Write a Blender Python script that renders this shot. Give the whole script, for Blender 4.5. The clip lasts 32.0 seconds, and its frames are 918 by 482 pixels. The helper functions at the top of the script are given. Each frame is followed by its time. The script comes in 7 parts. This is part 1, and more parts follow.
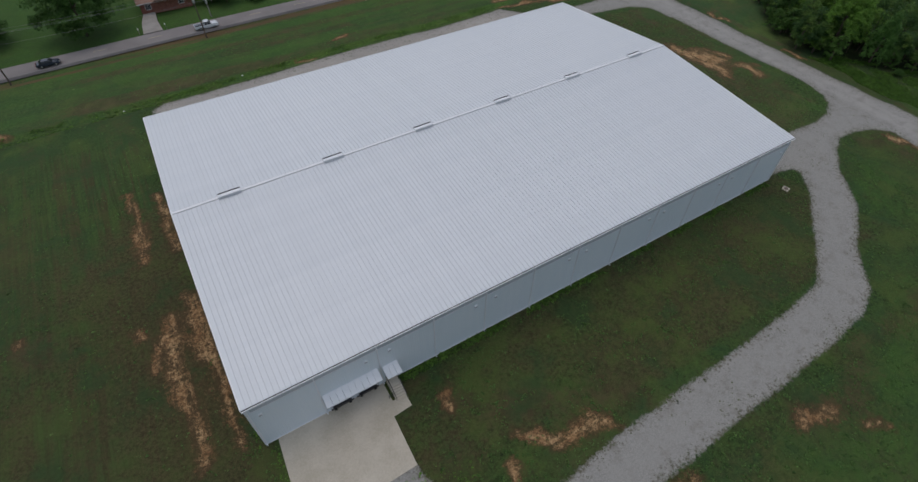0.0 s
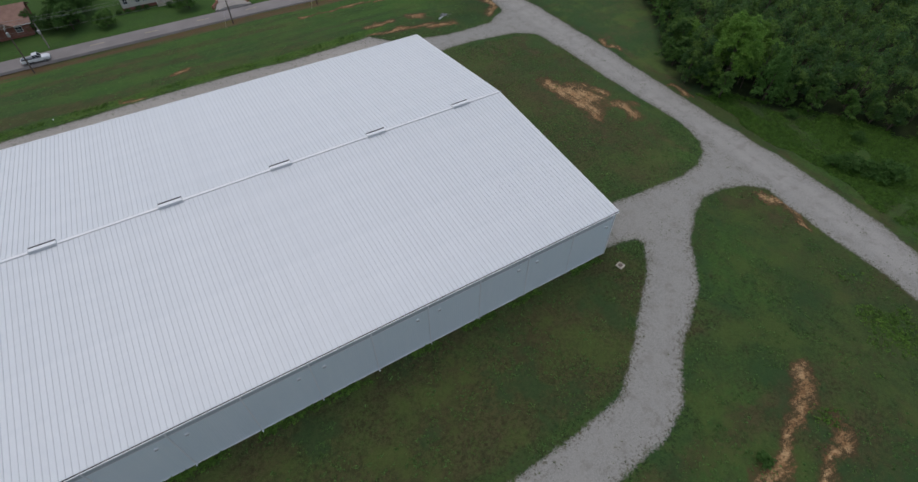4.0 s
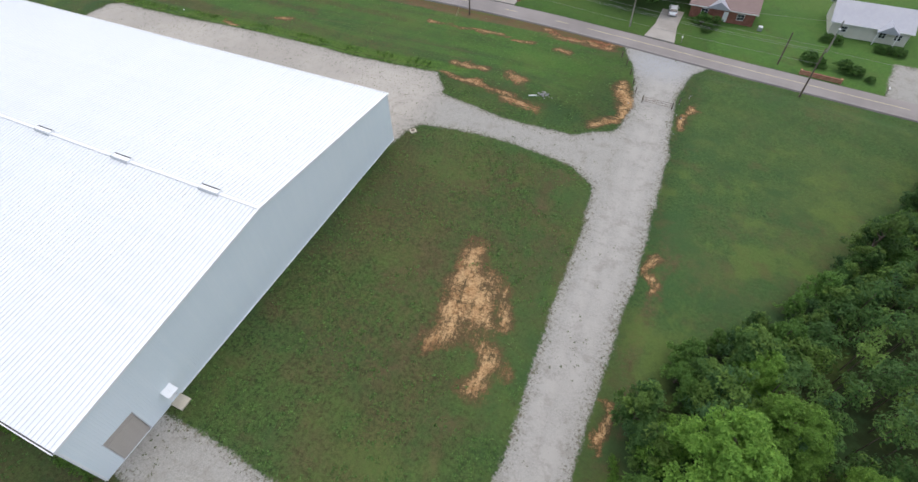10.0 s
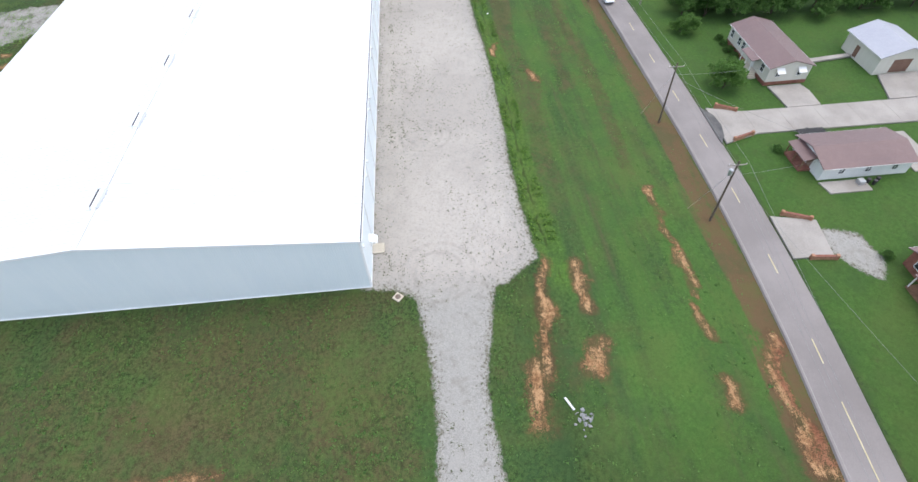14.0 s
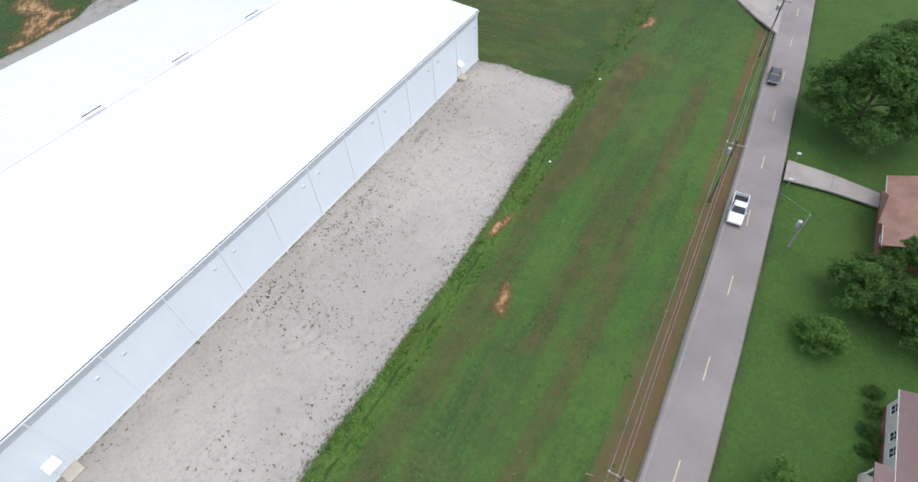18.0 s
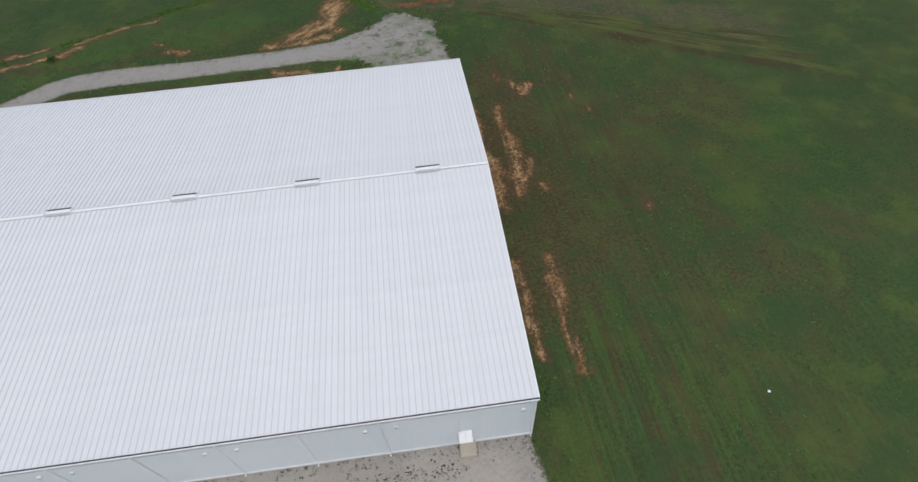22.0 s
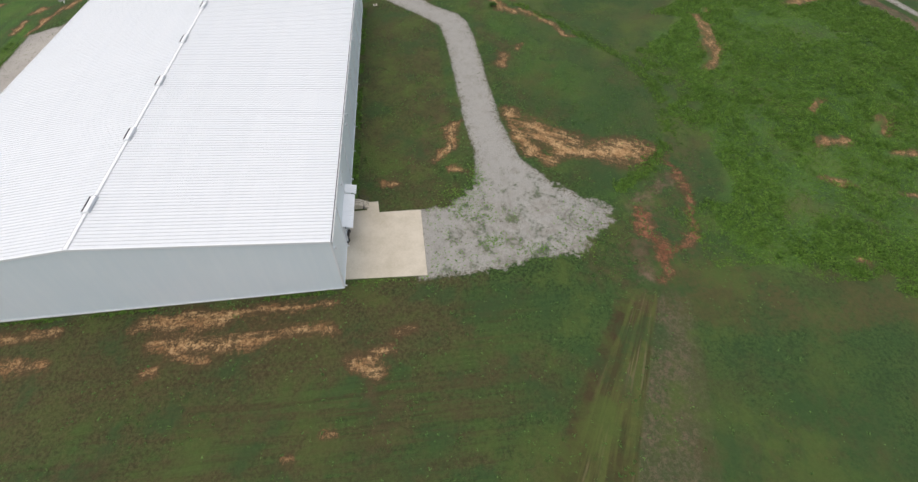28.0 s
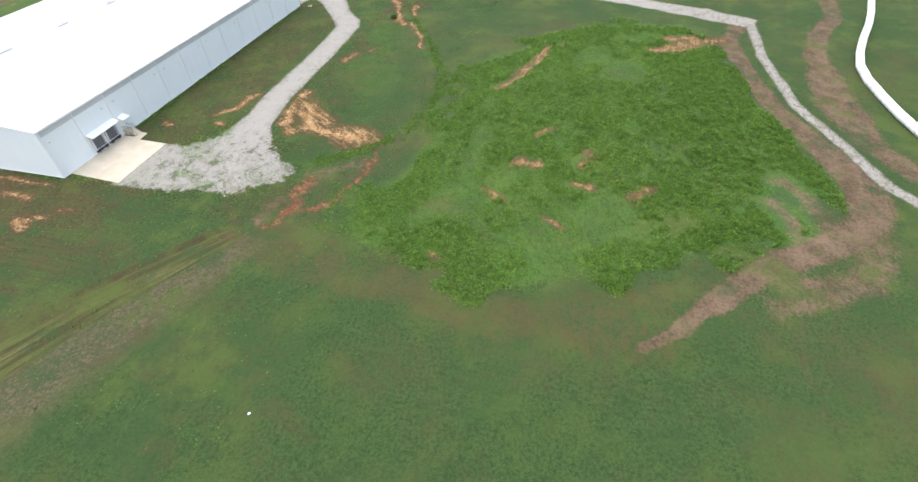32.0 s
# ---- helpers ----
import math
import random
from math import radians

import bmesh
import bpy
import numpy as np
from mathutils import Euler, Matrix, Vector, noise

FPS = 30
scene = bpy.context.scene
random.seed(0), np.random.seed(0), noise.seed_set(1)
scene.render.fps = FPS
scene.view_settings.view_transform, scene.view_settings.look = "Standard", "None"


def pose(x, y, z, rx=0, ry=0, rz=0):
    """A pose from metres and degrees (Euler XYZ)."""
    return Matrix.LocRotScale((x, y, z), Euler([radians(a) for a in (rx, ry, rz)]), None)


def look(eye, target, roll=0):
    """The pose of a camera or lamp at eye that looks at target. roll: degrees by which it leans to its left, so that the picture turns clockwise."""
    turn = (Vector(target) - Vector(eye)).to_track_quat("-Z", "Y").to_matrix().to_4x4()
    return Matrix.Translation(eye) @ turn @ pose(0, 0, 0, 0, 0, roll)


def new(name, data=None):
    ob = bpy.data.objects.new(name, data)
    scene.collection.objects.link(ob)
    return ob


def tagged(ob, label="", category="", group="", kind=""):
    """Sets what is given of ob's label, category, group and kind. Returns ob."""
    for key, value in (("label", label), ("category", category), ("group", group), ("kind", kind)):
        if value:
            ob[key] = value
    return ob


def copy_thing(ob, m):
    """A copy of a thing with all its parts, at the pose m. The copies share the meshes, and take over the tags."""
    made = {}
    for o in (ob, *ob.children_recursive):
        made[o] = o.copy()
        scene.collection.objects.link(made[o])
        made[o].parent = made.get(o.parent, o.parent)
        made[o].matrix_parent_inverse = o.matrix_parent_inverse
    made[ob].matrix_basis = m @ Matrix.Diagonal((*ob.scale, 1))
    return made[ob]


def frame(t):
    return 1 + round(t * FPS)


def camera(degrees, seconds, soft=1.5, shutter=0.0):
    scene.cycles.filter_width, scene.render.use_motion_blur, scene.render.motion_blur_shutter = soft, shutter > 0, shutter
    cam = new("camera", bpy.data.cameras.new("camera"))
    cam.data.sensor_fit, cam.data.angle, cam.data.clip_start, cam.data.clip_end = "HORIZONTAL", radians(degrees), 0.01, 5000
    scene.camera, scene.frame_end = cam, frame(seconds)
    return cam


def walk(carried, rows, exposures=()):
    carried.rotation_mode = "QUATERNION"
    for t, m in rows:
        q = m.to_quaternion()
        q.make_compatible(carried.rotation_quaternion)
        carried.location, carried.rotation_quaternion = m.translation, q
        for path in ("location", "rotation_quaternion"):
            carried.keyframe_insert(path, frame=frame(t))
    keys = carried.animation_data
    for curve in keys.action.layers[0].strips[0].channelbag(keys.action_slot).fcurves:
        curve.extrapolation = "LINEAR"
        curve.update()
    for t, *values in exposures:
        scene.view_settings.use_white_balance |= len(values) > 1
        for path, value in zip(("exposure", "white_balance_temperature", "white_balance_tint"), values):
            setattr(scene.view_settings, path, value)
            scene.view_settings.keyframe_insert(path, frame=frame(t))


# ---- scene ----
cam = camera(83.6, 32.0)
PATH = [
    (0, (7.42, -30.994, 60.407), (8.123, -29.848, 58.927), 0.5),
    (0.5, (9.059, -31.362, 60.534), (9.759, -30.213, 59.055), 0.5),
    (1, (11.633, -31.301, 60.544), (12.334, -30.154, 59.063), 0.5),
    (1.5, (15.376, -31.482, 60.506), (16.074, -30.335, 59.024), 0.5),
    (2, (19.989, -31.814, 60.448), (20.686, -30.665, 58.967), 0.4),
    (2.5, (25.445, -31.668, 60.407), (26.143, -30.525, 58.923), 0.4),
    (3, (31.778, -31.881, 60.572), (32.469, -30.74, 59.083), 0.2),
    (3.5, (38.503, -32.426, 60.448), (39.191, -31.28, 58.96), -0.0),
    (5.5, (71.422, -32.76, 59.018), (72.084, -31.616, 57.517), -1.0),
    (6, (80.039, -32.537, 58.498), (80.692, -31.389, 56.996), -1.5),
    (6.5, (88.772, -31.776, 58.088), (89.413, -30.623, 56.585), -2.1),
    (7, (96.714, -30.143, 57.46), (97.352, -28.988, 55.957), -2.3),
    (7.5, (103.277, -27.629, 57.205), (103.685, -26.376, 55.701), -1.9),
    (8, (110.223, -23.18, 56.892), (110.187, -21.872, 55.379), -1.2),
    (8.5, (116.271, -18.143, 56.605), (115.952, -16.88, 55.087), -0.9),
    (9, (122.089, -12.118, 56.328), (121.72, -10.874, 54.806), -0.9),
    (9.5, (127.73, -4.913, 56.171), (127.343, -3.684, 54.642), -1.5),
    (10, (132.4, 1.733, 55.99), (131.831, 2.894, 54.465), -2.0),
    (10.5, (135.432, 9.094, 54.849), (134.604, 10.11, 53.338), -2.0),
    (11, (137.437, 16.891, 54.242), (136.404, 17.71, 52.739), -1.9),
    (11.5, (138.033, 25.227, 54.109), (136.868, 25.835, 52.601), -1.6),
    (12, (137.648, 34.059, 54.292), (136.434, 34.528, 52.773), -1.4),
    (13, (135.365, 52.918, 54.175), (134.151, 53.336, 52.641), -2.6),
    (14, (130.424, 70.441, 53.485), (129.134, 70.503, 51.957), -3.0),
    (14.5, (127.28, 78.765, 53.241), (125.985, 78.642, 51.723), -3.0),
    (16.5, (104.018, 101.668, 51.923), (102.877, 101.04, 50.405), -3.5),
    (17, (96.095, 103.707, 51.974), (94.995, 103.014, 50.453), -3.5),
    (17.5, (87.26, 104.473, 52.037), (86.169, 103.775, 50.512), -3.5),
    (18, (78.074, 104.569, 52.367), (76.996, 103.867, 50.836), -3.8),
    (18.5, (68.807, 103.962, 53.12), (67.805, 103.159, 51.587), -3.8),
    (19, (59.431, 101.194, 53.701), (58.597, 100.223, 52.165), -3.6),
    (19.5, (50.344, 99.26, 53.888), (49.569, 98.228, 52.361), -3.7),
    (20, (40.813, 96.462, 54.094), (40.046, 95.423, 52.567), -3.9),
    (20.5, (31.916, 93.224, 54.394), (31.156, 92.182, 52.865), -4.0),
    (21, (23.48, 88.998, 54.973), (22.945, 87.826, 53.443), -3.8),
    (21.5, (15.442, 84.763, 55.474), (15.14, 83.509, 53.946), -4.0),
    (22, (7.849, 80.261, 55.509), (7.759, 78.964, 53.989), -4.1),
    (22.5, (1.0, 75.06, 54.928), (1.099, 73.755, 53.416), -4.0),
    (23, (-5.338, 69.484, 54.596), (-5.044, 68.2, 53.091), -4.3),
    (23.5, (-11.724, 63.105, 54.282), (-11.232, 61.875, 52.784), -4.7),
    (24, (-16.868, 56.108, 54.007), (-16.207, 54.951, 52.516), -4.6),
    (24.5, (-21.623, 48.685, 53.82), (-20.809, 47.619, 52.337), -4.3),
    (25, (-25.886, 40.563, 53.915), (-24.934, 39.621, 52.43), -4.3),
    (25.5, (-29.968, 32.115, 54.237), (-28.893, 31.313, 52.753), -4.2),
    (27.5, (-42.804, -3.281, 55.478), (-41.466, -3.518, 54.009), -3.2),
    (28, (-44.696, -13.155, 55.396), (-43.341, -13.241, 53.927), -2.8),
    (28.5, (-46.225, -23.218, 55.317), (-44.872, -23.158, 53.846), -2.6),
    (29, (-47.723, -33.067, 55.118), (-46.382, -32.876, 53.647), -2.4),
    (29.5, (-49.247, -42.812, 54.977), (-47.928, -42.499, 53.506), -2.2),
    (30, (-50.775, -52.757, 54.818), (-49.476, -52.364, 53.349), -2.1),
    (30.5, (-52.344, -61.931, 54.523), (-51.04, -61.543, 53.056), -2.2),
    (31, (-54.176, -72.727, 54.084), (-52.964, -72.35, 52.539), -3.2),
    (31.2, (-54.471, -77.135, 53.819), (-53.315, -76.767, 52.228), -3.5),
    (31.5, (-54.716, -83.263, 53.405), (-53.557, -82.883, 51.821), -4.0),
    (31.7, (-54.881, -87.509, 53.125), (-53.657, -87.109, 51.594), -3.8),
    (31.8, (-54.967, -89.676, 52.971), (-53.678, -89.262, 51.499), -3.6),
    (31.9, (-55.041, -91.348, 52.751), (-53.697, -90.922, 51.333), -3.5),
    (32, (-55.178, -92.958, 52.507), (-53.777, -92.519, 51.148), -3.3),
]
EXPOSURES = [(0, -0.66, 6250, 10), (3, -0.52, 6250, 10), (6, -0.26, 6420, 10), (7, -0.06, 6480, 10), (9, 0.31, 6480, 10), (11, 0.7, 6400, 10), (13, 0.96, 6280, 10), (14, 0.88, 6230, 10), (17, 0.64, 6230, 10),
             (19, 0.66, 6360, 10), (20, 0.49, 6430, 10), (21.5, 0.11, 6500, 10), (23, -0.37, 6550, 10), (25.5, -0.43, 6650, 10), (27.5, 0.16, 6950, 10), (29, 0.54, 6900, 10), (31, 0.94, 6720, 10), (32, 1.16, 6680, 10)]
walk(cam, [(t, look(eye, target, roll)) for t, eye, target, roll in PATH], EXPOSURES)

# ---- world, sun ----
world = bpy.data.worlds.new("overcast_sky")
scene.world = world
world.use_nodes = True
wn = world.node_tree
sky = wn.nodes.new("ShaderNodeTexSky")
sky.sky_type = 'NISHITA'
sky.sun_disc = False
sky.sun_elevation = radians(74)
sky.sun_rotation = radians(-12)
sky.air_density, sky.dust_density, sky.ozone_density = 1.0, 4.0, 0.6
wn.nodes["Background"].inputs["Strength"].default_value = 0.11
wn.links.new(sky.outputs[0], wn.nodes["Background"].inputs["Color"])

sun = new("sun", bpy.data.lights.new("sun", "SUN"))
sun.data.energy, sun.data.angle, sun.data.color = 1.5, radians(172), (0.97, 0.985, 1.0)
sun.matrix_world = pose(0, 0, 120, 16, 0, -168)

# ---- materials ----
def nodes_of(name):
    m = bpy.data.materials.new(name)
    m.use_nodes = True
    return m, m.node_tree, m.node_tree.nodes["Principled BSDF"]


def node(nt, kind, **values):
    n = nt.nodes.new(kind)
    for k, v in values.items():
        n.inputs[k].default_value = v
    return n


def noise_of(nt, coord, scale, detail=4.0, rough=0.6):
    n = node(nt, "ShaderNodeTexNoise", Scale=scale, Detail=detail, Roughness=rough)
    nt.links.new(coord, n.inputs["Vector"])
    return n.outputs["Fac"]


def ramp(nt, value, lo, hi):
    n = nt.nodes.new("ShaderNodeMapRange")
    n.interpolation_type = 'SMOOTHSTEP'
    n.inputs["From Min"].default_value, n.inputs["From Max"].default_value = lo, hi
    nt.links.new(value, n.inputs["Value"])
    return n.outputs["Result"]


def mix(nt, fac, a, b):
    n = nt.nodes.new("ShaderNodeMix")
    n.data_type = 'RGBA'
    for sock, v in ((n.inputs["Factor"], fac), (n.inputs["A"], a), (n.inputs["B"], b)):
        if isinstance(v, (int, float)):
            sock.default_value = v
        elif isinstance(v, tuple):
            sock.default_value = (*v, 1)
        else:
            nt.links.new(v, sock)
    return n.outputs["Result"]


def calc(nt, op, a, b):
    n = nt.nodes.new("ShaderNodeMath")
    n.operation = op
    for sock, v in ((n.inputs[0], a), (n.inputs[1], b)):
        if isinstance(v, (int, float)):
            sock.default_value = v
        else:
            nt.links.new(v, sock)
    return n.outputs[0]


def bump(nt, bsdf, height, strength, distance):
    n = node(nt, "ShaderNodeBump", Strength=strength, Distance=distance)
    nt.links.new(height, n.inputs["Height"])
    nt.links.new(n.outputs[0], bsdf.inputs["Normal"])


def surface(name, a, b, rough=0.7, metal=0.0, scale=1.0, fine=12.0, relief=0.2, depth=0.01, spread=0.0, spec=0.5):
    """Two colours blended by a broad and a fine grain; spread: difference from piece to piece."""
    m, nt, bsdf = nodes_of(name)
    co = nt.nodes.new("ShaderNodeTexCoord").outputs["Object"]
    broad, grain = noise_of(nt, co, scale), noise_of(nt, co, fine, 3.0)
    f = ramp(nt, calc(nt, 'ADD', calc(nt, 'MULTIPLY', broad, 0.65), calc(nt, 'MULTIPLY', grain, 0.35)), 0.35, 0.65)
    col = mix(nt, f, a, b)
    if spread:
        info = nt.nodes.new("ShaderNodeObjectInfo")
        hsv = nt.nodes.new("ShaderNodeHueSaturation")
        nt.links.new(col, hsv.inputs["Color"])
        nt.links.new(calc(nt, 'ADD', calc(nt, 'MULTIPLY', info.outputs["Random"], spread), 1 - spread / 2), hsv.inputs["Value"])
        col = hsv.outputs[0]
    nt.links.new(col, bsdf.inputs["Base Color"])
    bsdf.inputs["Metallic"].default_value = metal
    bsdf.inputs["Specular IOR Level"].default_value = spec
    nt.links.new(calc(nt, 'ADD', calc(nt, 'MULTIPLY', grain, 0.2), rough - 0.1), bsdf.inputs["Roughness"])
    bump(nt, bsdf, grain, relief, depth)
    return m


def leafy(name, a, b, c, rough=0.6, stand=0.0, bright=(0.15, 0.24, 0.05)):
    """Foliage whose leaves each have their own tone; stand: share of brighter crowns in a closed stand."""
    m, nt, bsdf = nodes_of(name)
    geo = nt.nodes.new("ShaderNodeNewGeometry")
    co = nt.nodes.new("ShaderNodeTexCoord").outputs["Object"]
    info = nt.nodes.new("ShaderNodeObjectInfo")
    patch = ramp(nt, noise_of(nt, co, 0.35, 3.0), 0.35, 0.68)
    col = mix(nt, geo.outputs["Random Per Island"], a, b)
    shade = ramp(nt, noise_of(nt, co, 1.1, 2.0), 0.3, 0.7)
    col = mix(nt, calc(nt, 'MULTIPLY', patch, 0.7), col, c)
    if stand:
        cells = node(nt, "ShaderNodeTexVoronoi", Scale=0.42)
        nt.links.new(co, cells.inputs["Vector"])
        tone = nt.nodes.new("ShaderNodeSeparateColor")
        nt.links.new(cells.outputs["Color"], tone.inputs[0])
        col = mix(nt, calc(nt, 'MULTIPLY', ramp(nt, tone.outputs[0], 1 - 1.6 * stand, 1.0), 0.8), col, bright)
        col = mix(nt, calc(nt, 'MULTIPLY', ramp(nt, tone.outputs[1], 0.5, 1.0), 0.55), col, (0.035, 0.085, 0.040))
    hsv = nt.nodes.new("ShaderNodeHueSaturation")
    nt.links.new(col, hsv.inputs["Color"])
    nt.links.new(calc(nt, 'ADD', calc(nt, 'ADD', calc(nt, 'MULTIPLY', info.outputs["Random"], 0.4), calc(nt, 'MULTIPLY', shade, 0.4)), 0.62), hsv.inputs["Value"])
    nt.links.new(hsv.outputs[0], bsdf.inputs["Base Color"])
    bsdf.inputs["Roughness"].default_value = rough
    bsdf.inputs["Specular IOR Level"].default_value = 0.15
    thru = nt.nodes.new("ShaderNodeBsdfTranslucent")
    nt.links.new(hsv.outputs[0], thru.inputs["Color"])
    both = nt.nodes.new("ShaderNodeMixShader")
    both.inputs[0].default_value = 0.38
    nt.links.new(bsdf.outputs[0], both.inputs[1])
    nt.links.new(thru.outputs[0], both.inputs[2])
    nt.links.new(both.outputs[0], nt.nodes["Material Output"].inputs["Surface"])
    return m


def panel_paint(name, a, b, rib, depth, rough=0.45, axis=0, spread=0.0):
    """Painted steel sheet with pressed ribs every rib metres, streaked by rain."""
    m, nt, bsdf = nodes_of(name)
    co = nt.nodes.new("ShaderNodeTexCoord").outputs["Object"]
    sep = nt.nodes.new("ShaderNodeSeparateXYZ")
    nt.links.new(co, sep.inputs[0])
    wave = calc(nt, 'ABSOLUTE', calc(nt, 'SUBTRACT', calc(nt, 'FRACT', calc(nt, 'DIVIDE', sep.outputs[axis], rib), 0.0), 0.5), 0.0)
    rise = ramp(nt, wave, 0.38, 0.46)
    mapping = nt.nodes.new("ShaderNodeMapping")
    mapping.inputs["Scale"].default_value = (1.6, 1.6, 0.12)
    nt.links.new(co, mapping.inputs["Vector"])
    streak = ramp(nt, noise_of(nt, mapping.outputs[0], 1.0, 5.0), 0.35, 0.75)
    broad = ramp(nt, noise_of(nt, co, 0.12, 3.0), 0.3, 0.7)
    col = mix(nt, calc(nt, 'MULTIPLY', calc(nt, 'ADD', streak, broad), 0.5), a, b)
    if spread:
        info = nt.nodes.new("ShaderNodeObjectInfo")
        hsv = nt.nodes.new("ShaderNodeHueSaturation")
        nt.links.new(col, hsv.inputs["Color"])
        nt.links.new(calc(nt, 'ADD', calc(nt, 'MULTIPLY', info.outputs["Random"], spread), 1 - spread / 2), hsv.inputs["Value"])
        col = hsv.outputs[0]
    nt.links.new(col, bsdf.inputs["Base Color"])
    bsdf.inputs["Roughness"].default_value = rough
    bump(nt, bsdf, rise, 0.6, depth)
    return m


ROOF_PAINT = surface("white_roof_steel", (0.675, 0.705, 0.725), (0.72, 0.745, 0.76), 0.42, 0.0, 0.15, 1.2, 0.05, 0.01, 0.03)
SEAM_PAINT = surface("seam_steel", (0.55, 0.575, 0.595), (0.61, 0.63, 0.65), 0.4, 0.0, 0.5, 3.0, 0.05)
WALL_PAINT = panel_paint("pale_blue_grey_wall_steel", (0.745, 0.815, 0.85), (0.795, 0.85, 0.875), 0.305, 0.03)
GABLE_PAINT = panel_paint("gable_wall_steel", (0.745, 0.815, 0.85), (0.795, 0.85, 0.875), 0.305, 0.03, axis=1)
BAND_PAINT = panel_paint("translucent_light_panel", (0.50, 0.54, 0.565), (0.57, 0.60, 0.62), 0.305, 0.03, 0.3)
TRIM = surface("white_trim", (0.80, 0.82, 0.83), (0.85, 0.86, 0.87), 0.4, 0.0, 0.6, 6.0, 0.05)
# near-black colour that stands for the shade inside gutters and vents
GAP_SHADE = surface("dark_gap_shade", (0.05, 0.05, 0.055), (0.09, 0.09, 0.09), 0.8, 0.0, 1.0, 8.0)
CONCRETE = surface("stained_concrete", (0.43, 0.385, 0.30), (0.55, 0.50, 0.41), 0.85, 0.0, 0.25, 6.0, 0.3, 0.01)
OLD_CONCRETE = surface("pale_drive_concrete", (0.25, 0.23, 0.205), (0.35, 0.325, 0.295), 0.88, 0.0, 0.18, 5.0, 0.3, 0.01)
TAN_DOOR = panel_paint("tan_roll_up_door_steel", (0.45, 0.40, 0.35), (0.51, 0.46, 0.41), 0.12, 0.02, 0.5, 2)
DOCK_GREY = surface("dull_grey_dock_door", (0.10, 0.11, 0.125), (0.15, 0.16, 0.175), 0.6, 0.0, 0.8, 8.0)
BLACK_RUBBER = surface("black_rubber", (0.012, 0.012, 0.013), (0.03, 0.03, 0.03), 0.8, 0.0, 2.0, 20.0)
RAIL_STEEL = surface("dark_rail_steel", (0.05, 0.05, 0.055), (0.10, 0.09, 0.09), 0.5, 0.6, 2.0, 20.0)
GALV = surface("galvanised_steel", (0.45, 0.46, 0.48), (0.58, 0.59, 0.60), 0.4, 0.7, 3.0, 25.0)
WOOD_POLE = surface("weathered_pole_wood", (0.08, 0.06, 0.045), (0.15, 0.12, 0.09), 0.9, 0.0, 2.0, 18.0, 0.5)
GREY_POLE = surface("grey_pole_wood", (0.22, 0.20, 0.17), (0.32, 0.29, 0.25), 0.9, 0.0, 2.0, 18.0, 0.5)
RUSTY = surface("rusty_gate_pipe", (0.14, 0.09, 0.06), (0.22, 0.20, 0.18), 0.7, 0.3, 3.0, 20.0)
BROWN_ROOF = panel_paint("brown_metal_roof", (0.135, 0.085, 0.082), (0.175, 0.112, 0.106), 0.30, 0.02, 0.45)
BROWN_ROOF_Y = panel_paint("brown_metal_roof_across", (0.135, 0.085, 0.082), (0.175, 0.112, 0.106), 0.30, 0.02, 0.45, 1)
SHINGLE = surface("red_brown_shingles", (0.20, 0.115, 0.085), (0.28, 0.17, 0.13), 0.9, 0.0, 0.6, 9.0, 0.4, 0.02)
GREY_ROOF = panel_paint("pale_grey_metal_roof", (0.32, 0.33, 0.38), (0.38, 0.39, 0.43), 0.30, 0.02, 0.4)
GREY_ROOF_Y = panel_paint("pale_grey_metal_roof_across", (0.32, 0.33, 0.38), (0.38, 0.39, 0.43), 0.30, 0.02, 0.4, 1)
WHITE_SIDING = panel_paint("white_lap_siding", (0.68, 0.69, 0.68), (0.78, 0.78, 0.76), 0.2, 0.015, 0.6, 2)
CREAM_SIDING = panel_paint("cream_lap_siding", (0.55, 0.53, 0.46), (0.63, 0.61, 0.54), 0.2, 0.015, 0.6, 2)
BRICK = surface("red_brick", (0.17, 0.065, 0.045), (0.27, 0.115, 0.08), 0.9, 0.0, 1.5, 9.0, 0.5, 0.01)
BRICK_PALE = surface("orange_wall_brick", (0.30, 0.14, 0.08), (0.42, 0.24, 0.15), 0.9, 0.0, 1.5, 9.0, 0.5, 0.01)
WOOD = surface("stained_wood", (0.16, 0.09, 0.05), (0.25, 0.15, 0.09), 0.8, 0.0, 1.5, 12.0, 0.3)
WHITE_PAINT = surface("white_paint", (0.70, 0.70, 0.69), (0.80, 0.80, 0.79), 0.5, 0.0, 1.0, 8.0, 0.05)
BROWN_DOOR = surface("brown_garage_door", (0.14, 0.075, 0.05), (0.19, 0.11, 0.08), 0.6, 0.0, 1.0, 8.0, 0.1)
WINDOW_GLASS, wt, wb = nodes_of("window_glass")
wb.inputs["Base Color"].default_value = (0.03, 0.035, 0.04, 1)
wb.inputs["Roughness"].default_value = 0.08
BARK = surface("tree_bark", (0.07, 0.05, 0.035), (0.14, 0.11, 0.085), 0.95, 0.0, 2.0, 14.0, 0.7, 0.03)
LEAF_OAK = leafy("oak_leaves", (0.040, 0.095, 0.022), (0.095, 0.185, 0.042), (0.07, 0.145, 0.034))
LEAF_LIGHT = leafy("light_green_leaves", (0.092, 0.195, 0.030), (0.205, 0.355, 0.062), (0.150, 0.285, 0.050))
LEAF_LAWN = leafy("lawn_tree_leaves", (0.058, 0.130, 0.028), (0.130, 0.240, 0.052), (0.090, 0.180, 0.040))
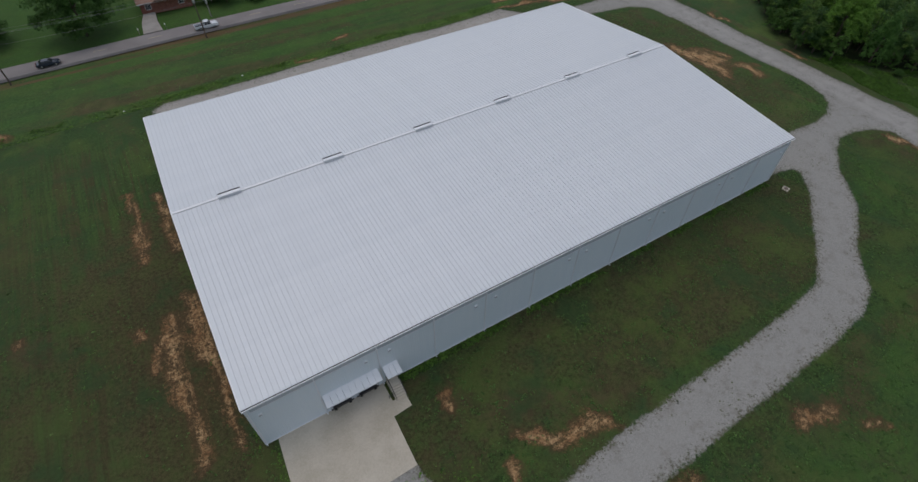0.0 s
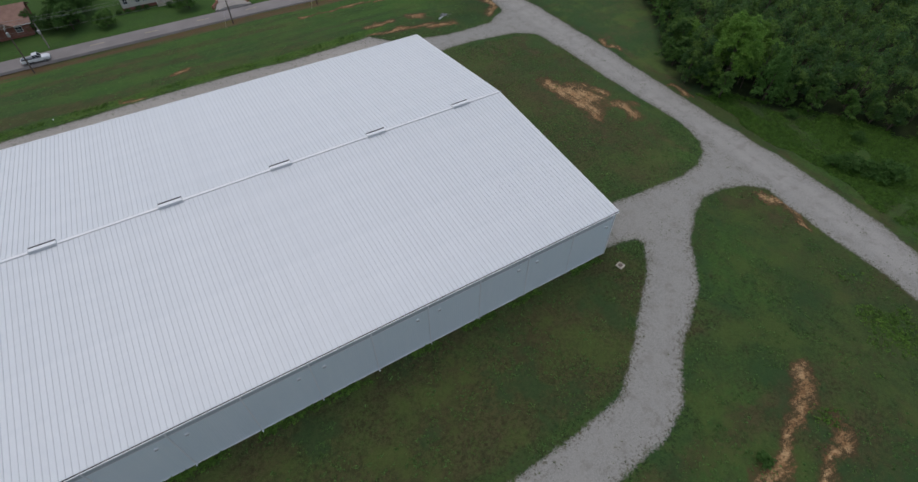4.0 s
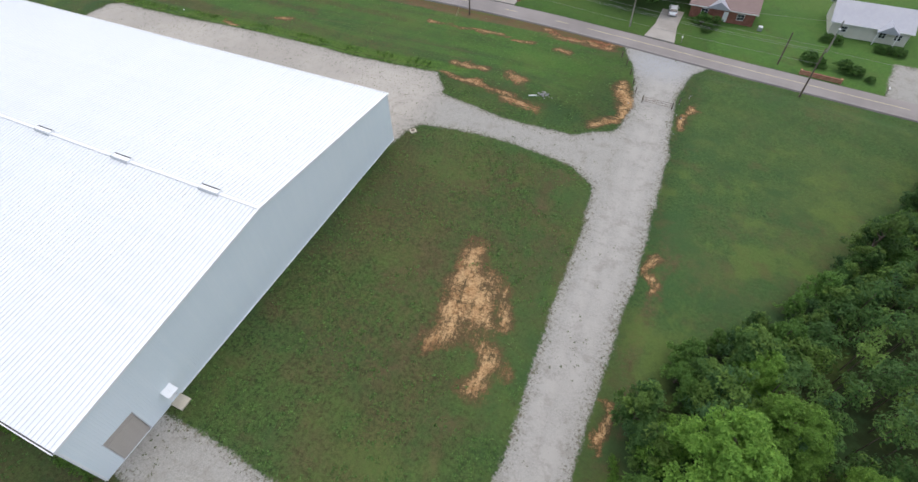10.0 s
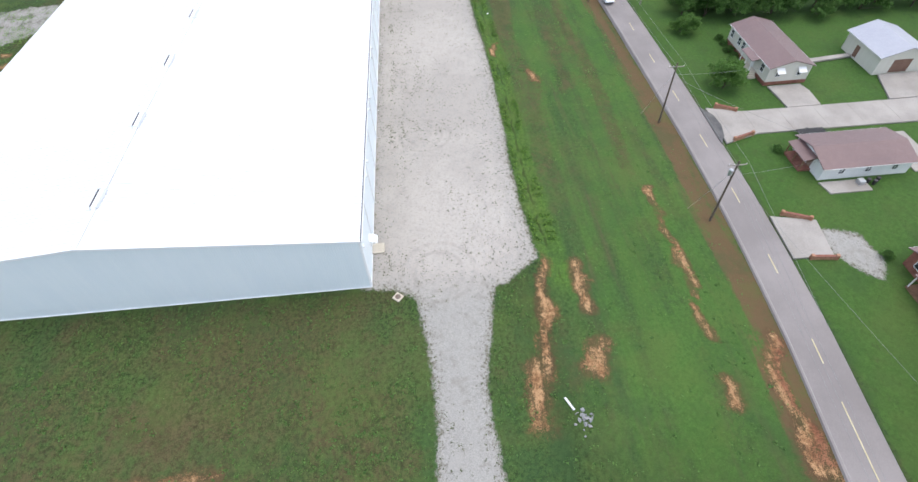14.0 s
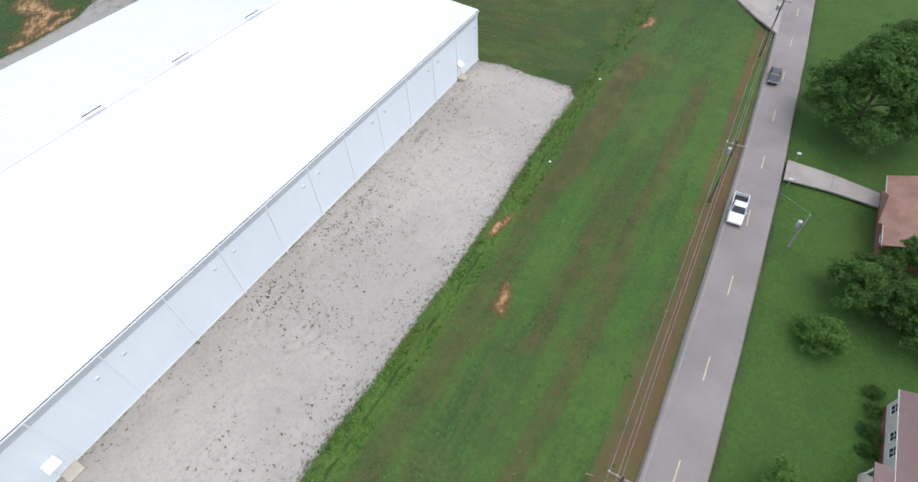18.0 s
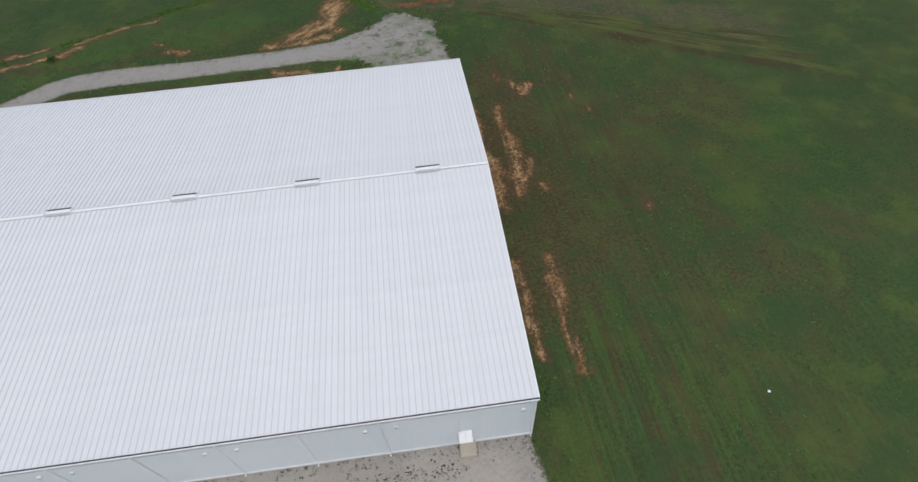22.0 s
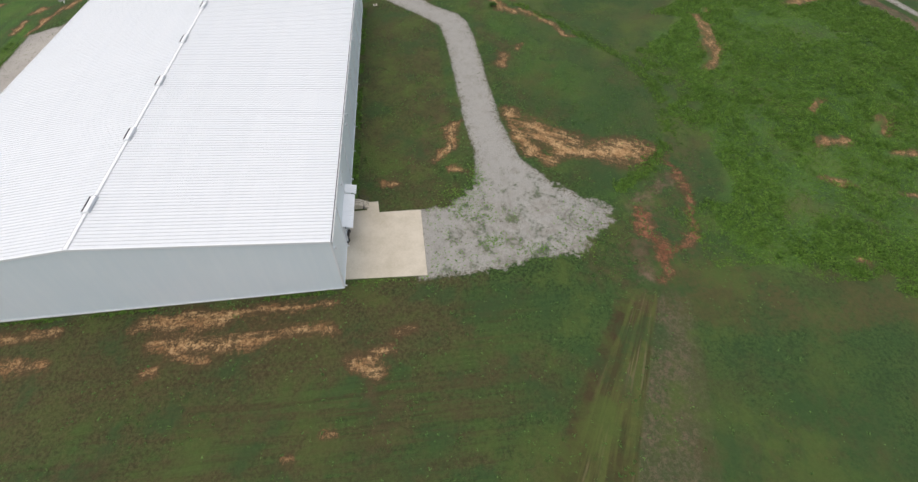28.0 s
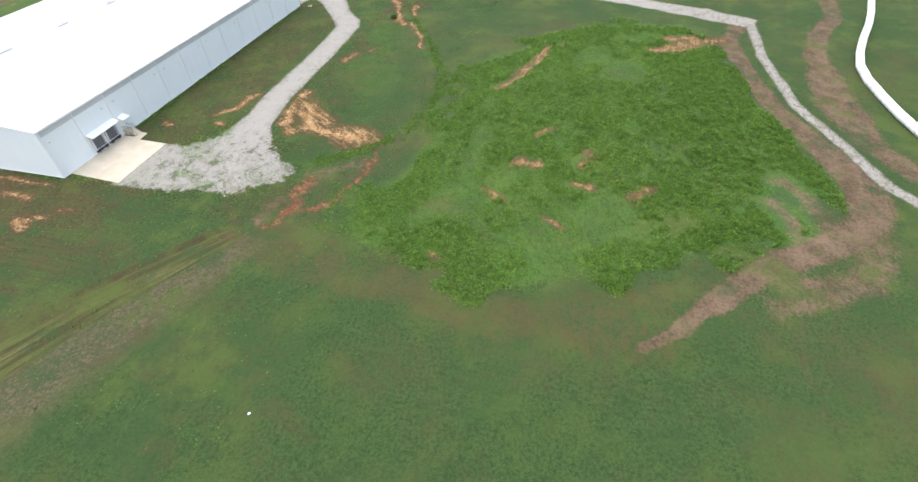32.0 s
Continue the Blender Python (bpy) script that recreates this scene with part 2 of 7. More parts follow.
LEAF_WOODS = leafy("woodland_leaves", (0.038, 0.092, 0.024), (0.092, 0.170, 0.044), (0.062, 0.130, 0.036), 0.6, 0.4)
LEAF_CEDAR = leafy("cedar_foliage", (0.065, 0.150, 0.034), (0.120, 0.235, 0.055), (0.090, 0.185, 0.045))
LEAF_WEED = leafy("broadleaf_weeds", (0.054, 0.126, 0.024), (0.200, 0.345, 0.056), (0.110, 0.218, 0.036))
LEAF_BANK = leafy("bank_weed_leaves", (0.060, 0.140, 0.022), (0.155, 0.290, 0.045), (0.100, 0.205, 0.033))
LEAF_GRASS = leafy("grass_clump_blades", (0.036, 0.080, 0.020), (0.110, 0.190, 0.052), (0.065, 0.130, 0.034))
LEAF_DRY = leafy("dark_weed_spots", (0.055, 0.070, 0.034), (0.115, 0.135, 0.06), (0.085, 0.10, 0.045))
ASPHALT = surface("worn_asphalt", (0.195, 0.176, 0.168), (0.25, 0.228, 0.218), 0.9, 0.0, 0.12, 8.0, 0.3, 0.01)
DARK_ASPHALT = surface("dark_patched_asphalt", (0.06, 0.06, 0.06), (0.13, 0.125, 0.12), 0.9, 0.0, 0.6, 10.0, 0.3)
LINE_PAINT = surface("worn_yellow_line", (0.42, 0.36, 0.20), (0.56, 0.50, 0.32), 0.8, 0.0, 1.0, 14.0)
EDGE_PAINT = surface("worn_white_line", (0.23, 0.21, 0.20), (0.30, 0.28, 0.265), 0.8, 0.0, 0.4, 10.0)
STONE = surface("pale_rock", (0.20, 0.20, 0.205), (0.36, 0.36, 0.36), 0.9, 0.0, 1.5, 8.0, 0.4)
PLASTIC = surface("white_plastic_wrap", (0.74, 0.76, 0.78), (0.82, 0.83, 0.84), 0.35, 0.0, 1.0, 6.0, 0.3, 0.05)


# ---- geometry helpers ----
class Geo:
    """Collects faces for one mesh."""

    def __init__(self):
        self.v, self.f = [], []

    def add(self, verts, faces):
        k = len(self.v)
        self.v += [tuple(p) for p in verts]
        self.f += [tuple(i + k for i in f) for f in faces]
        return self

    def box(self, x0, y0, z0, x1, y1, z1, bevel=0.0):
        b = min(bevel, (x1 - x0) / 3, (y1 - y0) / 3, (z1 - z0) / 3)
        if b <= 0:
            p = [(x, y, z) for z in (z0, z1) for y in (y0, y1) for x in (x0, x1)]
            return self.add(p, [(0, 2, 3, 1), (4, 5, 7, 6), (0, 1, 5, 4), (2, 6, 7, 3), (0, 4, 6, 2), (1, 3, 7, 5)])
        ring = lambda d, z: [(x0 + d, y0 + b, z), (x0 + b, y0 + d, z), (x1 - b, y0 + d, z), (x1 - d, y0 + b, z),
                             (x1 - d, y1 - b, z), (x1 - b, y1 - d, z), (x0 + b, y1 - d, z), (x0 + d, y1 - b, z)]
        return self.loft([ring(b, z0), ring(0, z0 + b), ring(0, z1 - b), ring(b, z1)])

    def loft(self, rings, caps=True):
        n = len(rings[0])
        faces = [(r * n + i, r * n + (i + 1) % n, (r + 1) * n + (i + 1) % n, (r + 1) * n + i) for r in range(len(rings) - 1) for i in range(n)]
        if caps:
            faces += [tuple(range(n))[::-1], tuple(range((len(rings) - 1) * n, len(rings) * n))]
        return self.add([p for r in rings for p in r], faces)

    def tube(self, p0, p1, r0, r1=None, n=8):
        return self.pipe([p0, p1], [r0, r0 if r1 is None else r1], n)

    def pipe(self, pts, radii, n=8):
        pts = [Vector(p) for p in pts]
        rings = []
        for i, p in enumerate(pts):
            d = (pts[min(i + 1, len(pts) - 1)] - pts[max(i - 1, 0)]).normalized()
            a = d.cross(Vector((0, 0, 1)) if abs(d.z) < 0.95 else Vector((1, 0, 0))).normalized()
            b = d.cross(a)
            rings.append([p + radii[i] * (math.cos(2 * math.pi * k / n) * a + math.sin(2 * math.pi * k / n) * b) for k in range(n)])
        return self.loft(rings)

    def prism(self, outline, axis, lo, hi):
        """outline in the two other axes, in order; extruded along axis from lo to hi."""
        def at(p, w):
            return (w, p[0], p[1]) if axis == 0 else (p[0], w, p[1]) if axis == 1 else (p[0], p[1], w)
        return self.loft([[at(p, lo) for p in outline], [at(p, hi) for p in outline]])

    def mesh(self, name, material):
        me = bpy.data.meshes.new(name)
        me.from_pydata(self.v, [], self.f)
        me.materials.append(material)
        bm = bmesh.new()
        bm.from_mesh(me)
        bmesh.ops.recalc_face_normals(bm, faces=bm.faces)
        bm.to_mesh(me)
        bm.free()
        return me

    def put(self, name, material, parent=None, label="", smooth=False):
        ob = new(name, self.mesh(name, material))
        if smooth:
            ob.data.polygons.foreach_set("use_smooth", [True] * len(ob.data.polygons))
        if parent:
            ob.parent = parent
        if label:
            ob["label"] = label
        return ob


def thing(name, label, category, at=(0, 0, 0), turn=0, group="", kind=""):
    e = new(name)
    e.matrix_world = pose(*at, 0, 0, turn)
    e.empty_display_size = 0.5
    return tagged(e, label, category, group, kind)


def raw_mesh(name, verts, faces_n, n, material):
    """A mesh from numpy rows of n-sided faces laid out in order."""
    me = bpy.data.meshes.new(name)
    me.vertices.add(len(verts))
    me.vertices.foreach_set("co", np.asarray(verts, np.float32).ravel())
    loops = np.asarray(faces_n, np.int32).ravel()
    me.loops.add(len(loops))
    me.loops.foreach_set("vertex_index", loops)
    me.polygons.add(len(loops) // n)
    me.polygons.foreach_set("loop_start", np.arange(0, len(loops), n, dtype=np.int32))
    me.materials.append(material)
    me.update(calc_edges=True)
    return me


def smooth01(x):
    x = np.clip(x, 0, 1)
    return x * x * (3 - 2 * x)


def value_noise(x, y, cell, seed):
    """Smooth noise in 0..1 on a lattice of the given cell."""
    r = np.random.RandomState(seed)
    table = r.rand(256, 256)
    u, v = x / cell, y / cell
    i, j = np.floor(u).astype(int), np.floor(v).astype(int)
    a, b = smooth01(u - i), smooth01(v - j)
    g = lambda p, q: table[p % 256, q % 256]
    return (g(i, j) * (1 - a) + g(i + 1, j) * a) * (1 - b) + (g(i, j + 1) * (1 - a) + g(i + 1, j + 1) * a) * b


# ---- lie of the land ----
LONG, WIDE, EAVE, RIDGE = 91.7, 60.96, 9.03, 11.85
ROAD_LINE = [(-400, 92), (-45, 110.4), (-30, 111.1), (-6, 112.0), (6, 112.45), (30, 113.0), (55, 113.2), (70, 113.15), (81, 112.9), (93, 112.3), (105, 111.4), (120, 109.7), (143, 106.7), (175, 103.3), (520, 66)]


def road_y(x):
    return np.interp(x, [p[0] for p in ROAD_LINE], [p[1] for p in ROAD_LINE])



DITCH_LINE = [(-75, 82.9), (-37, 82.9), (-10, 83.3), (9, 83.0), (20, 83.5), (33, 84.1), (56, 84.0), (69, 83.8), (84, 84.2), (98, 85.5)]


def ditch_y(x):
    return np.interp(x, [p[0] for p in DITCH_LINE], [p[1] for p in DITCH_LINE])


def lift(x, y):
    """Height of the ground: nearly level round the hall, falling to the south-west, with a ditch along the north and a broad mound to the south."""
    x, y = np.asarray(x, float), np.asarray(y, float)
    z = -0.5 + 0.45 * smooth01(x / 95)
    z = z - 0.5 * np.exp(-((y - ditch_y(x)) / 1.1) ** 2) * smooth01((x + 70) / 20) * smooth01((96 - x) / 6)
    ry = y - (road_y(x) - 113.0)
    z = z - 0.12 * np.exp(-((ry - 108.2) / 1.1) ** 2)
    z = z - 0.8 * smooth01((-31 - y) / 15) * (1 - smooth01((x - 25) / 40)) - 1.2 * smooth01((-58 - y) / 45) * (1 - smooth01((x - 45) / 40))
    z = z + 5.4 * np.exp(-(((x - 40) / 26) ** 2 + ((y + 97) / 25.5) ** 2))
    z = z - 0.42 * smooth01((x - 104) / 14) * smooth01((98 - y) / 10)
    near = smooth01((np.maximum(np.maximum(-x, x - LONG), np.maximum(-y, y - WIDE)) - 1.0) / 8)
    near = near * smooth01(np.maximum(np.maximum(0.0 - x, x - 18.0), np.maximum(-12.5 - y, y - 2.0)) / 4)
    near = near * (1 - 0.9 * smooth01((ry - 107.5) / 1.5))
    z = z - (0.12 + 0.16 * smooth01((ry - 105) / 3) * smooth01((118 - ry) / 1.5)) * smooth01((ry - 100) / 6)
    bumpy = near * smooth01((-50 - y) / 8) * np.exp(-(((x - 40) / 44) ** 2 + ((y + 97) / 36) ** 2) ** 3)
    return z + near * 0.10 * (value_noise(x, y, 3.0, 5) - 0.5) + near * 0.25 * (value_noise(x, y, 14.0, 6) - 0.5) + bumpy * (0.5 * (value_noise(x, y, 6.0, 7) - 0.5) + 0.9 * (value_noise(x, y, 13.0, 8) - 0.5))


def lift1(x, y):
    return float(lift(np.array([x]), np.array([y]))[0])


# ---- plan of the surfaces on the ground ----
DRIVE = [(120.6, 107.6), (121.9, 104.6), (124.6, 98.5), (126.0, 93.5), (127.2, 86), (126.5, 81), (126, 75), (125.8, 64), (126.6, 58), (127.1, 49),
         (127, 38), (127.5, 30), (128.2, 21), (127.8, 16), (126.5, 12), (126.2, 4), (126.3, -3.3), (125.4, -8), (125.2, -15), (124.9, -24),
         (122.3, -45), (115.5, -72), (107, -96), (99, -114), (92.5, -128), (99, -131), (106, -117), (114, -98), (122, -73), (129, -46), (131.5, -31.6),
         (133.5, -25.3), (135.1, -15), (135.7, -4.7), (135.4, 8), (135.2, 30), (135.9, 50), (135.5, 75), (133.7, 92), (135.6, 101.5), (138.2, 105)]
LINK = [(88, 82.9), (92.6, 77.3), (94, 76.3), (99.3, 75.2), (106, 74), (111.4, 74), (115.4, 74.5), (119.4, 74.5), (122.4, 76.6), (125.2, 77.9), (128, 82.9),
        (128, 62), (125.3, 64), (121.7, 66.6), (112, 68), (104, 67.9), (98.6, 67.2), (94, 66.6), (91.6, 62)]
LOT = [(0.6, 59.4), (-0.4, 66.4), (0.5, 71.1), (0.5, 75.3), (0.7, 79.9), (3.2, 81.7), (18, 81.4), (40, 82.2), (60, 82.1), (80, 81.9), (89, 82.6), (93, 77.9),
        (93, 65.8), (91.9, 59.4)]
FORK = [(90.5, 8), (97, 8), (104, 7.3), (109.2, 7.2), (115, 6.8), (120.6, 7.5), (124.7, 9.7), (128, 14), (128, -4), (126.3, -3.3), (123.5, -0.5),
        (119.4, 1), (114.6, 0.7), (109.9, -1.4), (104.2, -5.9), (98.9, -12), (90.4, -17.3), (92.4, -8), (95.3, -5.3), (98.4, -1.5), (97.7, -0.3), (95.1, 0.5), (90.5, 1)]
APRON = [(98.9, -11.8), (90.4, -17.3), (82.9, -23.6), (77.4, -25.7), (66.9, -26.4), (48, -26.7), (37, -27), (31.2, -27.7), (24.3, -28.9), (18.2, -32.8),
         (14.8, -35.7), (12.4, -40.4), (8.4, -39.9), (5, -36), (2.6, -35.2), (2.3, -27.5), (0.6, -18.9), (0.2, -10.2), (14.2, -10.5), (14.7, -15.6),
         (18.8, -19.9), (23.7, -20.9), (27.5, -21.3), (36.7, -20.4), (51.5, -20.2), (64.8, -19.9), (76.9, -18.8), (83.9, -14.8), (90, -9.3), (93.5, -7)]
FARM_ROAD = [(105, -118), (97, -128), (88, -128.5), (76.3, -128.2), (54.9, -131.5), (40, -138), (29.7, -142), (20, -150)]
CULVERT_FAN = [(88.4, 121.2), (90.1, 126), (94.6, 126.6), (97.6, 124.6), (95.5, 122), (92.3, 120.6)]
NORTH_YARD = [(171, 119.5), (178.5, 119.5), (177, 112), (175, 104.5), (168.5, 106.5), (169.5, 113)]


def inside_of(px, py, poly):
    """Metres inside (+) or outside (-) of a closed outline."""
    best, odd = np.full(px.shape, 1e9), np.zeros(px.shape, bool)
    for (ax, ay), (bx, by) in zip(poly, poly[1:] + poly[:1]):
        dx, dy = bx - ax, by - ay
        h = np.clip(((px - ax) * dx + (py - ay) * dy) / (dx * dx + dy * dy), 0, 1)
        best = np.minimum(best, np.hypot(px - ax - h * dx, py - ay - h * dy))
        if ay != by:
            odd ^= ((ay > py) != (by > py)) & (px < (bx - ax) * (py - ay) / (by - ay) + ax)
    return np.where(odd, best, -best)


def along(px, py, line):
    """Distance from a line of points."""
    best = np.full(px.shape, 1e9)
    for (ax, ay), (bx, by) in zip(line, line[1:]):
        dx, dy = bx - ax, by - ay
        h = np.clip(((px - ax) * dx + (py - ay) * dy) / (dx * dx + dy * dy + 1e-9), 0, 1)
        best = np.minimum(best, np.hypot(px - ax - h * dx, py - ay - h * dy))
    return best


# bare soil: strokes of x, y to x, y and half width
SOIL_EAST = [(113.8, 44, 115.2, 34, 1.1), (115.6, 38.5, 116, 29.5, 1.6), (116.5, 37, 119, 33.5, 1.7), (119.4, 39, 122.2, 34.5, 0.8), (122, 29.4, 123.2, 24.6, 1.2), (115.4, 29.6, 114.9, 26.4, 0.35),
             (123.4, -4.5, 125.2, -8.5, 0.5), (124.8, -9, 124, -13, 0.4), (156.5, -15, 159, -22, 1.4), (160, -23, 165, -31, 0.9),
             (136.6, 24, 136.3, 30, 0.3), (137.5, 48, 138, 52, 0.4), (136.3, 83, 136.8, 90, 0.45), (124.5, 92.5, 126.7, 84.5, 1.1), (126.3, 83, 121, 78.2, 0.8)]
SOIL_NORTH = [(91, 88.7, 97.5, 87.2, 0.6), (102.6, 86.9, 106.2, 86.4, 0.6), (89.8, 83, 97.5, 81.8, 0.6), (97.5, 81.8, 104.6, 80.6, 0.7),
        (104.6, 80.5, 111, 79.8, 0.9), (90, 99.9, 103, 100.4, 0.33), (108.6, 100, 110.6, 100.2, 0.55), (104, 106.4, 119, 105.6, 0.6), (44.8, 89.4, 47.6, 90, 0.6), (33.5, 83.9, 38, 83.5, 0.35), (-26, 85.1, -29, 85.1, 0.7), (78, 101.8, 92, 100.4, 0.35)]
SOIL_WEST = [(-2.4, 2, -2.2, 27, 0.5), (-3.4, 16, -3.2, 28, 0.62), (-6.6, 2, -6.0, 12, 0.62), (-6.6, 11, -6, 24, 1.0), (-9, 16, -7.6, 21, 0.65), (-10, 22.3, -10.6, 24, 0.6),
             (-7.6, -8.6, -8.2, -7.4, 0.49), (-11, -2.2, -13.4, -4.4, 0.78), (-10.6, -5.8, -11, -2.5, 0.49), (-7.6, 37, -6.6, 46, 0.69), (-2.6, 36, -3.0, 52, 0.59), (-6.6, 46, -7.4, 54, 0.39),
             (-24.4, 29.2, -24.4, 30.6, 0.42), (-20, 0, -20.4, 1, 0.39), (-22, 5, -22.6, 5.6, 0.39)]
SOIL_SOUTH = [(39.2, -29.4, 31, -29.8, 0.8), (30.8, -29.8, 25.6, -31.8, 1.1), (25.6, -32, 22.2, -34.8, 0.9), (34.2, -32, 29, -40.5, 1.5), (31, -33, 26, -37, 1.9), (25.5, -36, 25.7, -41, 1.4), (28.5, -37, 26.4, -42, 1.6), (26.2, -42, 24.8, -46, 1.9), (26, -45, 24.2, -50.2, 2.0),
              (22.6, -5, 20.7, -6.6, 0.45), (27, -13.4, 31.5, -16.2, 0.55), (31, -16.4, 36.2, -18.4, 0.85), (22.4, -16, 24, -18, 0.5), (57, -31.3, 61.2, -31.6, 0.8), (63, -34.4, 65, -35.8, 0.5), (101, -28.6, 93, -32.4, 0.8), (92, -33, 82, -37.6, 0.7),
              (97.5, -35, 89, -39.4, 0.65), (84, -39, 66, -48.2, 0.5)]
SOIL_MOUND = [(46.7, -72.4, 54.3, -75.5, 0.8), (53, -75, 65.4, -78.5, 1.1), (64, -78.3, 71.6, -79.3, 0.7), (72.9, -81.8, 74, -82.4, 0.6), (73.8, -104.6, 77.6, -112.8, 1.6), (79, -110, 82.6, -119, 1.6), (82, -108, 84, -113, 1.4), (76, -108, 80, -116, 1.5),
              (22, -80.8, 21.4, -84, 0.9), (22.2, -91, 24.9, -92.8, 0.8), (17.1, -89.7, 16.4, -94.1, 0.6), (-3.6, -71.7, -4.1, -73.4, 0.5), (13.8, -77.8, 11.4, -80.8, 0.5), (16, -101, 18, -104, 0.6), (29, -83, 31, -85, 0.5), (8, -88, 7, -90, 0.5)]
RED_RUTS = [(10, -46, 0, -44.6, 0.6), (20.6, -52.4, 17, -54.5, 0.45), (17, -54.2, 11, -52.4, 0.55), (11.6, -45, 7, -45, 0.5), (7, -45, 1.8, -46, 0.7), (1.8, -46, -3.4, -43, 0.6), (11, -52.4, 4.6, -51, 0.55),
            (4.6, -50.4, 1.6, -46, 0.6), (104, 107.4, 120, 106.6, 0.35)]
DIRT_LOOP = [(97, -126), (81.3, -121.6), (68.4, -123.4), (58.7, -125.4), (48.8, -128.6), (39.9, -133), (32.7, -136.2), (28, -138), (23, -137.8), (18.2, -135.6), (14.1, -132.4), (10.4, -127.7), (6.2, -121.2), (1.8, -116.6), (-4, -111.6), (-9, -107.6), (-13, -103)]
DIRT_STREAM = [(118, -151.4), (103.7, -149.6), (90.6, -143.2), (78, -140), (66.8, -140), (56.9, -140), (51.6, -141.2), (42.4, -142.2), (34, -147.6)]
DIRT_WAYS = [(*p, *q, w) for p, q, w in zip(DIRT_LOOP, DIRT_LOOP[1:], (1.3, 1.4, 1.4, 1.5, 1.7, 1.9, 2.2, 2.2, 2.0, 1.7, 1.5, 1.4, 1.3, 1.1, 0.8, 0.5))] + [(*p, *q, w) for p, q, w in zip(DIRT_STREAM, DIRT_STREAM[1:], (1.3, 1.4, 1.4, 1.7, 2.4, 2.6, 2.0, 1.6))]
TRAIL = [(-112, -20, -94.2, 22.7, 1.1), (-94.2, 22.7, -85.7, 40.6, 1.1), (-85.7, 40.6, -79.5, 55.5, 1.1), (-79.5, 55.5, -70, 69, 1.1), (-70, 69, -60.5, 80, 1.1), (-60.5, 80, -51.5, 89.5, 1.2), (-51.5, 89.5, -43.5, 101, 1.5)]
MOWN = [(82, -29), (84, -36.5), (64, -49), (51.5, -55), (38, -56), (30, -53.5), (33, -44), (36, -34), (42, -28.6)]
RING = [(98, -33), (86.8, -39), (75, -46), (65.3, -51.4), (52, -57.8), (44, -59.2), (37.7, -58.9), (28.1, -56.6), (21.6, -51.5), (17.2, -46.2), (14.7, -41.5)]
THIN = [(-5, -36, -34, -21, 2.2), (-9, -58, -15, -84, 3.5), (-15, -84, -9, -106, 3.5), (-2.5, -6, -3, 62, 2.2), (-30, -22, -5, -40, 2.6), (-44, -34, -6, -46, 3.0), (-40, -22, -22, -27, 1.2), 
        (16, -14, 60, -10, 3.0), (104, 20, 112, 30, 4.0), (97, 50, 122, 64, 3.0), (60, -6, 92, -6, 2.5), (30, -122, 42, -132, 4.0), (46, -116, 60, -122, 3.0), (136.5, 0, 136.5, 100, 1.0)]
LUSH = [(*p, *q, 1.3) for p, q in zip(RING, RING[1:])] + [(104, -12, 112, -6, 4.0), (30, -8, 86, -12, 6.0), (45, -40, 90, -30, 6.0), (110, 14, 122, 12, 3.0), (96, 100, 120, 95, 6.0), (137.5, -35, 140, 20, 3.0), (-45, 20, -50, -10, 10)]
MUDDY = [(12, -48, -2, -44, 2.0), (12, -46, 16, -51, 1.6), (26, -125, 18, -130, 2.4), (20, -122, 15, -124, 1.6), (1, -119, 8, -128, 2.0), (8, -128, 13, -138, 2.8), (3, -125, 9, -137, 2.6), (-2, -120, 2, -127, 1.6)]
TAWNY = [(-9, -46), (-11.1, -58.8), (-13.4, -72.3), (-14.1, -84.7), (-14.9, -96.2), (-12.8, -104.7)]


# trampled, half-bare ground
DIRTY = [(8, -40, 2, -46, 3.0), (2, -37, -6, -40, 2.0), (-14, -2, -20, -6, 3.0), (-24.6, 27, -25.4, 31, 2.2), (40, 88, 60, 90, 1.5), (52, 95, 30, 99, 1.2), (118.6, 64, 123, 50, 1.2), (123, 22, 124.6, 14, 1.0), (108, 33, 112, 40, 2.5), (112, 23, 115, 30, 2.0),
         (20, -7, 40, -15, 2.6), (136.9, 24, 137.4, 58, 0.8), (136.4, -18, 136.8, 12, 0.9), (125.2, -14, 118, -4, 2.0), (60, -31, 100, -30, 2.0)]
BANK = [(135.8, 18), (137.5, 27), (141, 20), (147, 11), (153, 4), (157, -4), (160, -12), (160, -30), (148, -48), (134, -60), (131.5, -50), (133.4, -34), (136.6, -16)]


def strokes(px, py, rows):
    best = np.full(px.shape, -1.0)
    for ax, ay, bx, by, w in rows:
        sel = (px > min(ax, bx) - 3 * w) & (px < max(ax, bx) + 3 * w) & (py > min(ay, by) - 3 * w) & (py < max(ay, by) + 3 * w)
        if sel.any():
            best[sel] = np.maximum(best[sel], 1 - along(px[sel], py[sel], [(ax, ay), (bx, by)]) / (2.6 * w))
    return np.clip(best, 0, 1)


def gravel_at(px, py):
    g = np.full(px.shape, -9.0)
    for poly in (DRIVE, LINK, LOT, FORK, APRON, NORTH_YARD, CULVERT_FAN):
        g = np.maximum(g, inside_of(px, py, poly))
    return np.maximum(g, 1.25 - along(px, py, FARM_ROAD))


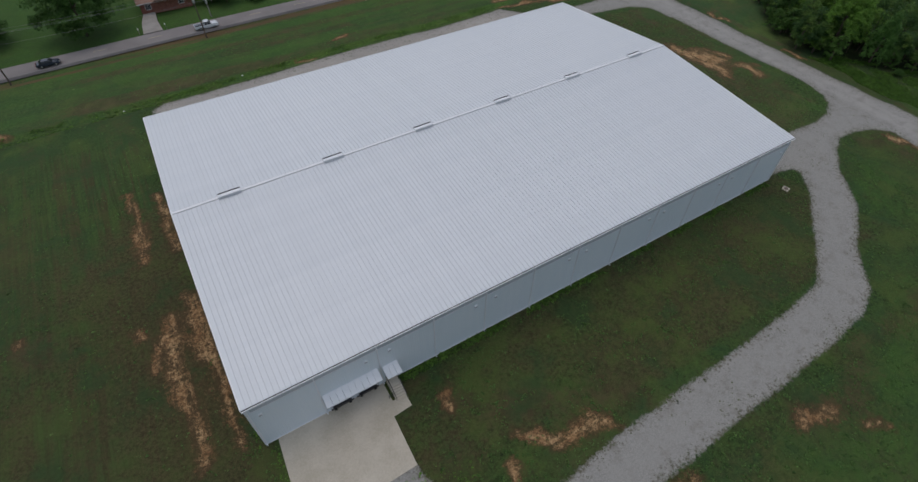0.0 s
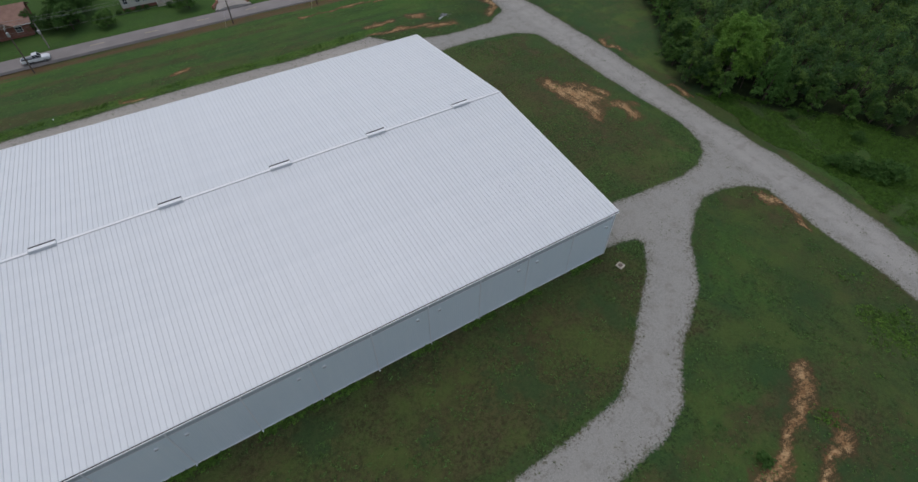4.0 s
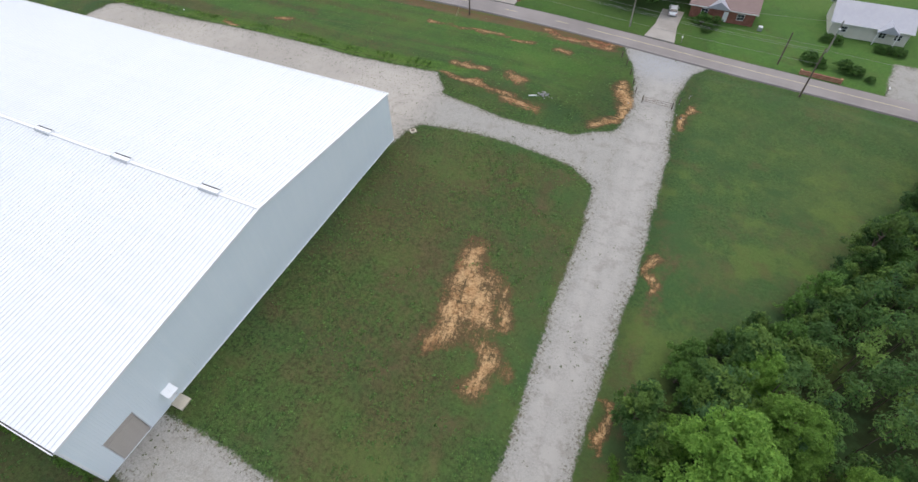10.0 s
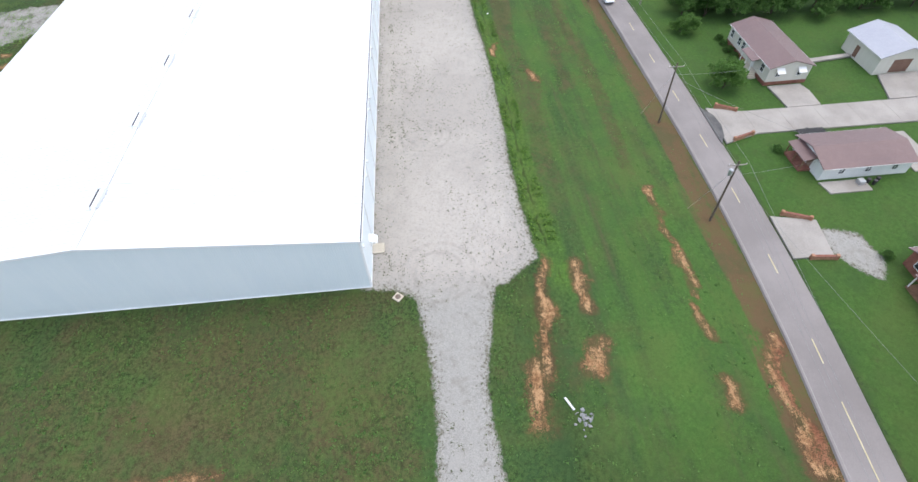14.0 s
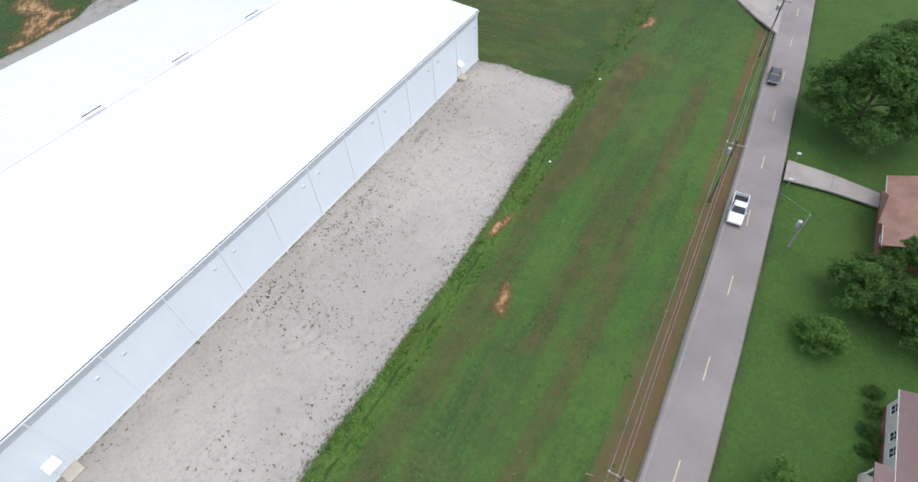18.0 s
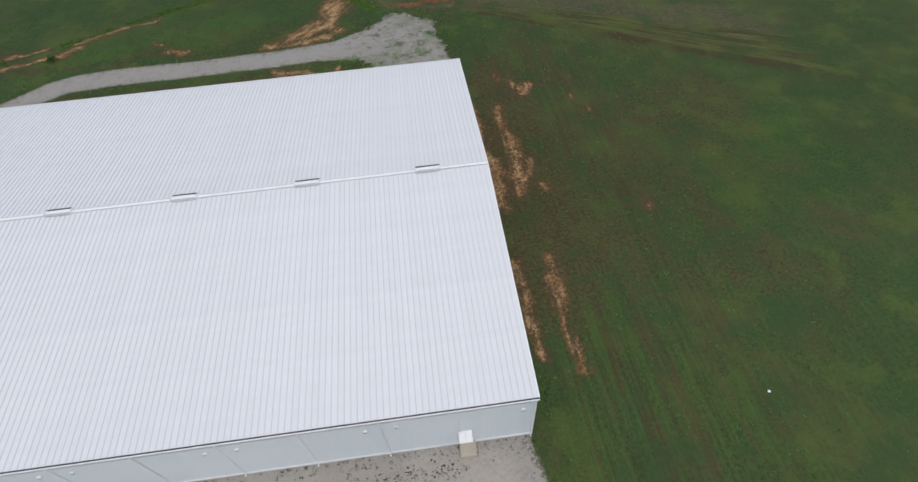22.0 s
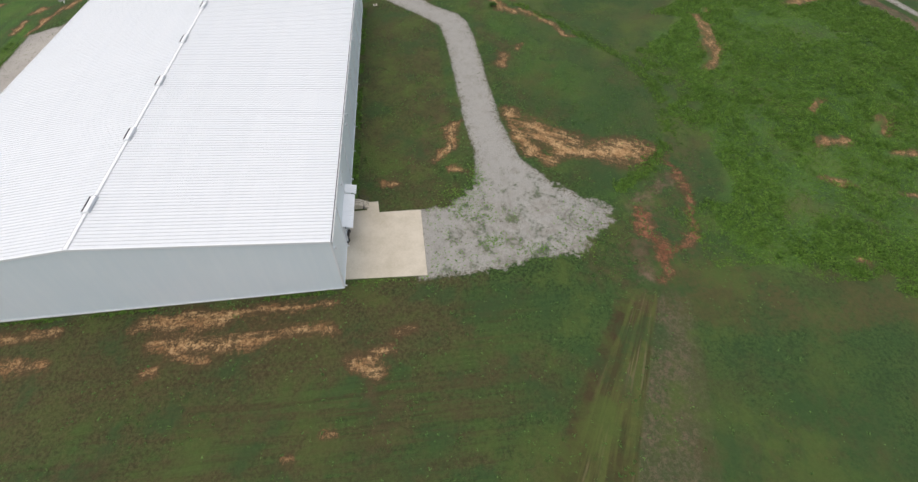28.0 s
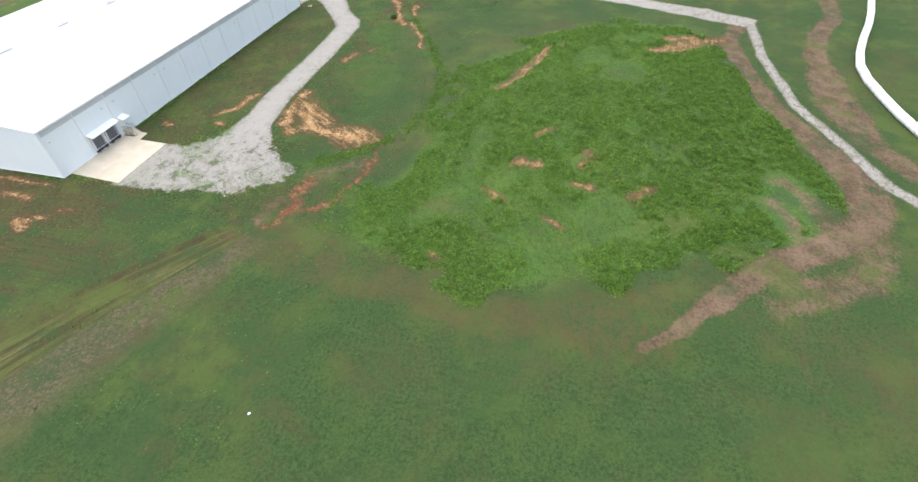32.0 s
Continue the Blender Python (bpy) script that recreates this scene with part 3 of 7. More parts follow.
WEEDS = [(-1.5, -54.2), (-5.7, -60.2), (-7, -70), (-8.4, -79.2), (-7.3, -87.4), (-4.1, -95.2), (-0.1, -103.1), (3.3, -111.1), (8.9, -122), (11.7, -128), (20.8, -135), (26, -135.4), (37.2, -131.6), (58.7, -122.6), (83, -119), (91.5, -112),
         (94, -97), (84, -80), (60, -64), (42, -62), (28, -61), (15, -60), (8, -53)]
WOODS = [(141.5, 36), (138.5, 30), (140.5, 24), (146, 15), (152, 7), (157, 0), (161, -8), (165, -17), (178, -28), (235, -60), (260, 90), (190, 112), (179, 100), (173, 86), (166, 70), (158, 57), (149, 45)]

# ---- ground ----
def spaced(lo, hi, step, far):
    core = np.arange(lo, hi + step / 2, step)
    out, s, d = [], step, 0.0
    while d < far:
        s *= 1.16
        d += s
        out.append(d)
    out = np.array(out)
    return np.concatenate([lo - out[::-1], core, hi + out])


def ground_material():
    m, nt, bsdf = nodes_of("mown_weedy_ground")
    co = nt.nodes.new("ShaderNodeTexCoord").outputs["Object"]

    def attr(name):
        n = nt.nodes.new("ShaderNodeAttribute")
        n.attribute_name = name
        return n.outputs["Fac"]

    big, mid, fine, speck = noise_of(nt, co, 0.045, 4.0), noise_of(nt, co, 0.35, 5.0), noise_of(nt, co, 2.2, 5.0, 0.7), noise_of(nt, co, 9.0, 3.0, 0.7)
    edge = noise_of(nt, co, 1.3, 7.0, 0.8)
    rim = noise_of(nt, co, 2.6, 6.0, 0.7)
    stretch = nt.nodes.new("ShaderNodeMapping")
    stretch.inputs["Scale"].default_value = (0.9, 0.12, 1)
    stretch.inputs["Rotation"].default_value = (0, 0, radians(8))
    nt.links.new(co, stretch.inputs["Vector"])
    mown = noise_of(nt, stretch.outputs[0], 1.0, 4.0)
    # grass
    tone = calc(nt, 'ADD', calc(nt, 'MULTIPLY', fine, 0.5), calc(nt, 'MULTIPLY', speck, 0.5))
    near = attr("near")
    grass = mix(nt, near, mix(nt, ramp(nt, tone, 0.36, 0.64), (0.024, 0.052, 0.017), (0.070, 0.124, 0.038)), mix(nt, ramp(nt, tone, 0.42, 0.57), (0.018, 0.034, 0.011), (0.070, 0.122, 0.033)))
    def banded(angle, along_scale, across_scale, detail=4.0):
        mp = nt.nodes.new("ShaderNodeMapping")
        mp.vector_type = 'TEXTURE'
        mp.inputs["Rotation"].default_value = (0, 0, radians(angle))
        mp.inputs["Scale"].default_value = (1 / along_scale, 1 / across_scale, 1)
        nt.links.new(co, mp.inputs["Vector"])
        return noise_of(nt, mp.outputs[0], 1.0, detail, 0.62)
    v1, v2, v3 = banded(-22, 0.03, 0.06, 5.0), banded(-60, 0.035, 0.07, 5.0), banded(65, 0.04, 0.09, 6.0)
    grass = mix(nt, calc(nt, 'MULTIPLY', ramp(nt, v1, 0.46, 0.62), 0.65), grass, mix(nt, tone, (0.062, 0.088, 0.026), (0.100, 0.134, 0.044)))
    grass = mix(nt, calc(nt, 'MULTIPLY', ramp(nt, v2, 0.48, 0.62), 0.7), grass, mix(nt, tone, (0.028, 0.064, 0.020), (0.060, 0.116, 0.036)))
    grass = mix(nt, calc(nt, 'MULTIPLY', ramp(nt, v3, 0.54, 0.68), 0.38), grass, mix(nt, tone, (0.062, 0.048, 0.024), (0.10, 0.082, 0.040)))
    grass = mix(nt, calc(nt, 'MULTIPLY', ramp(nt, mid, 0.45, 0.68), 0.5), grass, mix(nt, ramp(nt, big, 0.42, 0.58), (0.032, 0.066, 0.024), (0.078, 0.080, 0.033)))
    grass = mix(nt, calc(nt, 'MULTIPLY', ramp(nt, calc(nt, 'ADD', calc(nt, 'MULTIPLY', big, 0.6), calc(nt, 'MULTIPLY', edge, 0.4)), 0.5, 0.66), 0.45), grass, (0.10, 0.076, 0.042))
    grass = mix(nt, calc(nt, 'MULTIPLY', ramp(nt, mown, 0.5, 0.75), 0.25), grass, (0.08, 0.115, 0.035))
    # faint rows left by the mower in the west field
    rows = banded(89, 0.045, 0.85, 5.0)
    rowm = attr("rows")
    grass = mix(nt, calc(nt, 'MULTIPLY', rowm, calc(nt, 'MULTIPLY', ramp(nt, rows, 0.49, 0.59), 0.8)), grass, mix(nt, tone, (0.062, 0.050, 0.024), (0.102, 0.082, 0.038)))
    grass = mix(nt, calc(nt, 'MULTIPLY', rowm, calc(nt, 'MULTIPLY', ramp(nt, rows, 0.49, 0.38), 0.6)), grass, mix(nt, tone, (0.048, 0.088, 0.022), (0.088, 0.138, 0.036)))
    rows2 = banded(91, 0.07, 2.4, 5.0)
    grass = mix(nt, calc(nt, 'MULTIPLY', rowm, calc(nt, 'MULTIPLY', ramp(nt, rows2, 0.50, 0.60), 0.55)), grass, mix(nt, tone, (0.030, 0.036, 0.014), (0.058, 0.062, 0.026)))
    grass = mix(nt, calc(nt, 'MULTIPLY', rowm, calc(nt, 'MULTIPLY', ramp(nt, rows2, 0.47, 0.38), 0.4)), grass, mix(nt, tone, (0.062, 0.092, 0.028), (0.105, 0.140, 0.046)))
    lush = mix(nt, ramp(nt, tone, 0.36, 0.64), (0.046, 0.105, 0.022), (0.080, 0.160, 0.034))
    lush = mix(nt, calc(nt, 'MULTIPLY', ramp(nt, mid, 0.42, 0.66), 0.55), lush, mix(nt, tone, (0.040, 0.085, 0.022), (0.072, 0.130, 0.034)))
    lush = mix(nt, calc(nt, 'MULTIPLY', ramp(nt, big, 0.50, 0.68), 0.5), lush, mix(nt, tone, (0.070, 0.118, 0.028), (0.105, 0.160, 0.044)))
    ragged = calc(nt, 'ADD', calc(nt, 'MULTIPLY', calc(nt, 'SUBTRACT', mid, 0.5), 1.5), calc(nt, 'MULTIPLY', calc(nt, 'SUBTRACT', edge, 0.5), 1.7))
    grass = mix(nt, calc(nt, 'MULTIPLY', ramp(nt, calc(nt, 'ADD', attr("lush"), ragged), 0.30, 0.85), ramp(nt, attr("lush"), 0.0, 0.35)), grass, lush)
    thin = mix(nt, ramp(nt, fine, 0.4, 0.65), (0.115, 0.082, 0.046), (0.075, 0.072, 0.032))
    grass = mix(nt, ramp(nt, calc(nt, 'ADD', attr("thin"), calc(nt, 'MULTIPLY', calc(nt, 'SUBTRACT', edge, 0.5), 2.2)), 0.45, 1.15), grass, thin)
    worn = mix(nt, ramp(nt, tone, 0.42, 0.57), (0.044, 0.035, 0.018), (0.112, 0.092, 0.043))
    wornf = calc(nt, 'ADD', attr("worn"), calc(nt, 'ADD', calc(nt, 'MULTIPLY', calc(nt, 'SUBTRACT', edge, 0.5), 1.4), calc(nt, 'ADD', calc(nt, 'MULTIPLY', calc(nt, 'SUBTRACT', mid, 0.5), 1.2), calc(nt, 'MULTIPLY', calc(nt, 'SUBTRACT', v2, 0.5), 2.4))))
    grass = mix(nt, calc(nt, 'MULTIPLY', ramp(nt, wornf, 0.25, 0.95), 0.75), grass, worn)
    tuft = ramp(nt, noise_of(nt, co, 2.6, 4.0, 0.7), 0.53, 0.62)
    grass = mix(nt, calc(nt, 'MULTIPLY', calc(nt, 'MULTIPLY', tuft, calc(nt, 'ADD', calc(nt, 'MULTIPLY', near, 0.35), 0.30)), calc(nt, 'SUBTRACT', 1.0, calc(nt, 'MULTIPLY', attr("worn"), 0.15))), grass, mix(nt, speck, (0.045, 0.095, 0.020), (0.085, 0.160, 0.040)))
    gap = ramp(nt, noise_of(nt, co, 2.0, 5.0, 0.75), 0.53, 0.64)
    grass = mix(nt, calc(nt, 'MULTIPLY', gap, calc(nt, 'ADD', calc(nt, 'MULTIPLY', near, 0.40), 0.18)), grass, (0.030, 0.030, 0.013))
    mud = mix(nt, ramp(nt, calc(nt, 'ADD', calc(nt, 'MULTIPLY', mid, 0.5), calc(nt, 'MULTIPLY', fine, 0.5)), 0.38, 0.62), (0.095, 0.068, 0.042), (0.205, 0.145, 0.098))
    grass = mix(nt, ramp(nt, calc(nt, 'ADD', attr("mud"), calc(nt, 'MULTIPLY', calc(nt, 'SUBTRACT', edge, 0.5), 1.6)), 0.42, 0.9), grass, mud)
    # ground turns to one very dark green inside the woods outline
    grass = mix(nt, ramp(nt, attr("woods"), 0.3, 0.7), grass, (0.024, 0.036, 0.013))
    # bare soil
    # bands along the road, wheel ruts across the field
    b1, b2 = banded(1, 0.035, 0.45), banded(0, 0.02, 0.28, 5.0)
    grass = mix(nt, calc(nt, 'MULTIPLY', attr("bands"), calc(nt, 'MULTIPLY', ramp(nt, b1, 0.52, 0.64), 0.6)), grass, mix(nt, fine, (0.095, 0.072, 0.045), (0.085, 0.090, 0.040)))
    grass = mix(nt, calc(nt, 'MULTIPLY', attr("bands"), calc(nt, 'MULTIPLY', ramp(nt, b2, 0.38, 0.58), 0.85)), grass, lush)
    grass = mix(nt, calc(nt, 'MULTIPLY', ramp(nt, calc(nt, 'ADD', calc(nt, 'ADD', attr("bank"), calc(nt, 'MULTIPLY', calc(nt, 'SUBTRACT', b1, 0.5), 3.2)), calc(nt, 'MULTIPLY', calc(nt, 'SUBTRACT', edge, 0.5), 2.0)), 0.4, 1.2), ramp(nt, attr("bank"), 0.0, 0.4)), grass, mix(nt, fine, (0.140, 0.082, 0.046), (0.105, 0.085, 0.040)))
    # wheel-worn strip fanning out over the field: a dark rut, yellow-green lanes, grey thatch
    sv, ss, sm = attr("strip_across"), attr("strip_along"), attr("strip")
    lane = nt.nodes.new("ShaderNodeCombineXYZ")
    nt.links.new(calc(nt, 'MULTIPLY', sv, 11.0), lane.inputs[0])
    nt.links.new(calc(nt, 'MULTIPLY', ss, 0.05), lane.inputs[1])
    l1, l2 = noise_of(nt, lane.outputs[0], 1.0, 4.0, 0.6), noise_of(nt, lane.outputs[0], 2.3, 3.0, 0.5)
    lanes = mix(nt, ramp(nt, l1, 0.42, 0.58), mix(nt, fine, (0.050, 0.044, 0.018), (0.085, 0.072, 0.032)), mix(nt, fine, (0.078, 0.094, 0.026), (0.130, 0.142, 0.046)))
    lanes = mix(nt, calc(nt, 'MULTIPLY', ramp(nt, l2, 0.58, 0.68), 0.7), lanes, (0.200, 0.160, 0.090))
    rut = calc(nt, 'SUBTRACT', 1.0, ramp(nt, calc(nt, 'ADD', sv, calc(nt, 'MULTIPLY', calc(nt, 'SUBTRACT', edge, 0.5), 0.12)), 0.03, 0.13))
    lanes = mix(nt, calc(nt, 'MULTIPLY', rut, 0.9), lanes, mix(nt, fine, (0.045, 0.030, 0.016), (0.085, 0.060, 0.032)))
    thatch = mix(nt, ramp(nt, calc(nt, 'ADD', calc(nt, 'MULTIPLY', speck, 0.5), calc(nt, 'MULTIPLY', fine, 0.5)), 0.40, 0.60), (0.085, 0.074, 0.042), (0.175, 0.140, 0.092))
    thatch = mix(nt, calc(nt, 'MULTIPLY', ramp(nt, edge, 0.44, 0.58), 0.7), thatch, (0.050, 0.080, 0.028))
    lanes = mix(nt, ramp(nt, calc(nt, 'ADD', sv, calc(nt, 'MULTIPLY', calc(nt, 'SUBTRACT', l1, 0.5), 0.10)), 0.53, 0.60), lanes, thatch)
    sf = ramp(nt, calc(nt, 'ADD', sm, calc(nt, 'MULTIPLY', calc(nt, 'SUBTRACT', calc(nt, 'ADD', calc(nt, 'MULTIPLY', edge, 0.5), calc(nt, 'MULTIPLY', l1, 0.5)), 0.5), 2.0)), 0.08, 0.85)
    grass = mix(nt, calc(nt, 'MULTIPLY', calc(nt, 'MULTIPLY', sf, ramp(nt, sm, 0.0, 0.25)), calc(nt, 'ADD', 0.60, calc(nt, 'MULTIPLY', ramp(nt, mid, 0.35, 0.6), 0.35))), grass, lanes)
    # tawny seedheads round the foot of the mound
    tawny = ramp(nt, calc(nt, 'ADD', attr("tawny"), calc(nt, 'MULTIPLY', calc(nt, 'SUBTRACT', calc(nt, 'ADD', calc(nt, 'MULTIPLY', mid, 0.6), calc(nt, 'MULTIPLY', edge, 0.4)), 0.5), 2.0)), 0.30, 1.0)
    grass = mix(nt, calc(nt, 'MULTIPLY', tawny, calc(nt, 'ADD', 0.12, calc(nt, 'MULTIPLY', ramp(nt, calc(nt, 'ADD', calc(nt, 'MULTIPLY', mid, 0.5), calc(nt, 'MULTIPLY', edge, 0.5)), 0.40, 0.62), 0.55))), grass, mix(nt, tone, (0.070, 0.066, 0.024), (0.128, 0.110, 0.046)))
    # bright weeds in the ditch, the shade along its bottom painted as a dark line
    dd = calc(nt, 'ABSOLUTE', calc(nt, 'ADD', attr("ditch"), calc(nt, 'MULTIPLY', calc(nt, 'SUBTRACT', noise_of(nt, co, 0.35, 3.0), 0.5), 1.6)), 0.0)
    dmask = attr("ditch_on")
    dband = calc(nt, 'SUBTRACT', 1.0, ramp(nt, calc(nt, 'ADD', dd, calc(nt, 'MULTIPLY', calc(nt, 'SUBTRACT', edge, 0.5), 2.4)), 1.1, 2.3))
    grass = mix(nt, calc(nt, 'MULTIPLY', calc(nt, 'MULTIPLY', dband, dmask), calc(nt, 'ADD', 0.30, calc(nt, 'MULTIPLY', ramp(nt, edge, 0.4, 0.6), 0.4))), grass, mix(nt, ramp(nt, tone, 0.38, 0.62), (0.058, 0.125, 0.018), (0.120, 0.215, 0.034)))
    crease_shade = calc(nt, 'SUBTRACT', 1.0, ramp(nt, dd, 0.06, 0.26))
    grass = mix(nt, calc(nt, 'MULTIPLY', calc(nt, 'MULTIPLY', crease_shade, dmask), calc(nt, 'MULTIPLY', ramp(nt, mid, 0.36, 0.56), 0.7)), grass, (0.024, 0.034, 0.011))
    mud2 = mix(nt, ramp(nt, calc(nt, 'ADD', calc(nt, 'MULTIPLY', mid, 0.5), calc(nt, 'MULTIPLY', speck, 0.5)), 0.40, 0.60), (0.060, 0.046, 0.024), (0.115, 0.085, 0.046))
    grass = mix(nt, calc(nt, 'MULTIPLY', ramp(nt, calc(nt, 'ADD', attr("dirty"), calc(nt, 'MULTIPLY', calc(nt, 'SUBTRACT', edge, 0.5), 2.4)), 0.40, 1.20), 0.7), grass, mud2)
    soil_n = calc(nt, 'ADD', calc(nt, 'MULTIPLY', mid, 0.4), calc(nt, 'ADD', calc(nt, 'MULTIPLY', fine, 0.35), calc(nt, 'MULTIPLY', speck, 0.25)))
    core = ramp(nt, calc(nt, 'ADD', attr("soil"), calc(nt, 'MULTIPLY', calc(nt, 'SUBTRACT', soil_n, 0.5), 2.6)), 0.30, 1.0)
    soil = mix(nt, core, mix(nt, fine, (0.115, 0.062, 0.030), (0.200, 0.108, 0.050)), mix(nt, ramp(nt, soil_n, 0.42, 0.58), (0.285, 0.155, 0.068), (0.465, 0.305, 0.155)))
    soil = mix(nt, calc(nt, 'MULTIPLY', attr("red"), 0.85), soil, mix(nt, ramp(nt, soil_n, 0.42, 0.58), (0.135, 0.055, 0.030), (0.260, 0.120, 0.068)))
    drag = nt.nodes.new("ShaderNodeCombineXYZ")
    nt.links.new(calc(nt, 'ADD', calc(nt, 'MULTIPLY', attr("drag_across"), 1.5), calc(nt, 'MULTIPLY', mid, 0.6)), drag.inputs[0])
    nt.links.new(calc(nt, 'MULTIPLY', attr("drag_along"), 0.16), drag.inputs[1])
    streak = noise_of(nt, drag.outputs[0], 1.0, 6.0, 0.66)
    rough_edge = calc(nt, 'ADD', calc(nt, 'MULTIPLY', calc(nt, 'SUBTRACT', noise_of(nt, co, 0.55, 7.0, 0.68), 0.5), 1.9), calc(nt, 'MULTIPLY', calc(nt, 'SUBTRACT', edge, 0.5), 2.2))
    rough_edge = calc(nt, 'ADD', rough_edge, calc(nt, 'MULTIPLY', calc(nt, 'SUBTRACT', speck, 0.5), 2.2))
    rough_edge = calc(nt, 'ADD', rough_edge, calc(nt, 'MULTIPLY', calc(nt, 'SUBTRACT', streak, 0.5), 2.3))
    bare = ramp(nt, calc(nt, 'ADD', attr("soil"), calc(nt, 'MULTIPLY', rough_edge, ramp(nt, attr("soil"), 0.0, 0.3))), 0.42, 1.0)
    bare = calc(nt, 'MULTIPLY', bare, ramp(nt, calc(nt, 'ADD', calc(nt, 'ADD', calc(nt, 'MULTIPLY', speck, 0.6), calc(nt, 'MULTIPLY', fine, 0.4)), calc(nt, 'MULTIPLY', attr("soil"), 0.14)), 0.44, 0.63))
    halo = calc(nt, 'MULTIPLY', calc(nt, 'MULTIPLY', ramp(nt, calc(nt, 'ADD', attr("soil"), calc(nt, 'MULTIPLY', ragged, 0.9)), 0.0, 0.62), ramp(nt, attr("soil"), 0.0, 0.2)), 0.78)
    # broad uneven growth: yellow-green, blue-green and browned patches
    wild = attr("wild")
    sparse = calc(nt, 'SUBTRACT', 1.0, calc(nt, 'MULTIPLY', rowm, 0.6))
    f1, f2 = noise_of(nt, co, 0.11, 8.0, 0.68), noise_of(nt, co, 0.17, 9.0, 0.74)
    grass = mix(nt, calc(nt, 'MULTIPLY', calc(nt, 'MULTIPLY', wild, sparse), calc(nt, 'MULTIPLY', ramp(nt, f1, 0.50, 0.63), 0.60)), grass, mix(nt, tone, (0.070, 0.104, 0.024), (0.112, 0.158, 0.042)))
    grass = mix(nt, calc(nt, 'MULTIPLY', wild, calc(nt, 'MULTIPLY', ramp(nt, f1, 0.49, 0.37), 0.65)), grass, mix(nt, tone, (0.026, 0.058, 0.021), (0.052, 0.104, 0.036)))
    grass = mix(nt, calc(nt, 'MULTIPLY', wild, calc(nt, 'MULTIPLY', ramp(nt, f2, 0.54, 0.66), 0.42)), grass, mix(nt, tone, (0.060, 0.052, 0.024), (0.112, 0.092, 0.044)))
    dim = nt.nodes.new("ShaderNodeHueSaturation")
    grass = mix(nt, halo, grass, mix(nt, tone, (0.06, 0.038, 0.02), (0.14, 0.088, 0.046)))
    nt.links.new(calc(nt, 'ADD', calc(nt, 'MULTIPLY', attr("fresh"), 0.16), 0.80), dim.inputs["Value"])
    nt.links.new(grass, dim.inputs["Color"])
    grass = dim.outputs[0]
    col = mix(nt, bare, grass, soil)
    # gravel
    vor = node(nt, "ShaderNodeTexVoronoi", Scale=11.0)
    nt.links.new(co, vor.inputs["Vector"])
    cell = nt.nodes.new("ShaderNodeSeparateColor")
    nt.links.new(vor.outputs["Color"], cell.inputs[0])
    stones = mix(nt, cell.outputs[0], (0.240, 0.234, 0.214), (0.350, 0.340, 0.312))
    stones = mix(nt, calc(nt, 'MULTIPLY', ramp(nt, mid, 0.35, 0.7), 0.6), stones, (0.315, 0.305, 0.28))
    stones = mix(nt, calc(nt, 'MULTIPLY', attr("lot"), ramp(nt, fine, 0.25, 0.55)), stones, mix(nt, ramp(nt, big, 0.40, 0.60), (0.350, 0.326, 0.292), (0.405, 0.378, 0.338)))
    stones = mix(nt, calc(nt, 'MULTIPLY', ramp(nt, noise_of(nt, co, 0.8, 5.0, 0.7), 0.60, 0.72), 0.6), stones, (0.19, 0.18, 0.15))
    stones = mix(nt, calc(nt, 'MULTIPLY', attr("track"), ramp(nt, mid, 0.2, 0.6)), stones, (0.365, 0.350, 0.325))
    stones = mix(nt, calc(nt, 'MULTIPLY', calc(nt, 'MULTIPLY', ramp(nt, noise_of(nt, co, 4.5, 3.0, 0.6), 0.62, 0.70), ramp(nt, noise_of(nt, co, 0.22, 4.0, 0.6), 0.46, 0.60)), 0.6), stones, (0.13, 0.125, 0.095))
    grimy = calc(nt, 'MULTIPLY', calc(nt, 'MULTIPLY', attr("grime"), 0.35), ramp(nt, calc(nt, 'ADD', calc(nt, 'MULTIPLY', edge, 0.6), calc(nt, 'MULTIPLY', mid, 0.4)), 0.46, 0.60))
    stones = mix(nt, grimy, stones, mix(nt, fine, (0.075, 0.062, 0.036), (0.15, 0.125, 0.085)))
    blot = ramp(nt, noise_of(nt, co, 0.5, 6.0, 0.75), 0.50, 0.66)
    stones = mix(nt, calc(nt, 'MULTIPLY', blot, calc(nt, 'SUBTRACT', 0.45, calc(nt, 'MULTIPLY', attr("lot"), 0.28))), stones, (0.19, 0.18, 0.155))
    stones = mix(nt, calc(nt, 'MULTIPLY', calc(nt, 'SUBTRACT', 1.0, ramp(nt, attr("gravel"), 0.52, 0.72)), ramp(nt, calc(nt, 'ADD', calc(nt, 'MULTIPLY', edge, 0.5), calc(nt, 'MULTIPLY', fine, 0.5)), 0.47, 0.6)), stones, mix(nt, speck, (0.06, 0.065, 0.035), (0.15, 0.13, 0.09)))
    stones = mix(nt, calc(nt, 'MULTIPLY', calc(nt, 'SUBTRACT', 1.0, ramp(nt, attr("gravel"), 0.55, 1.0)), calc(nt, 'MULTIPLY', ramp(nt, noise_of(nt, co, 2.6, 4.0, 0.7), 0.55, 0.62), 0.75)), stones, (0.085, 0.08, 0.05))
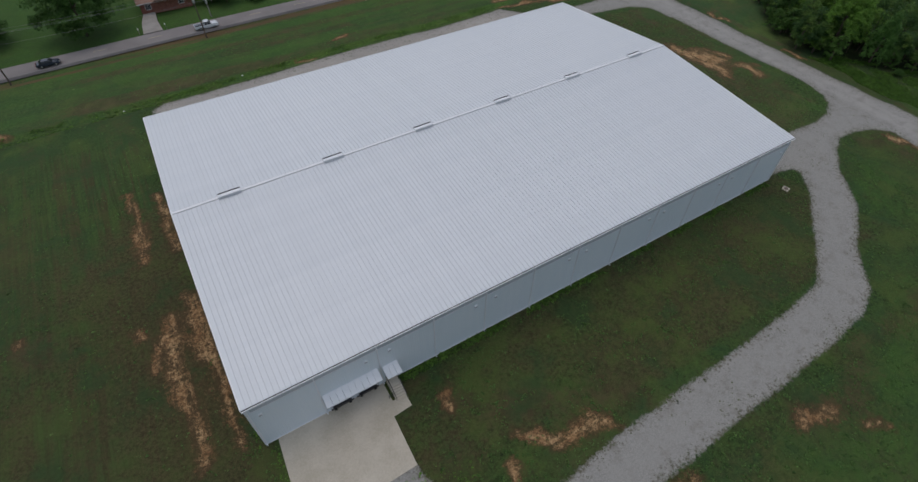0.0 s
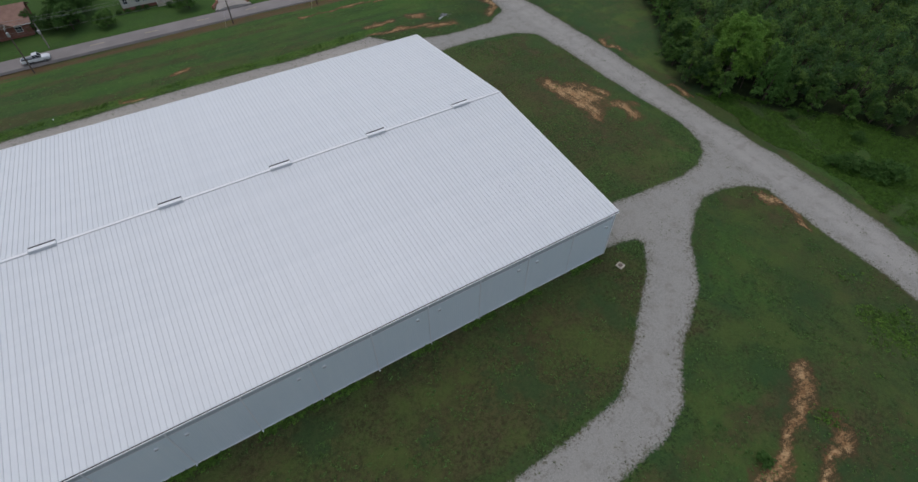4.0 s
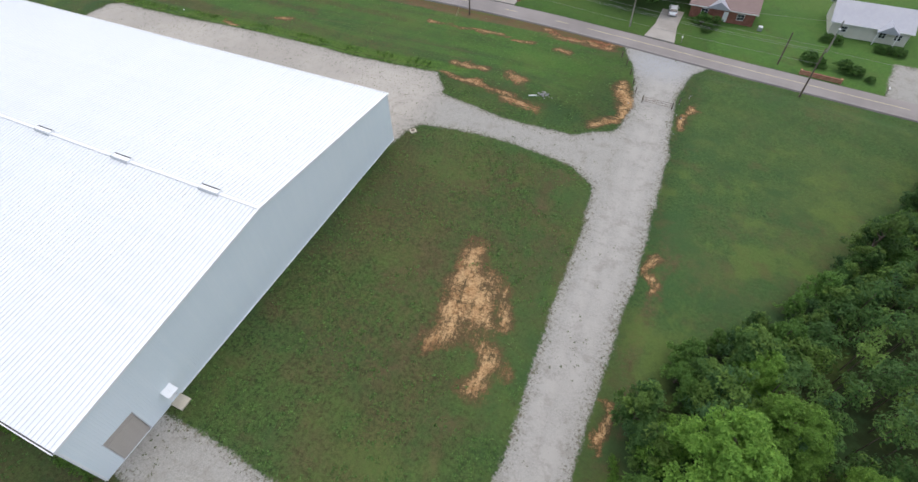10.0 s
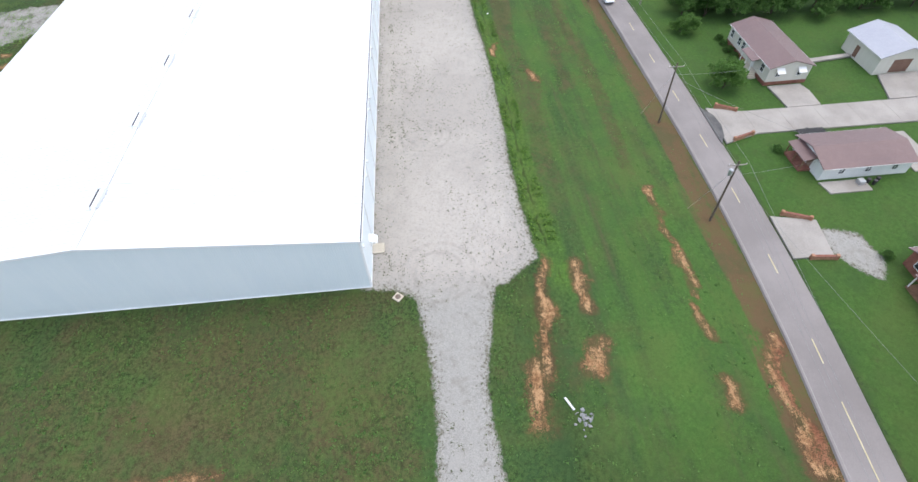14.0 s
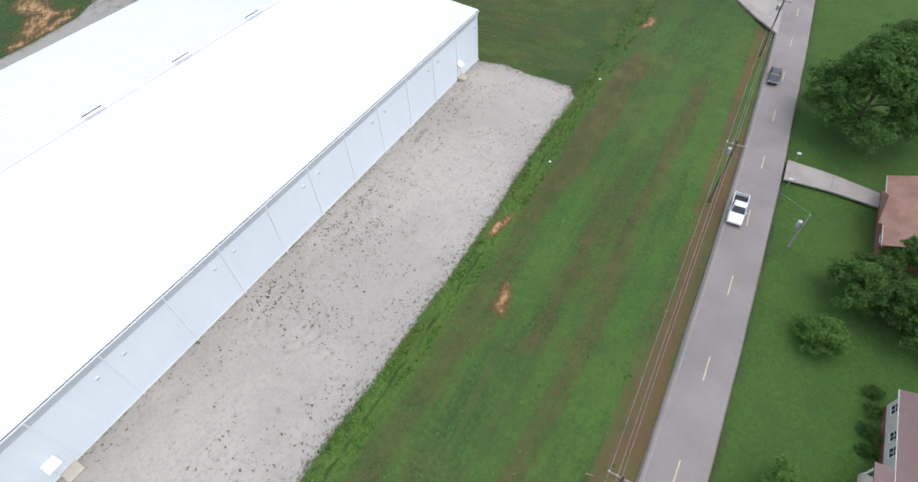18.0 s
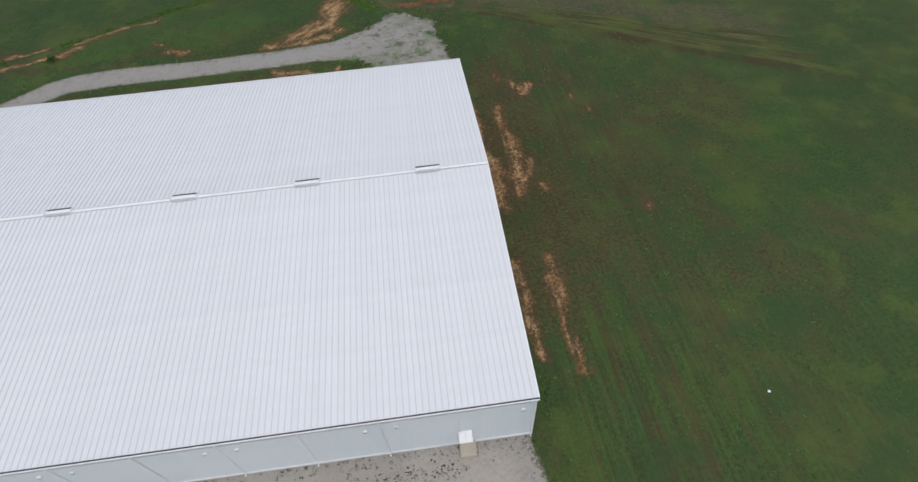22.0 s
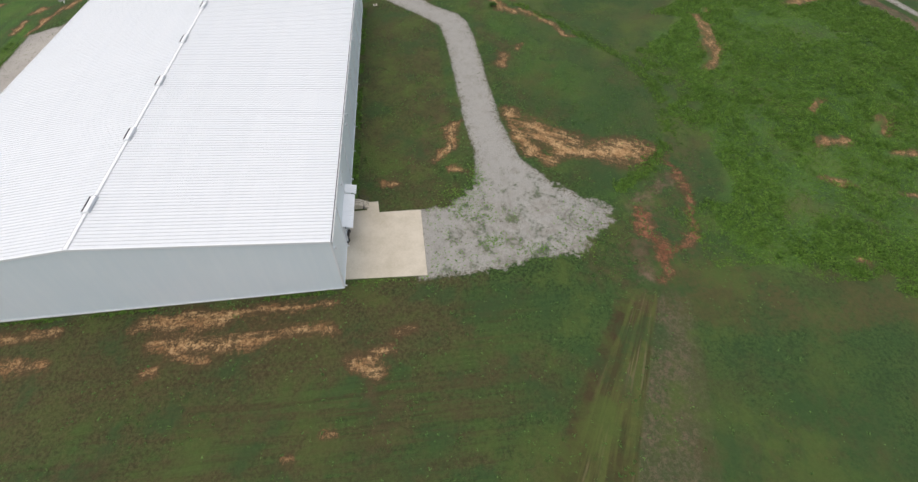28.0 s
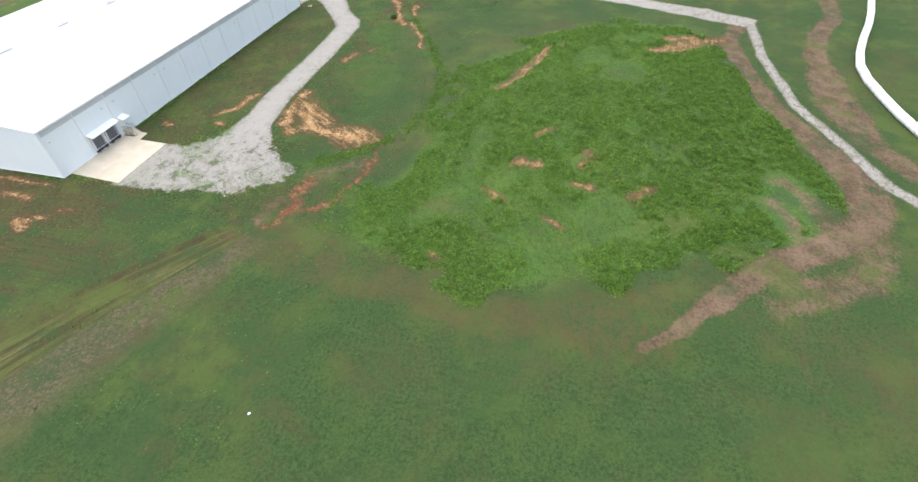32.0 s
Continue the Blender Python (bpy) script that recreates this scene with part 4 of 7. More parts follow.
    for cx, cy, far, wide, dark in ((9.2, -35.6, 3.2, 9.0, 0.5), (61.5, 69.0, 6.0, 4.5, 0.14), (90.0, 69.5, 6.5, 4.0, 0.16)):
        d = nt.nodes.new("ShaderNodeVectorMath")
        d.operation = 'DISTANCE'
        d.inputs[1].default_value = (cx, cy, -0.4)
        nt.links.new(co, d.inputs[0])
        dist = d.outputs["Value"]
        rings = ramp(nt, calc(nt, 'SINE', calc(nt, 'MULTIPLY', calc(nt, 'ADD', dist, calc(nt, 'MULTIPLY', mid, 0.6)), wide), 0.0), 0.0, 0.9)
        arc = calc(nt, 'MULTIPLY', calc(nt, 'MULTIPLY', rings, ramp(nt, dist, far, far * 0.8)), calc(nt, 'MULTIPLY', ramp(nt, dist, far * 0.3, far * 0.45), ramp(nt, mid, 0.40, 0.55)))
        stones = mix(nt, calc(nt, 'MULTIPLY', arc, dark), stones, (0.13, 0.12, 0.10))
    stones = mix(nt, calc(nt, 'MULTIPLY', attr("new_stone"), calc(nt, 'ADD', 0.35, calc(nt, 'MULTIPLY', ramp(nt, fine, 0.35, 0.6), 0.5))), stones, (0.315, 0.325, 0.34))
    frayed = calc(nt, 'ADD', calc(nt, 'MULTIPLY', calc(nt, 'SUBTRACT', rim, 0.5), 0.50), calc(nt, 'MULTIPLY', calc(nt, 'MULTIPLY', calc(nt, 'SUBTRACT', noise_of(nt, co, 0.6, 6.0, 0.7), 0.5), 1.3), attr("frayed")))
    gf = ramp(nt, calc(nt, 'ADD', attr("gravel"), frayed), 0.45, 0.55)
    gf = calc(nt, 'MULTIPLY', gf, calc(nt, 'SUBTRACT', 1.0, calc(nt, 'MULTIPLY', attr("frayed"), calc(nt, 'MULTIPLY', ramp(nt, noise_of(nt, co, 0.42, 7.0, 0.76), 0.50, 0.64), 0.75))))
    col = mix(nt, gf, col, stones)
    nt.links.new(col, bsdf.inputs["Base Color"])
    bsdf.inputs["Roughness"].default_value = 0.95
    bsdf.inputs["Specular IOR Level"].default_value = 0.15
    bump(nt, bsdf, calc(nt, 'ADD', calc(nt, 'MULTIPLY', fine, 0.6), calc(nt, 'MULTIPLY', speck, 0.4)), 0.7, 0.12)
    return m


def build_ground():
    xs, ys = spaced(-75, 182, 0.75, 2400), spaced(-152, 136, 0.75, 2400)
    gx, gy = np.meshgrid(xs, ys)
    px, py = gx.ravel(), gy.ravel()
    pz = lift(px, py)
    nx, ny = len(xs), len(ys)
    i = np.arange(nx - 1)[None, :] + nx * np.arange(ny - 1)[:, None]
    quads = np.stack([i, i + 1, i + nx + 1, i + nx], -1).reshape(-1, 4)
    me = raw_mesh("ground", np.stack([px, py, pz], 1), quads, 4, ground_material())
    wob = lambda c, sd: (value_noise(0.82 * px + 0.57 * py, 0.82 * py - 0.57 * px, c, sd) - 0.5)
    gw = (px + 0.5 * wob(4, 71) + 0.25 * wob(1.6, 72), py + 0.5 * wob(4, 73) + 0.25 * wob(1.6, 74))
    sw = (px + 2.2 * wob(5, 75) + 1.8 * wob(2.2, 76), py + 2.2 * wob(5, 77) + 1.8 * wob(2.2, 78))
    lw = (px + 0.9 * wob(6, 75) + 0.8 * wob(2.2, 76), py + 2.2 * wob(5, 77) + 1.8 * wob(2.2, 78))
    tw = (px + 7 * wob(11, 79) + 3 * wob(4, 80), py + 7 * wob(11, 81) + 3 * wob(4, 82))
    g = gravel_at(*gw)
    soil = np.zeros(px.shape)
    for rows, amount in ((SOIL_EAST, 1), (SOIL_NORTH, 1), (SOIL_WEST, 0.86), (SOIL_SOUTH, 0.92), (SOIL_MOUND, 0.8), (RED_RUTS, 0.95), (TRAIL, 1.35)):
        soil = np.maximum(soil, amount * strokes(*(lw if rows is SOIL_WEST or rows is SOIL_NORTH else sw), rows))
    soil = np.maximum(soil, 0.34 * strokes(*lw, [(-3.0, -2, -3.0, 58, 1.5), (-7.0, -2, -7.2, 52, 1.3)]) * smooth01((value_noise(px, py, 6, 96) - 0.25) / 0.3))
    ry = py - road_y(px) + 113.0
    west = -4.0 - px
    rut_y, far_y = -39.0 + 0.66 * west, -46.8 + 0.335 * west
    across = (rut_y - py - 1.2 * wob(16, 83)) / (rut_y - far_y)
    tawny = np.maximum(smooth01((5.0 - along(*tw, TAWNY)) / 5), 0.9 * smooth01((6.5 - np.abs(inside_of(*tw, WEEDS) + 4)) / 5) * smooth01((4 - px) / 8))
    skirt = inside_of(*tw, WEEDS)
    east_lawn = smooth01((px - 91) / 3) * smooth01((128 - px) / 4) * smooth01((py - 2) / 6) * smooth01((80 - py) / 6)
    north = smooth01((ry - 115.5) / 1.5) * smooth01((260 - py) / 60)
    thin = strokes(*tw, THIN)
    field = smooth01((-14 - px) / 10) * (py < 105)
    values = {
        "gravel": np.clip(0.5 + g / 5.0, 0, 1), "soil": soil,
        "red": np.maximum(np.maximum(1.6 * strokes(*sw, RED_RUTS), 0.45 * strokes(*sw, SOIL_NORTH)), 0.3 * strokes(*sw, SOIL_MOUND)),
        "thin": np.maximum(np.maximum(0.75 * thin, 0.72 * smooth01((5.5 - np.abs(skirt + 4)) / 5) * smooth01((40 - px) / 15)), field * (0.55 - 0.3 * smooth01((-45 - py) / 20)) * smooth01((value_noise(px, py, 16, 3) - 0.45) / 0.3)),
        "mud": np.maximum(0.85 * strokes(*tw, MUDDY), 1.7 * strokes(*gw, DIRT_WAYS)), "lush": np.maximum(np.maximum(0.95 * north, np.maximum(0.7 * strokes(*tw, LUSH), 0.7 * smooth01((1.9 - np.abs(py - 104.6 - 1.2 * wob(8, 99))) / 1.3) * smooth01((px + 30) / 15) * smooth01((90 - px) / 10))), (0.5 + 0.5 * value_noise(px, py, 7, 92)) * np.clip(np.maximum(inside_of(*tw, WEEDS), inside_of(*tw, BANK) - 3) / 4, 0, 1)),
        "worn": np.maximum(np.maximum(np.maximum(0.62 * smooth01((60 + px) / 20) * smooth01((2 - px) / 2) * smooth01((py + 36) / 14) * smooth01((62 - py) / 20), 1.0 * smooth01((26 + px) / 18) * smooth01((2 - px) / 2) * smooth01((py + 26) / 14) * smooth01((58 - py) / 16)), 0.75 * smooth01((15 - py - 0) / 8) * smooth01((py + 19) / 2) * smooth01(px / 6) * smooth01((100 - px) / 8)),
                           np.maximum(0.65 * smooth01((px - 91) / 2) * smooth01((126 - px) / 12) * smooth01((py - 6) / 4) * smooth01((68 - py) / 4), 0.55 * smooth01((tw[0] - 30) / 10) * smooth01((112 - tw[0]) / 8) * smooth01((-27 - tw[1]) / 3) * smooth01((tw[1] + 44) / 8))),
        "near": (1 - 0.8 * smooth01((-1 - px) / 4) * smooth01((py + 60) / 10)) * np.maximum(0.9 * smooth01((np.maximum(skirt, inside_of(px, py, BANK)) + 1) / 4), smooth01(1 - inside_of(px, py, MOWN) / 2) * smooth01((44 - np.maximum(np.maximum(-px, px - LONG), np.maximum(-py, py - WIDE) + 14 * (py > 62))) / 16)),
        "fresh": np.maximum((0.75 + 0.5 * smooth01((30 - px) / 30) * smooth01((px + 40) / 20)) * smooth01((px + 70) / 40) * smooth01((py - 82) / 2) * smooth01((111 - ry) / 1) * smooth01((118 - px) / 10), np.maximum(np.maximum(0.7 * smooth01((py - 20) / 30) * smooth01((82 - py) / 4) * smooth01((2 - px) / 8), np.maximum(1.0 * smooth01(skirt / 4), 0.9 * smooth01((px - 92) / 6) * smooth01((130 - px) / 4) * smooth01(py / 10) * smooth01((82 - py) / 6))), 1.2 * smooth01((px - 136) / 3) * smooth01((py - 20) / 20))),
        "grime": np.maximum(smooth01((22 - px) / 12) * smooth01((-14 - py) / 6), 2.0 * smooth01((-100 - py) / 20)),
        "strip": smooth01(west / 4) * smooth01((80 - west) / 30) * smooth01((across + 0.16) / 0.22) * smooth01((1.30 - across) / 0.50), "strip_across": np.clip(across, -1, 2), "strip_along": west,
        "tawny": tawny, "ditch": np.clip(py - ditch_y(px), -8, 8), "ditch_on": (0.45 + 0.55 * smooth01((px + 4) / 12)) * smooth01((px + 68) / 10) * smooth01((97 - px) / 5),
        "rows": (0.35 + 0.65 * smooth01((px + 34) / 22)) * smooth01((-1 - px) / 6) * smooth01((px + 62) / 25) * smooth01((py + 30) / 16) * smooth01((80 - py) / 14),
        "wild": 1 - 0.5 * smooth01((-48 - py) / 14) * smooth01((4 - px) / 10) - 0.65 * north - 0.6 * east_lawn - 0.5 * smooth01((py - 83) / 2) * smooth01((111 - ry) / 1) - 0.6 * smooth01((px - 136) / 4) * smooth01((24 - py) / 6) * smooth01((py + 70) / 10) - 0.5 * np.clip(inside_of(px, py, MOWN) / 2, 0, 1),
        "frayed": smooth01((24 - px) / 6) * smooth01((-11.5 - py) / 3) * smooth01((py + 60) / 10),
        "new_stone": smooth01(1.25 - np.hypot((px - 129) / 8.5, (py - 102.5) / 7.5)),
        "dirty": np.maximum(strokes(*tw, DIRTY), np.maximum(0.42 * east_lawn * smooth01((value_noise(px, py, 8, 95) - 0.42) / 0.3), smooth01((px + 25) / 18) * smooth01((84 - px) / 14) * np.maximum(1.5 * smooth01((3.0 - np.abs(py - 87.6 - 1.4 * wob(9, 97))) / 1.6) * (0.5 + 0.5 * smooth01((40 - px) / 30)), 0.95 * smooth01((2.2 - np.abs(py - 100 - 1.6 * wob(9, 98))) / 1.4)))),
        "drag_across": np.select([(px < 0) & (py > -25), (px > 100) & (py < 78), (px < 60) & (py < -25) & (py > -60)], [px, 0.99 * px + 0.125 * py, 0.875 * px - 0.486 * py], py + 0.1 * px),
        "drag_along": np.select([(px < 0) & (py > -25), (px > 100) & (py < 78), (px < 60) & (py < -25) & (py > -60)], [py, 0.99 * py - 0.125 * px, 0.486 * px + 0.875 * py], px),
        "bands": (0.5 + 0.5 * smooth01((px + 8) / 16)) * smooth01((py - 84) / 3) * smooth01((110.5 - ry) / 1) * smooth01((122 - px) / 8) * smooth01((px + 62) / 12),
        "bank": 0.9 * smooth01((2.9 - np.abs(ry - 108.2)) / 1.6) * smooth01((122 - px) / 4),
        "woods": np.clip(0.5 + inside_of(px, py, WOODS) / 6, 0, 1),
        "lot": np.clip(0.5 + inside_of(px, py, LOT) / 6, 0, 1),
        "track": 0.75 * smooth01(1.2 - np.abs(along(px, py, [(131, 100), (131.3, 60), (131.3, 10), (130, -25)]) - 1.2) / 1.6) * (g > 1.0),
    }
    for name, v in values.items():
        a = me.attributes.new(name, 'FLOAT', 'POINT')
        a.data.foreach_set("value", v.astype(np.float32))
    ob = new("ground", me)
    me.polygons.foreach_set("use_smooth", [True] * len(me.polygons))
    return tagged(ob, "weedy mown grass with bare soil patches and gravel drives", "ground", kind="structure")


build_ground()

# ---- road, drives ----
def strip(name, material, x0, x1, y0, y1, z, wobble=0.0, crown=0.0, step=2.0, parent=None):
    xs = np.arange(x0, x1 + step / 2, step)
    g = Geo()
    cols = 7 if crown else 4
    for x in xs:
        mid = float(road_y(x))
        a = mid + y0 + wobble * (value_noise(np.array([x]), np.array([3.0]), 5.0, 9)[0] - 0.5)
        b = mid + y1 + wobble * (value_noise(np.array([x]), np.array([9.0]), 5.0, 10)[0] - 0.5)
        g.v.append((x, a - 0.25, z - 0.5))
        for k in range(cols - 2):
            s = k / (cols - 3)
            g.v.append((x, a + (b - a) * s, z + crown * (1 - (2 * s - 1) ** 2)))
        g.v.append((x, b + 0.25, z - 0.5))
    for i in range(len(xs) - 1):
        for k in range(cols - 1):
            g.f.append((i * cols + k, (i + 1) * cols + k, (i + 1) * cols + k + 1, i * cols + k + 1))
    return g.put(name, material, parent)


ROAD_Z = -0.10
road = strip("road", ASPHALT, -400, 520, -2.75, 2.75, ROAD_Z, 0.12, 0.10, 4.0)
tagged(road, "worn grey two-lane asphalt road with faded yellow dashes", "road", kind="structure")
edge_line = strip("edge_line", EDGE_PAINT, -400, 520, -2.52, -2.42, ROAD_Z + 0.035, 0.0, 0.0, 4.0, road)
for k in range(-20, 30):
    x = 68.9 - 12.4 * k
    if -160 < x < 110 or 170 < x < 300:
        d = Geo().box(-1.55, -0.07, 0.098, 1.55, 0.07, 0.106).put("centre_dash", LINE_PAINT, road)
        d.matrix_world = pose(x, float(road_y(x)) + 0.05, ROAD_Z, 0, 0, math.degrees(math.atan2(float(road_y(x + 1) - road_y(x - 1)), 2)))


strip("centre_line", LINE_PAINT, 112, 172, 0.0, 0.13, ROAD_Z + 0.104, 0.0, 0.0, 4.0, road)


def slab(name, outline, z0, z1, material, label, category, parent=None, kind="structure"):
    ob = Geo().prism(outline, 2, z0, z1).put(name, material, parent)
    return tagged(ob, label, category, kind=kind) if not parent else ob


def slabs(name, label, category, pieces, z, material):
    top = thing(name, label, category, kind="structure")
    for p in pieces:
        slab("concrete_panel", p, z - 0.25, z, material, "", "", top)
    return top


Z_N = -0.02
street = slabs("side_street", "pale concrete side street with stained joints", "street",
      [[(60.6, 116.9), (70.0, 116.6), (68.2, 122.5), (62.3, 122.5)]] +
      [[(62.3 + 0.03 * k, 122.53 + 6 * k), (68.2 + 0.05 * k, 122.53 + 6 * k), (68.25 + 0.05 * k, 128.5 + 6 * k), (62.3 + 0.03 * k, 128.5 + 6 * k)] for k in range(11)], Z_N, OLD_CONCRETE)
slabs("house_driveway", "stained concrete driveway of the cream house", "driveway", [[(55.9, 130.0), (62.2, 130.4), (62.2, 136.2), (58, 136.4), (55.9, 135.8)]], Z_N + 0.004, OLD_CONCRETE)
slabs("garage_driveway", "pale concrete driveway before a garage", "driveway", [[(55.1, 150.6), (62.2, 148.2), (62.2, 159.5), (55.1, 158.4)]], Z_N + 0.004, OLD_CONCRETE)
slabs("white_house_patio", "concrete patio and walk beside a white house", "patio", [[(80.2, 125.8), (82.6, 126.3), (82.6, 132.5), (80.2, 132.5)], [(70.6, 140.8), (79.6, 140.8), (79.6, 145), (70.6, 145)]], Z_N, OLD_CONCRETE)
slabs("culvert_drive", "concrete culvert crossing between brick headwalls", "driveway", [[(85.8, 115.8), (93.2, 115.3), (93.4, 120.6), (87.2, 121.6)]], Z_N + 0.02, OLD_CONCRETE)
slabs("brick_house_driveway", "pale concrete driveway off the road", "driveway", [[(123.8, 112.4), (130.2, 111.6), (129.6, 118.5), (125.0, 118.5)], [(125.0, 118.53), (129.6, 118.53), (129.9, 126.0), (125.2, 126.0)]], Z_N, OLD_CONCRETE)
slabs("far_driveway", "narrow concrete driveway across a lawn", "driveway", [[(4.7, 115.6), (9.3, 115.7), (9.0, 121.6), (5.2, 121.6)], [(5.2, 121.63), (9.0, 121.63), (9.4, 127.5), (6.4, 127.5)]], Z_N, OLD_CONCRETE)
slabs("car_pad", "concrete parking pad beside a grey-roofed house", "driveway", [[(175.5, 119.7), (182.3, 119.7), (182.3, 127.4), (175.5, 127.4)]], Z_N, CONCRETE)
patch = Geo().prism([(60.2, 115.9), (70.2, 115.7), (68.2, 116.9), (65.4, 117.6), (62.8, 117.4)], 2, -0.1, 0.022).put("road_patch", DARK_ASPHALT)
tagged(patch, "dark patched asphalt at the mouth of the side street", "road patch", kind="structure")
dirt_pull = slab("farm_entrance", [(-52, 98.5), (-44.6, 98.2), (-37.4, 103.8), (-32.6, 108.4), (-50, 107.2)], -0.4, -0.075, OLD_CONCRETE, "pale gravelled farm entrance beside the road", "entrance")

# ---- warehouse ----
BAY = (LONG - 0.26) / 12
hall = thing("warehouse", "long white-roofed steel warehouse with pale blue-grey walls", "warehouse")
X0, X1, Y0, Y1 = 0.13, LONG - 0.13, 0.13, WIDE - 0.13
BASE = -0.75
slope = math.atan2(RIDGE - EAVE, WIDE / 2)


def wall_with_gaps(name, along_x, fixed, thick, lo, hi, top, gaps, material):
    """A straight wall with openings lo, hi, sill, head that go through it."""
    cuts = sorted(gaps)
    at = lo

    def block(a, b, z0, z1):
        if b - a < 0.01 or z1 - z0 < 0.01:
            return
        if along_x:
            Geo().box(a, fixed, z0, b, fixed + thick, z1).put(name, material, hall)
        else:
            Geo().box(fixed, a, z0, fixed + thick, b, z1).put(name, material, hall)
    for a, b, z0, z1 in cuts:
        block(at, a, BASE, top)
        block(a, b, BASE, z0)
        block(a, b, z1, top)
        at = b
    block(at, hi, BASE, top)


DOCKS = [(8.6, 11.0, 0.2, 2.9), (12.0, 14.4, 0.2, 2.9)]
wall_with_gaps("wall_south", True, Y0, 0.2, X0, X1, EAVE - 0.12, DOCKS + [(15.9, 17.0, 0.55, 2.65)], WALL_PAINT)
wall_with_gaps("wall_north", True, Y1 - 0.2, 0.2, X0, X1, EAVE - 0.12, [(6.8, 7.8, 0.2, 2.3), (85.2, 86.2, 0.2, 2.3)], WALL_PAINT)
wall_with_gaps("wall_east", False, X1 - 0.2, 0.2, Y0 + 0.2, Y1 - 0.2, EAVE - 0.12, [(2.45, 6.1, BASE + 0.7, 4.4), (9.3, 10.3, 0.2, 2.3)], GABLE_PAINT)
wall_with_gaps("wall_west", False, X0, 0.2, Y0 + 0.2, Y1 - 0.2, EAVE - 0.12, [], GABLE_PAINT)
for fx, nm in ((X0, "gable_west"), (X1 - 0.2, "gable_east")):
    Geo().prism([(Y0 + 0.2, EAVE - 0.12), (Y1 - 0.2, EAVE - 0.12), (WIDE / 2, RIDGE - 0.16)], 0, fx, fx + 0.2).put(nm, GABLE_PAINT, hall)
# floor inside and base trim
Geo().box(X0 + 0.25, Y0 + 0.25, -0.4, X1 - 0.25, Y1 - 0.25, 0.18).put("floor_slab", OLD_CONCRETE, hall)
for (ax, ay, za), (bx, by, zb), ox, oy in (((X0, Y0, -0.38), (15.3, Y0, -0.30), 0, -1), ((17.3, Y0, -0.30), (X1, Y0, 0.10), 0, -1), ((X0, Y1, -0.14), (X1, Y1, 0.02), 0, 1),
                                           ((X0, Y0, -0.38), (X0, Y1, -0.14), -1, 0), ((X1, 10.6, 0.10), (X1, Y1, 0.02), 1, 0)):
    Geo().loft([[(ax + ox * d, ay + oy * d, BASE), (bx + ox * d, by + oy * d, BASE), (bx + ox * d, by + oy * d, zb), (ax + ox * d, ay + oy * d, za)] for d in (0.003, 0.07)]).put("base_trim", TRIM, hall)
# light panels under the eaves, bay by bay, with the trim below
for n in range(12):
    a, b = X0 + n * BAY + (0.55 if n == 0 else 0.06), X0 + (n + 1) * BAY - (0.55 if n == 11 else 0.06)
    for y0, y1 in ((Y0 - 0.03, Y0 - 0.003), (Y1 + 0.003, Y1 + 0.03)):
        Geo().box(a, y0, EAVE - 1.30, b, y1, EAVE - 0.22).put("light_panel", BAND_PAINT, hall, "grey translucent light panel under the eave")
for y0, y1 in ((Y0 - 0.06, Y0 - 0.003), (Y1 + 0.003, Y1 + 0.06)):
    Geo().box(X0 + 0.5, y0, EAVE - 1.40, X1 - 0.5, y1, EAVE - 1.31).put("panel_trim", TRIM, hall)
# corner trims
for x in (X0 - 0.04, X1 - 0.12):
    for y in (Y0 - 0.04, Y1 - 0.12):
        Geo().box(x, y, BASE, x + 0.16, y + 0.16, EAVE - 0.2, 0.01).put("corner_trim", TRIM, hall)
# gutters and downspouts
for side, y in ((-1, 0.0), (1, WIDE)):
    g = Geo()
    prof = [(0.0, 0.0), (0.0, -0.19), (0.03 * side, -0.20), (0.27 * side, -0.20), (0.29 * side, -0.18), (0.30 * side, 0.0), (0.215 * side, 0.0), (0.205 * side, -0.175), (0.015 * side, -0.175), (0.015 * side, 0.0)]
    g.prism([(y - 0.06 * side + p, EAVE - 0.02 + q) for p, q in prof], 0, 0.02, LONG - 0.02)
    g.put("gutter", TRIM, hall, "white eave gutter")
    # solid dark strip along the trough, painted in place of its shadow gap
    d = Geo()
    yy = sorted((y - 0.06 * side + 0.02 * side, y - 0.06 * side + 0.20 * side))
    d.box(0.05, yy[0], EAVE - 0.165, LONG - 0.05, yy[1], EAVE - 0.06)
    d.put("gutter_shade", GAP_SHADE, hall, "dark strip painted as the shade inside the gutter")
    for n in range(13):
        x = X0 + n * BAY
        x = min(max(x, X0 + 0.2), X1 - 0.2)
        wy = (Y0 - 0.06) if side < 0 else (Y1 + 0.06)
        p = Geo()
        p.pipe([(x, y + 0.03 * side, EAVE - 0.19), (x, y + 0.03 * side, EAVE - 0.34), (x, wy + 0.02 * side, EAVE - 0.75), (x, wy + 0.02 * side, -0.05), (x, wy + 0.30 * side, -0.28)], [0.085] * 5, 6)
        p.put("downspout", TRIM, hall, "white downspout")
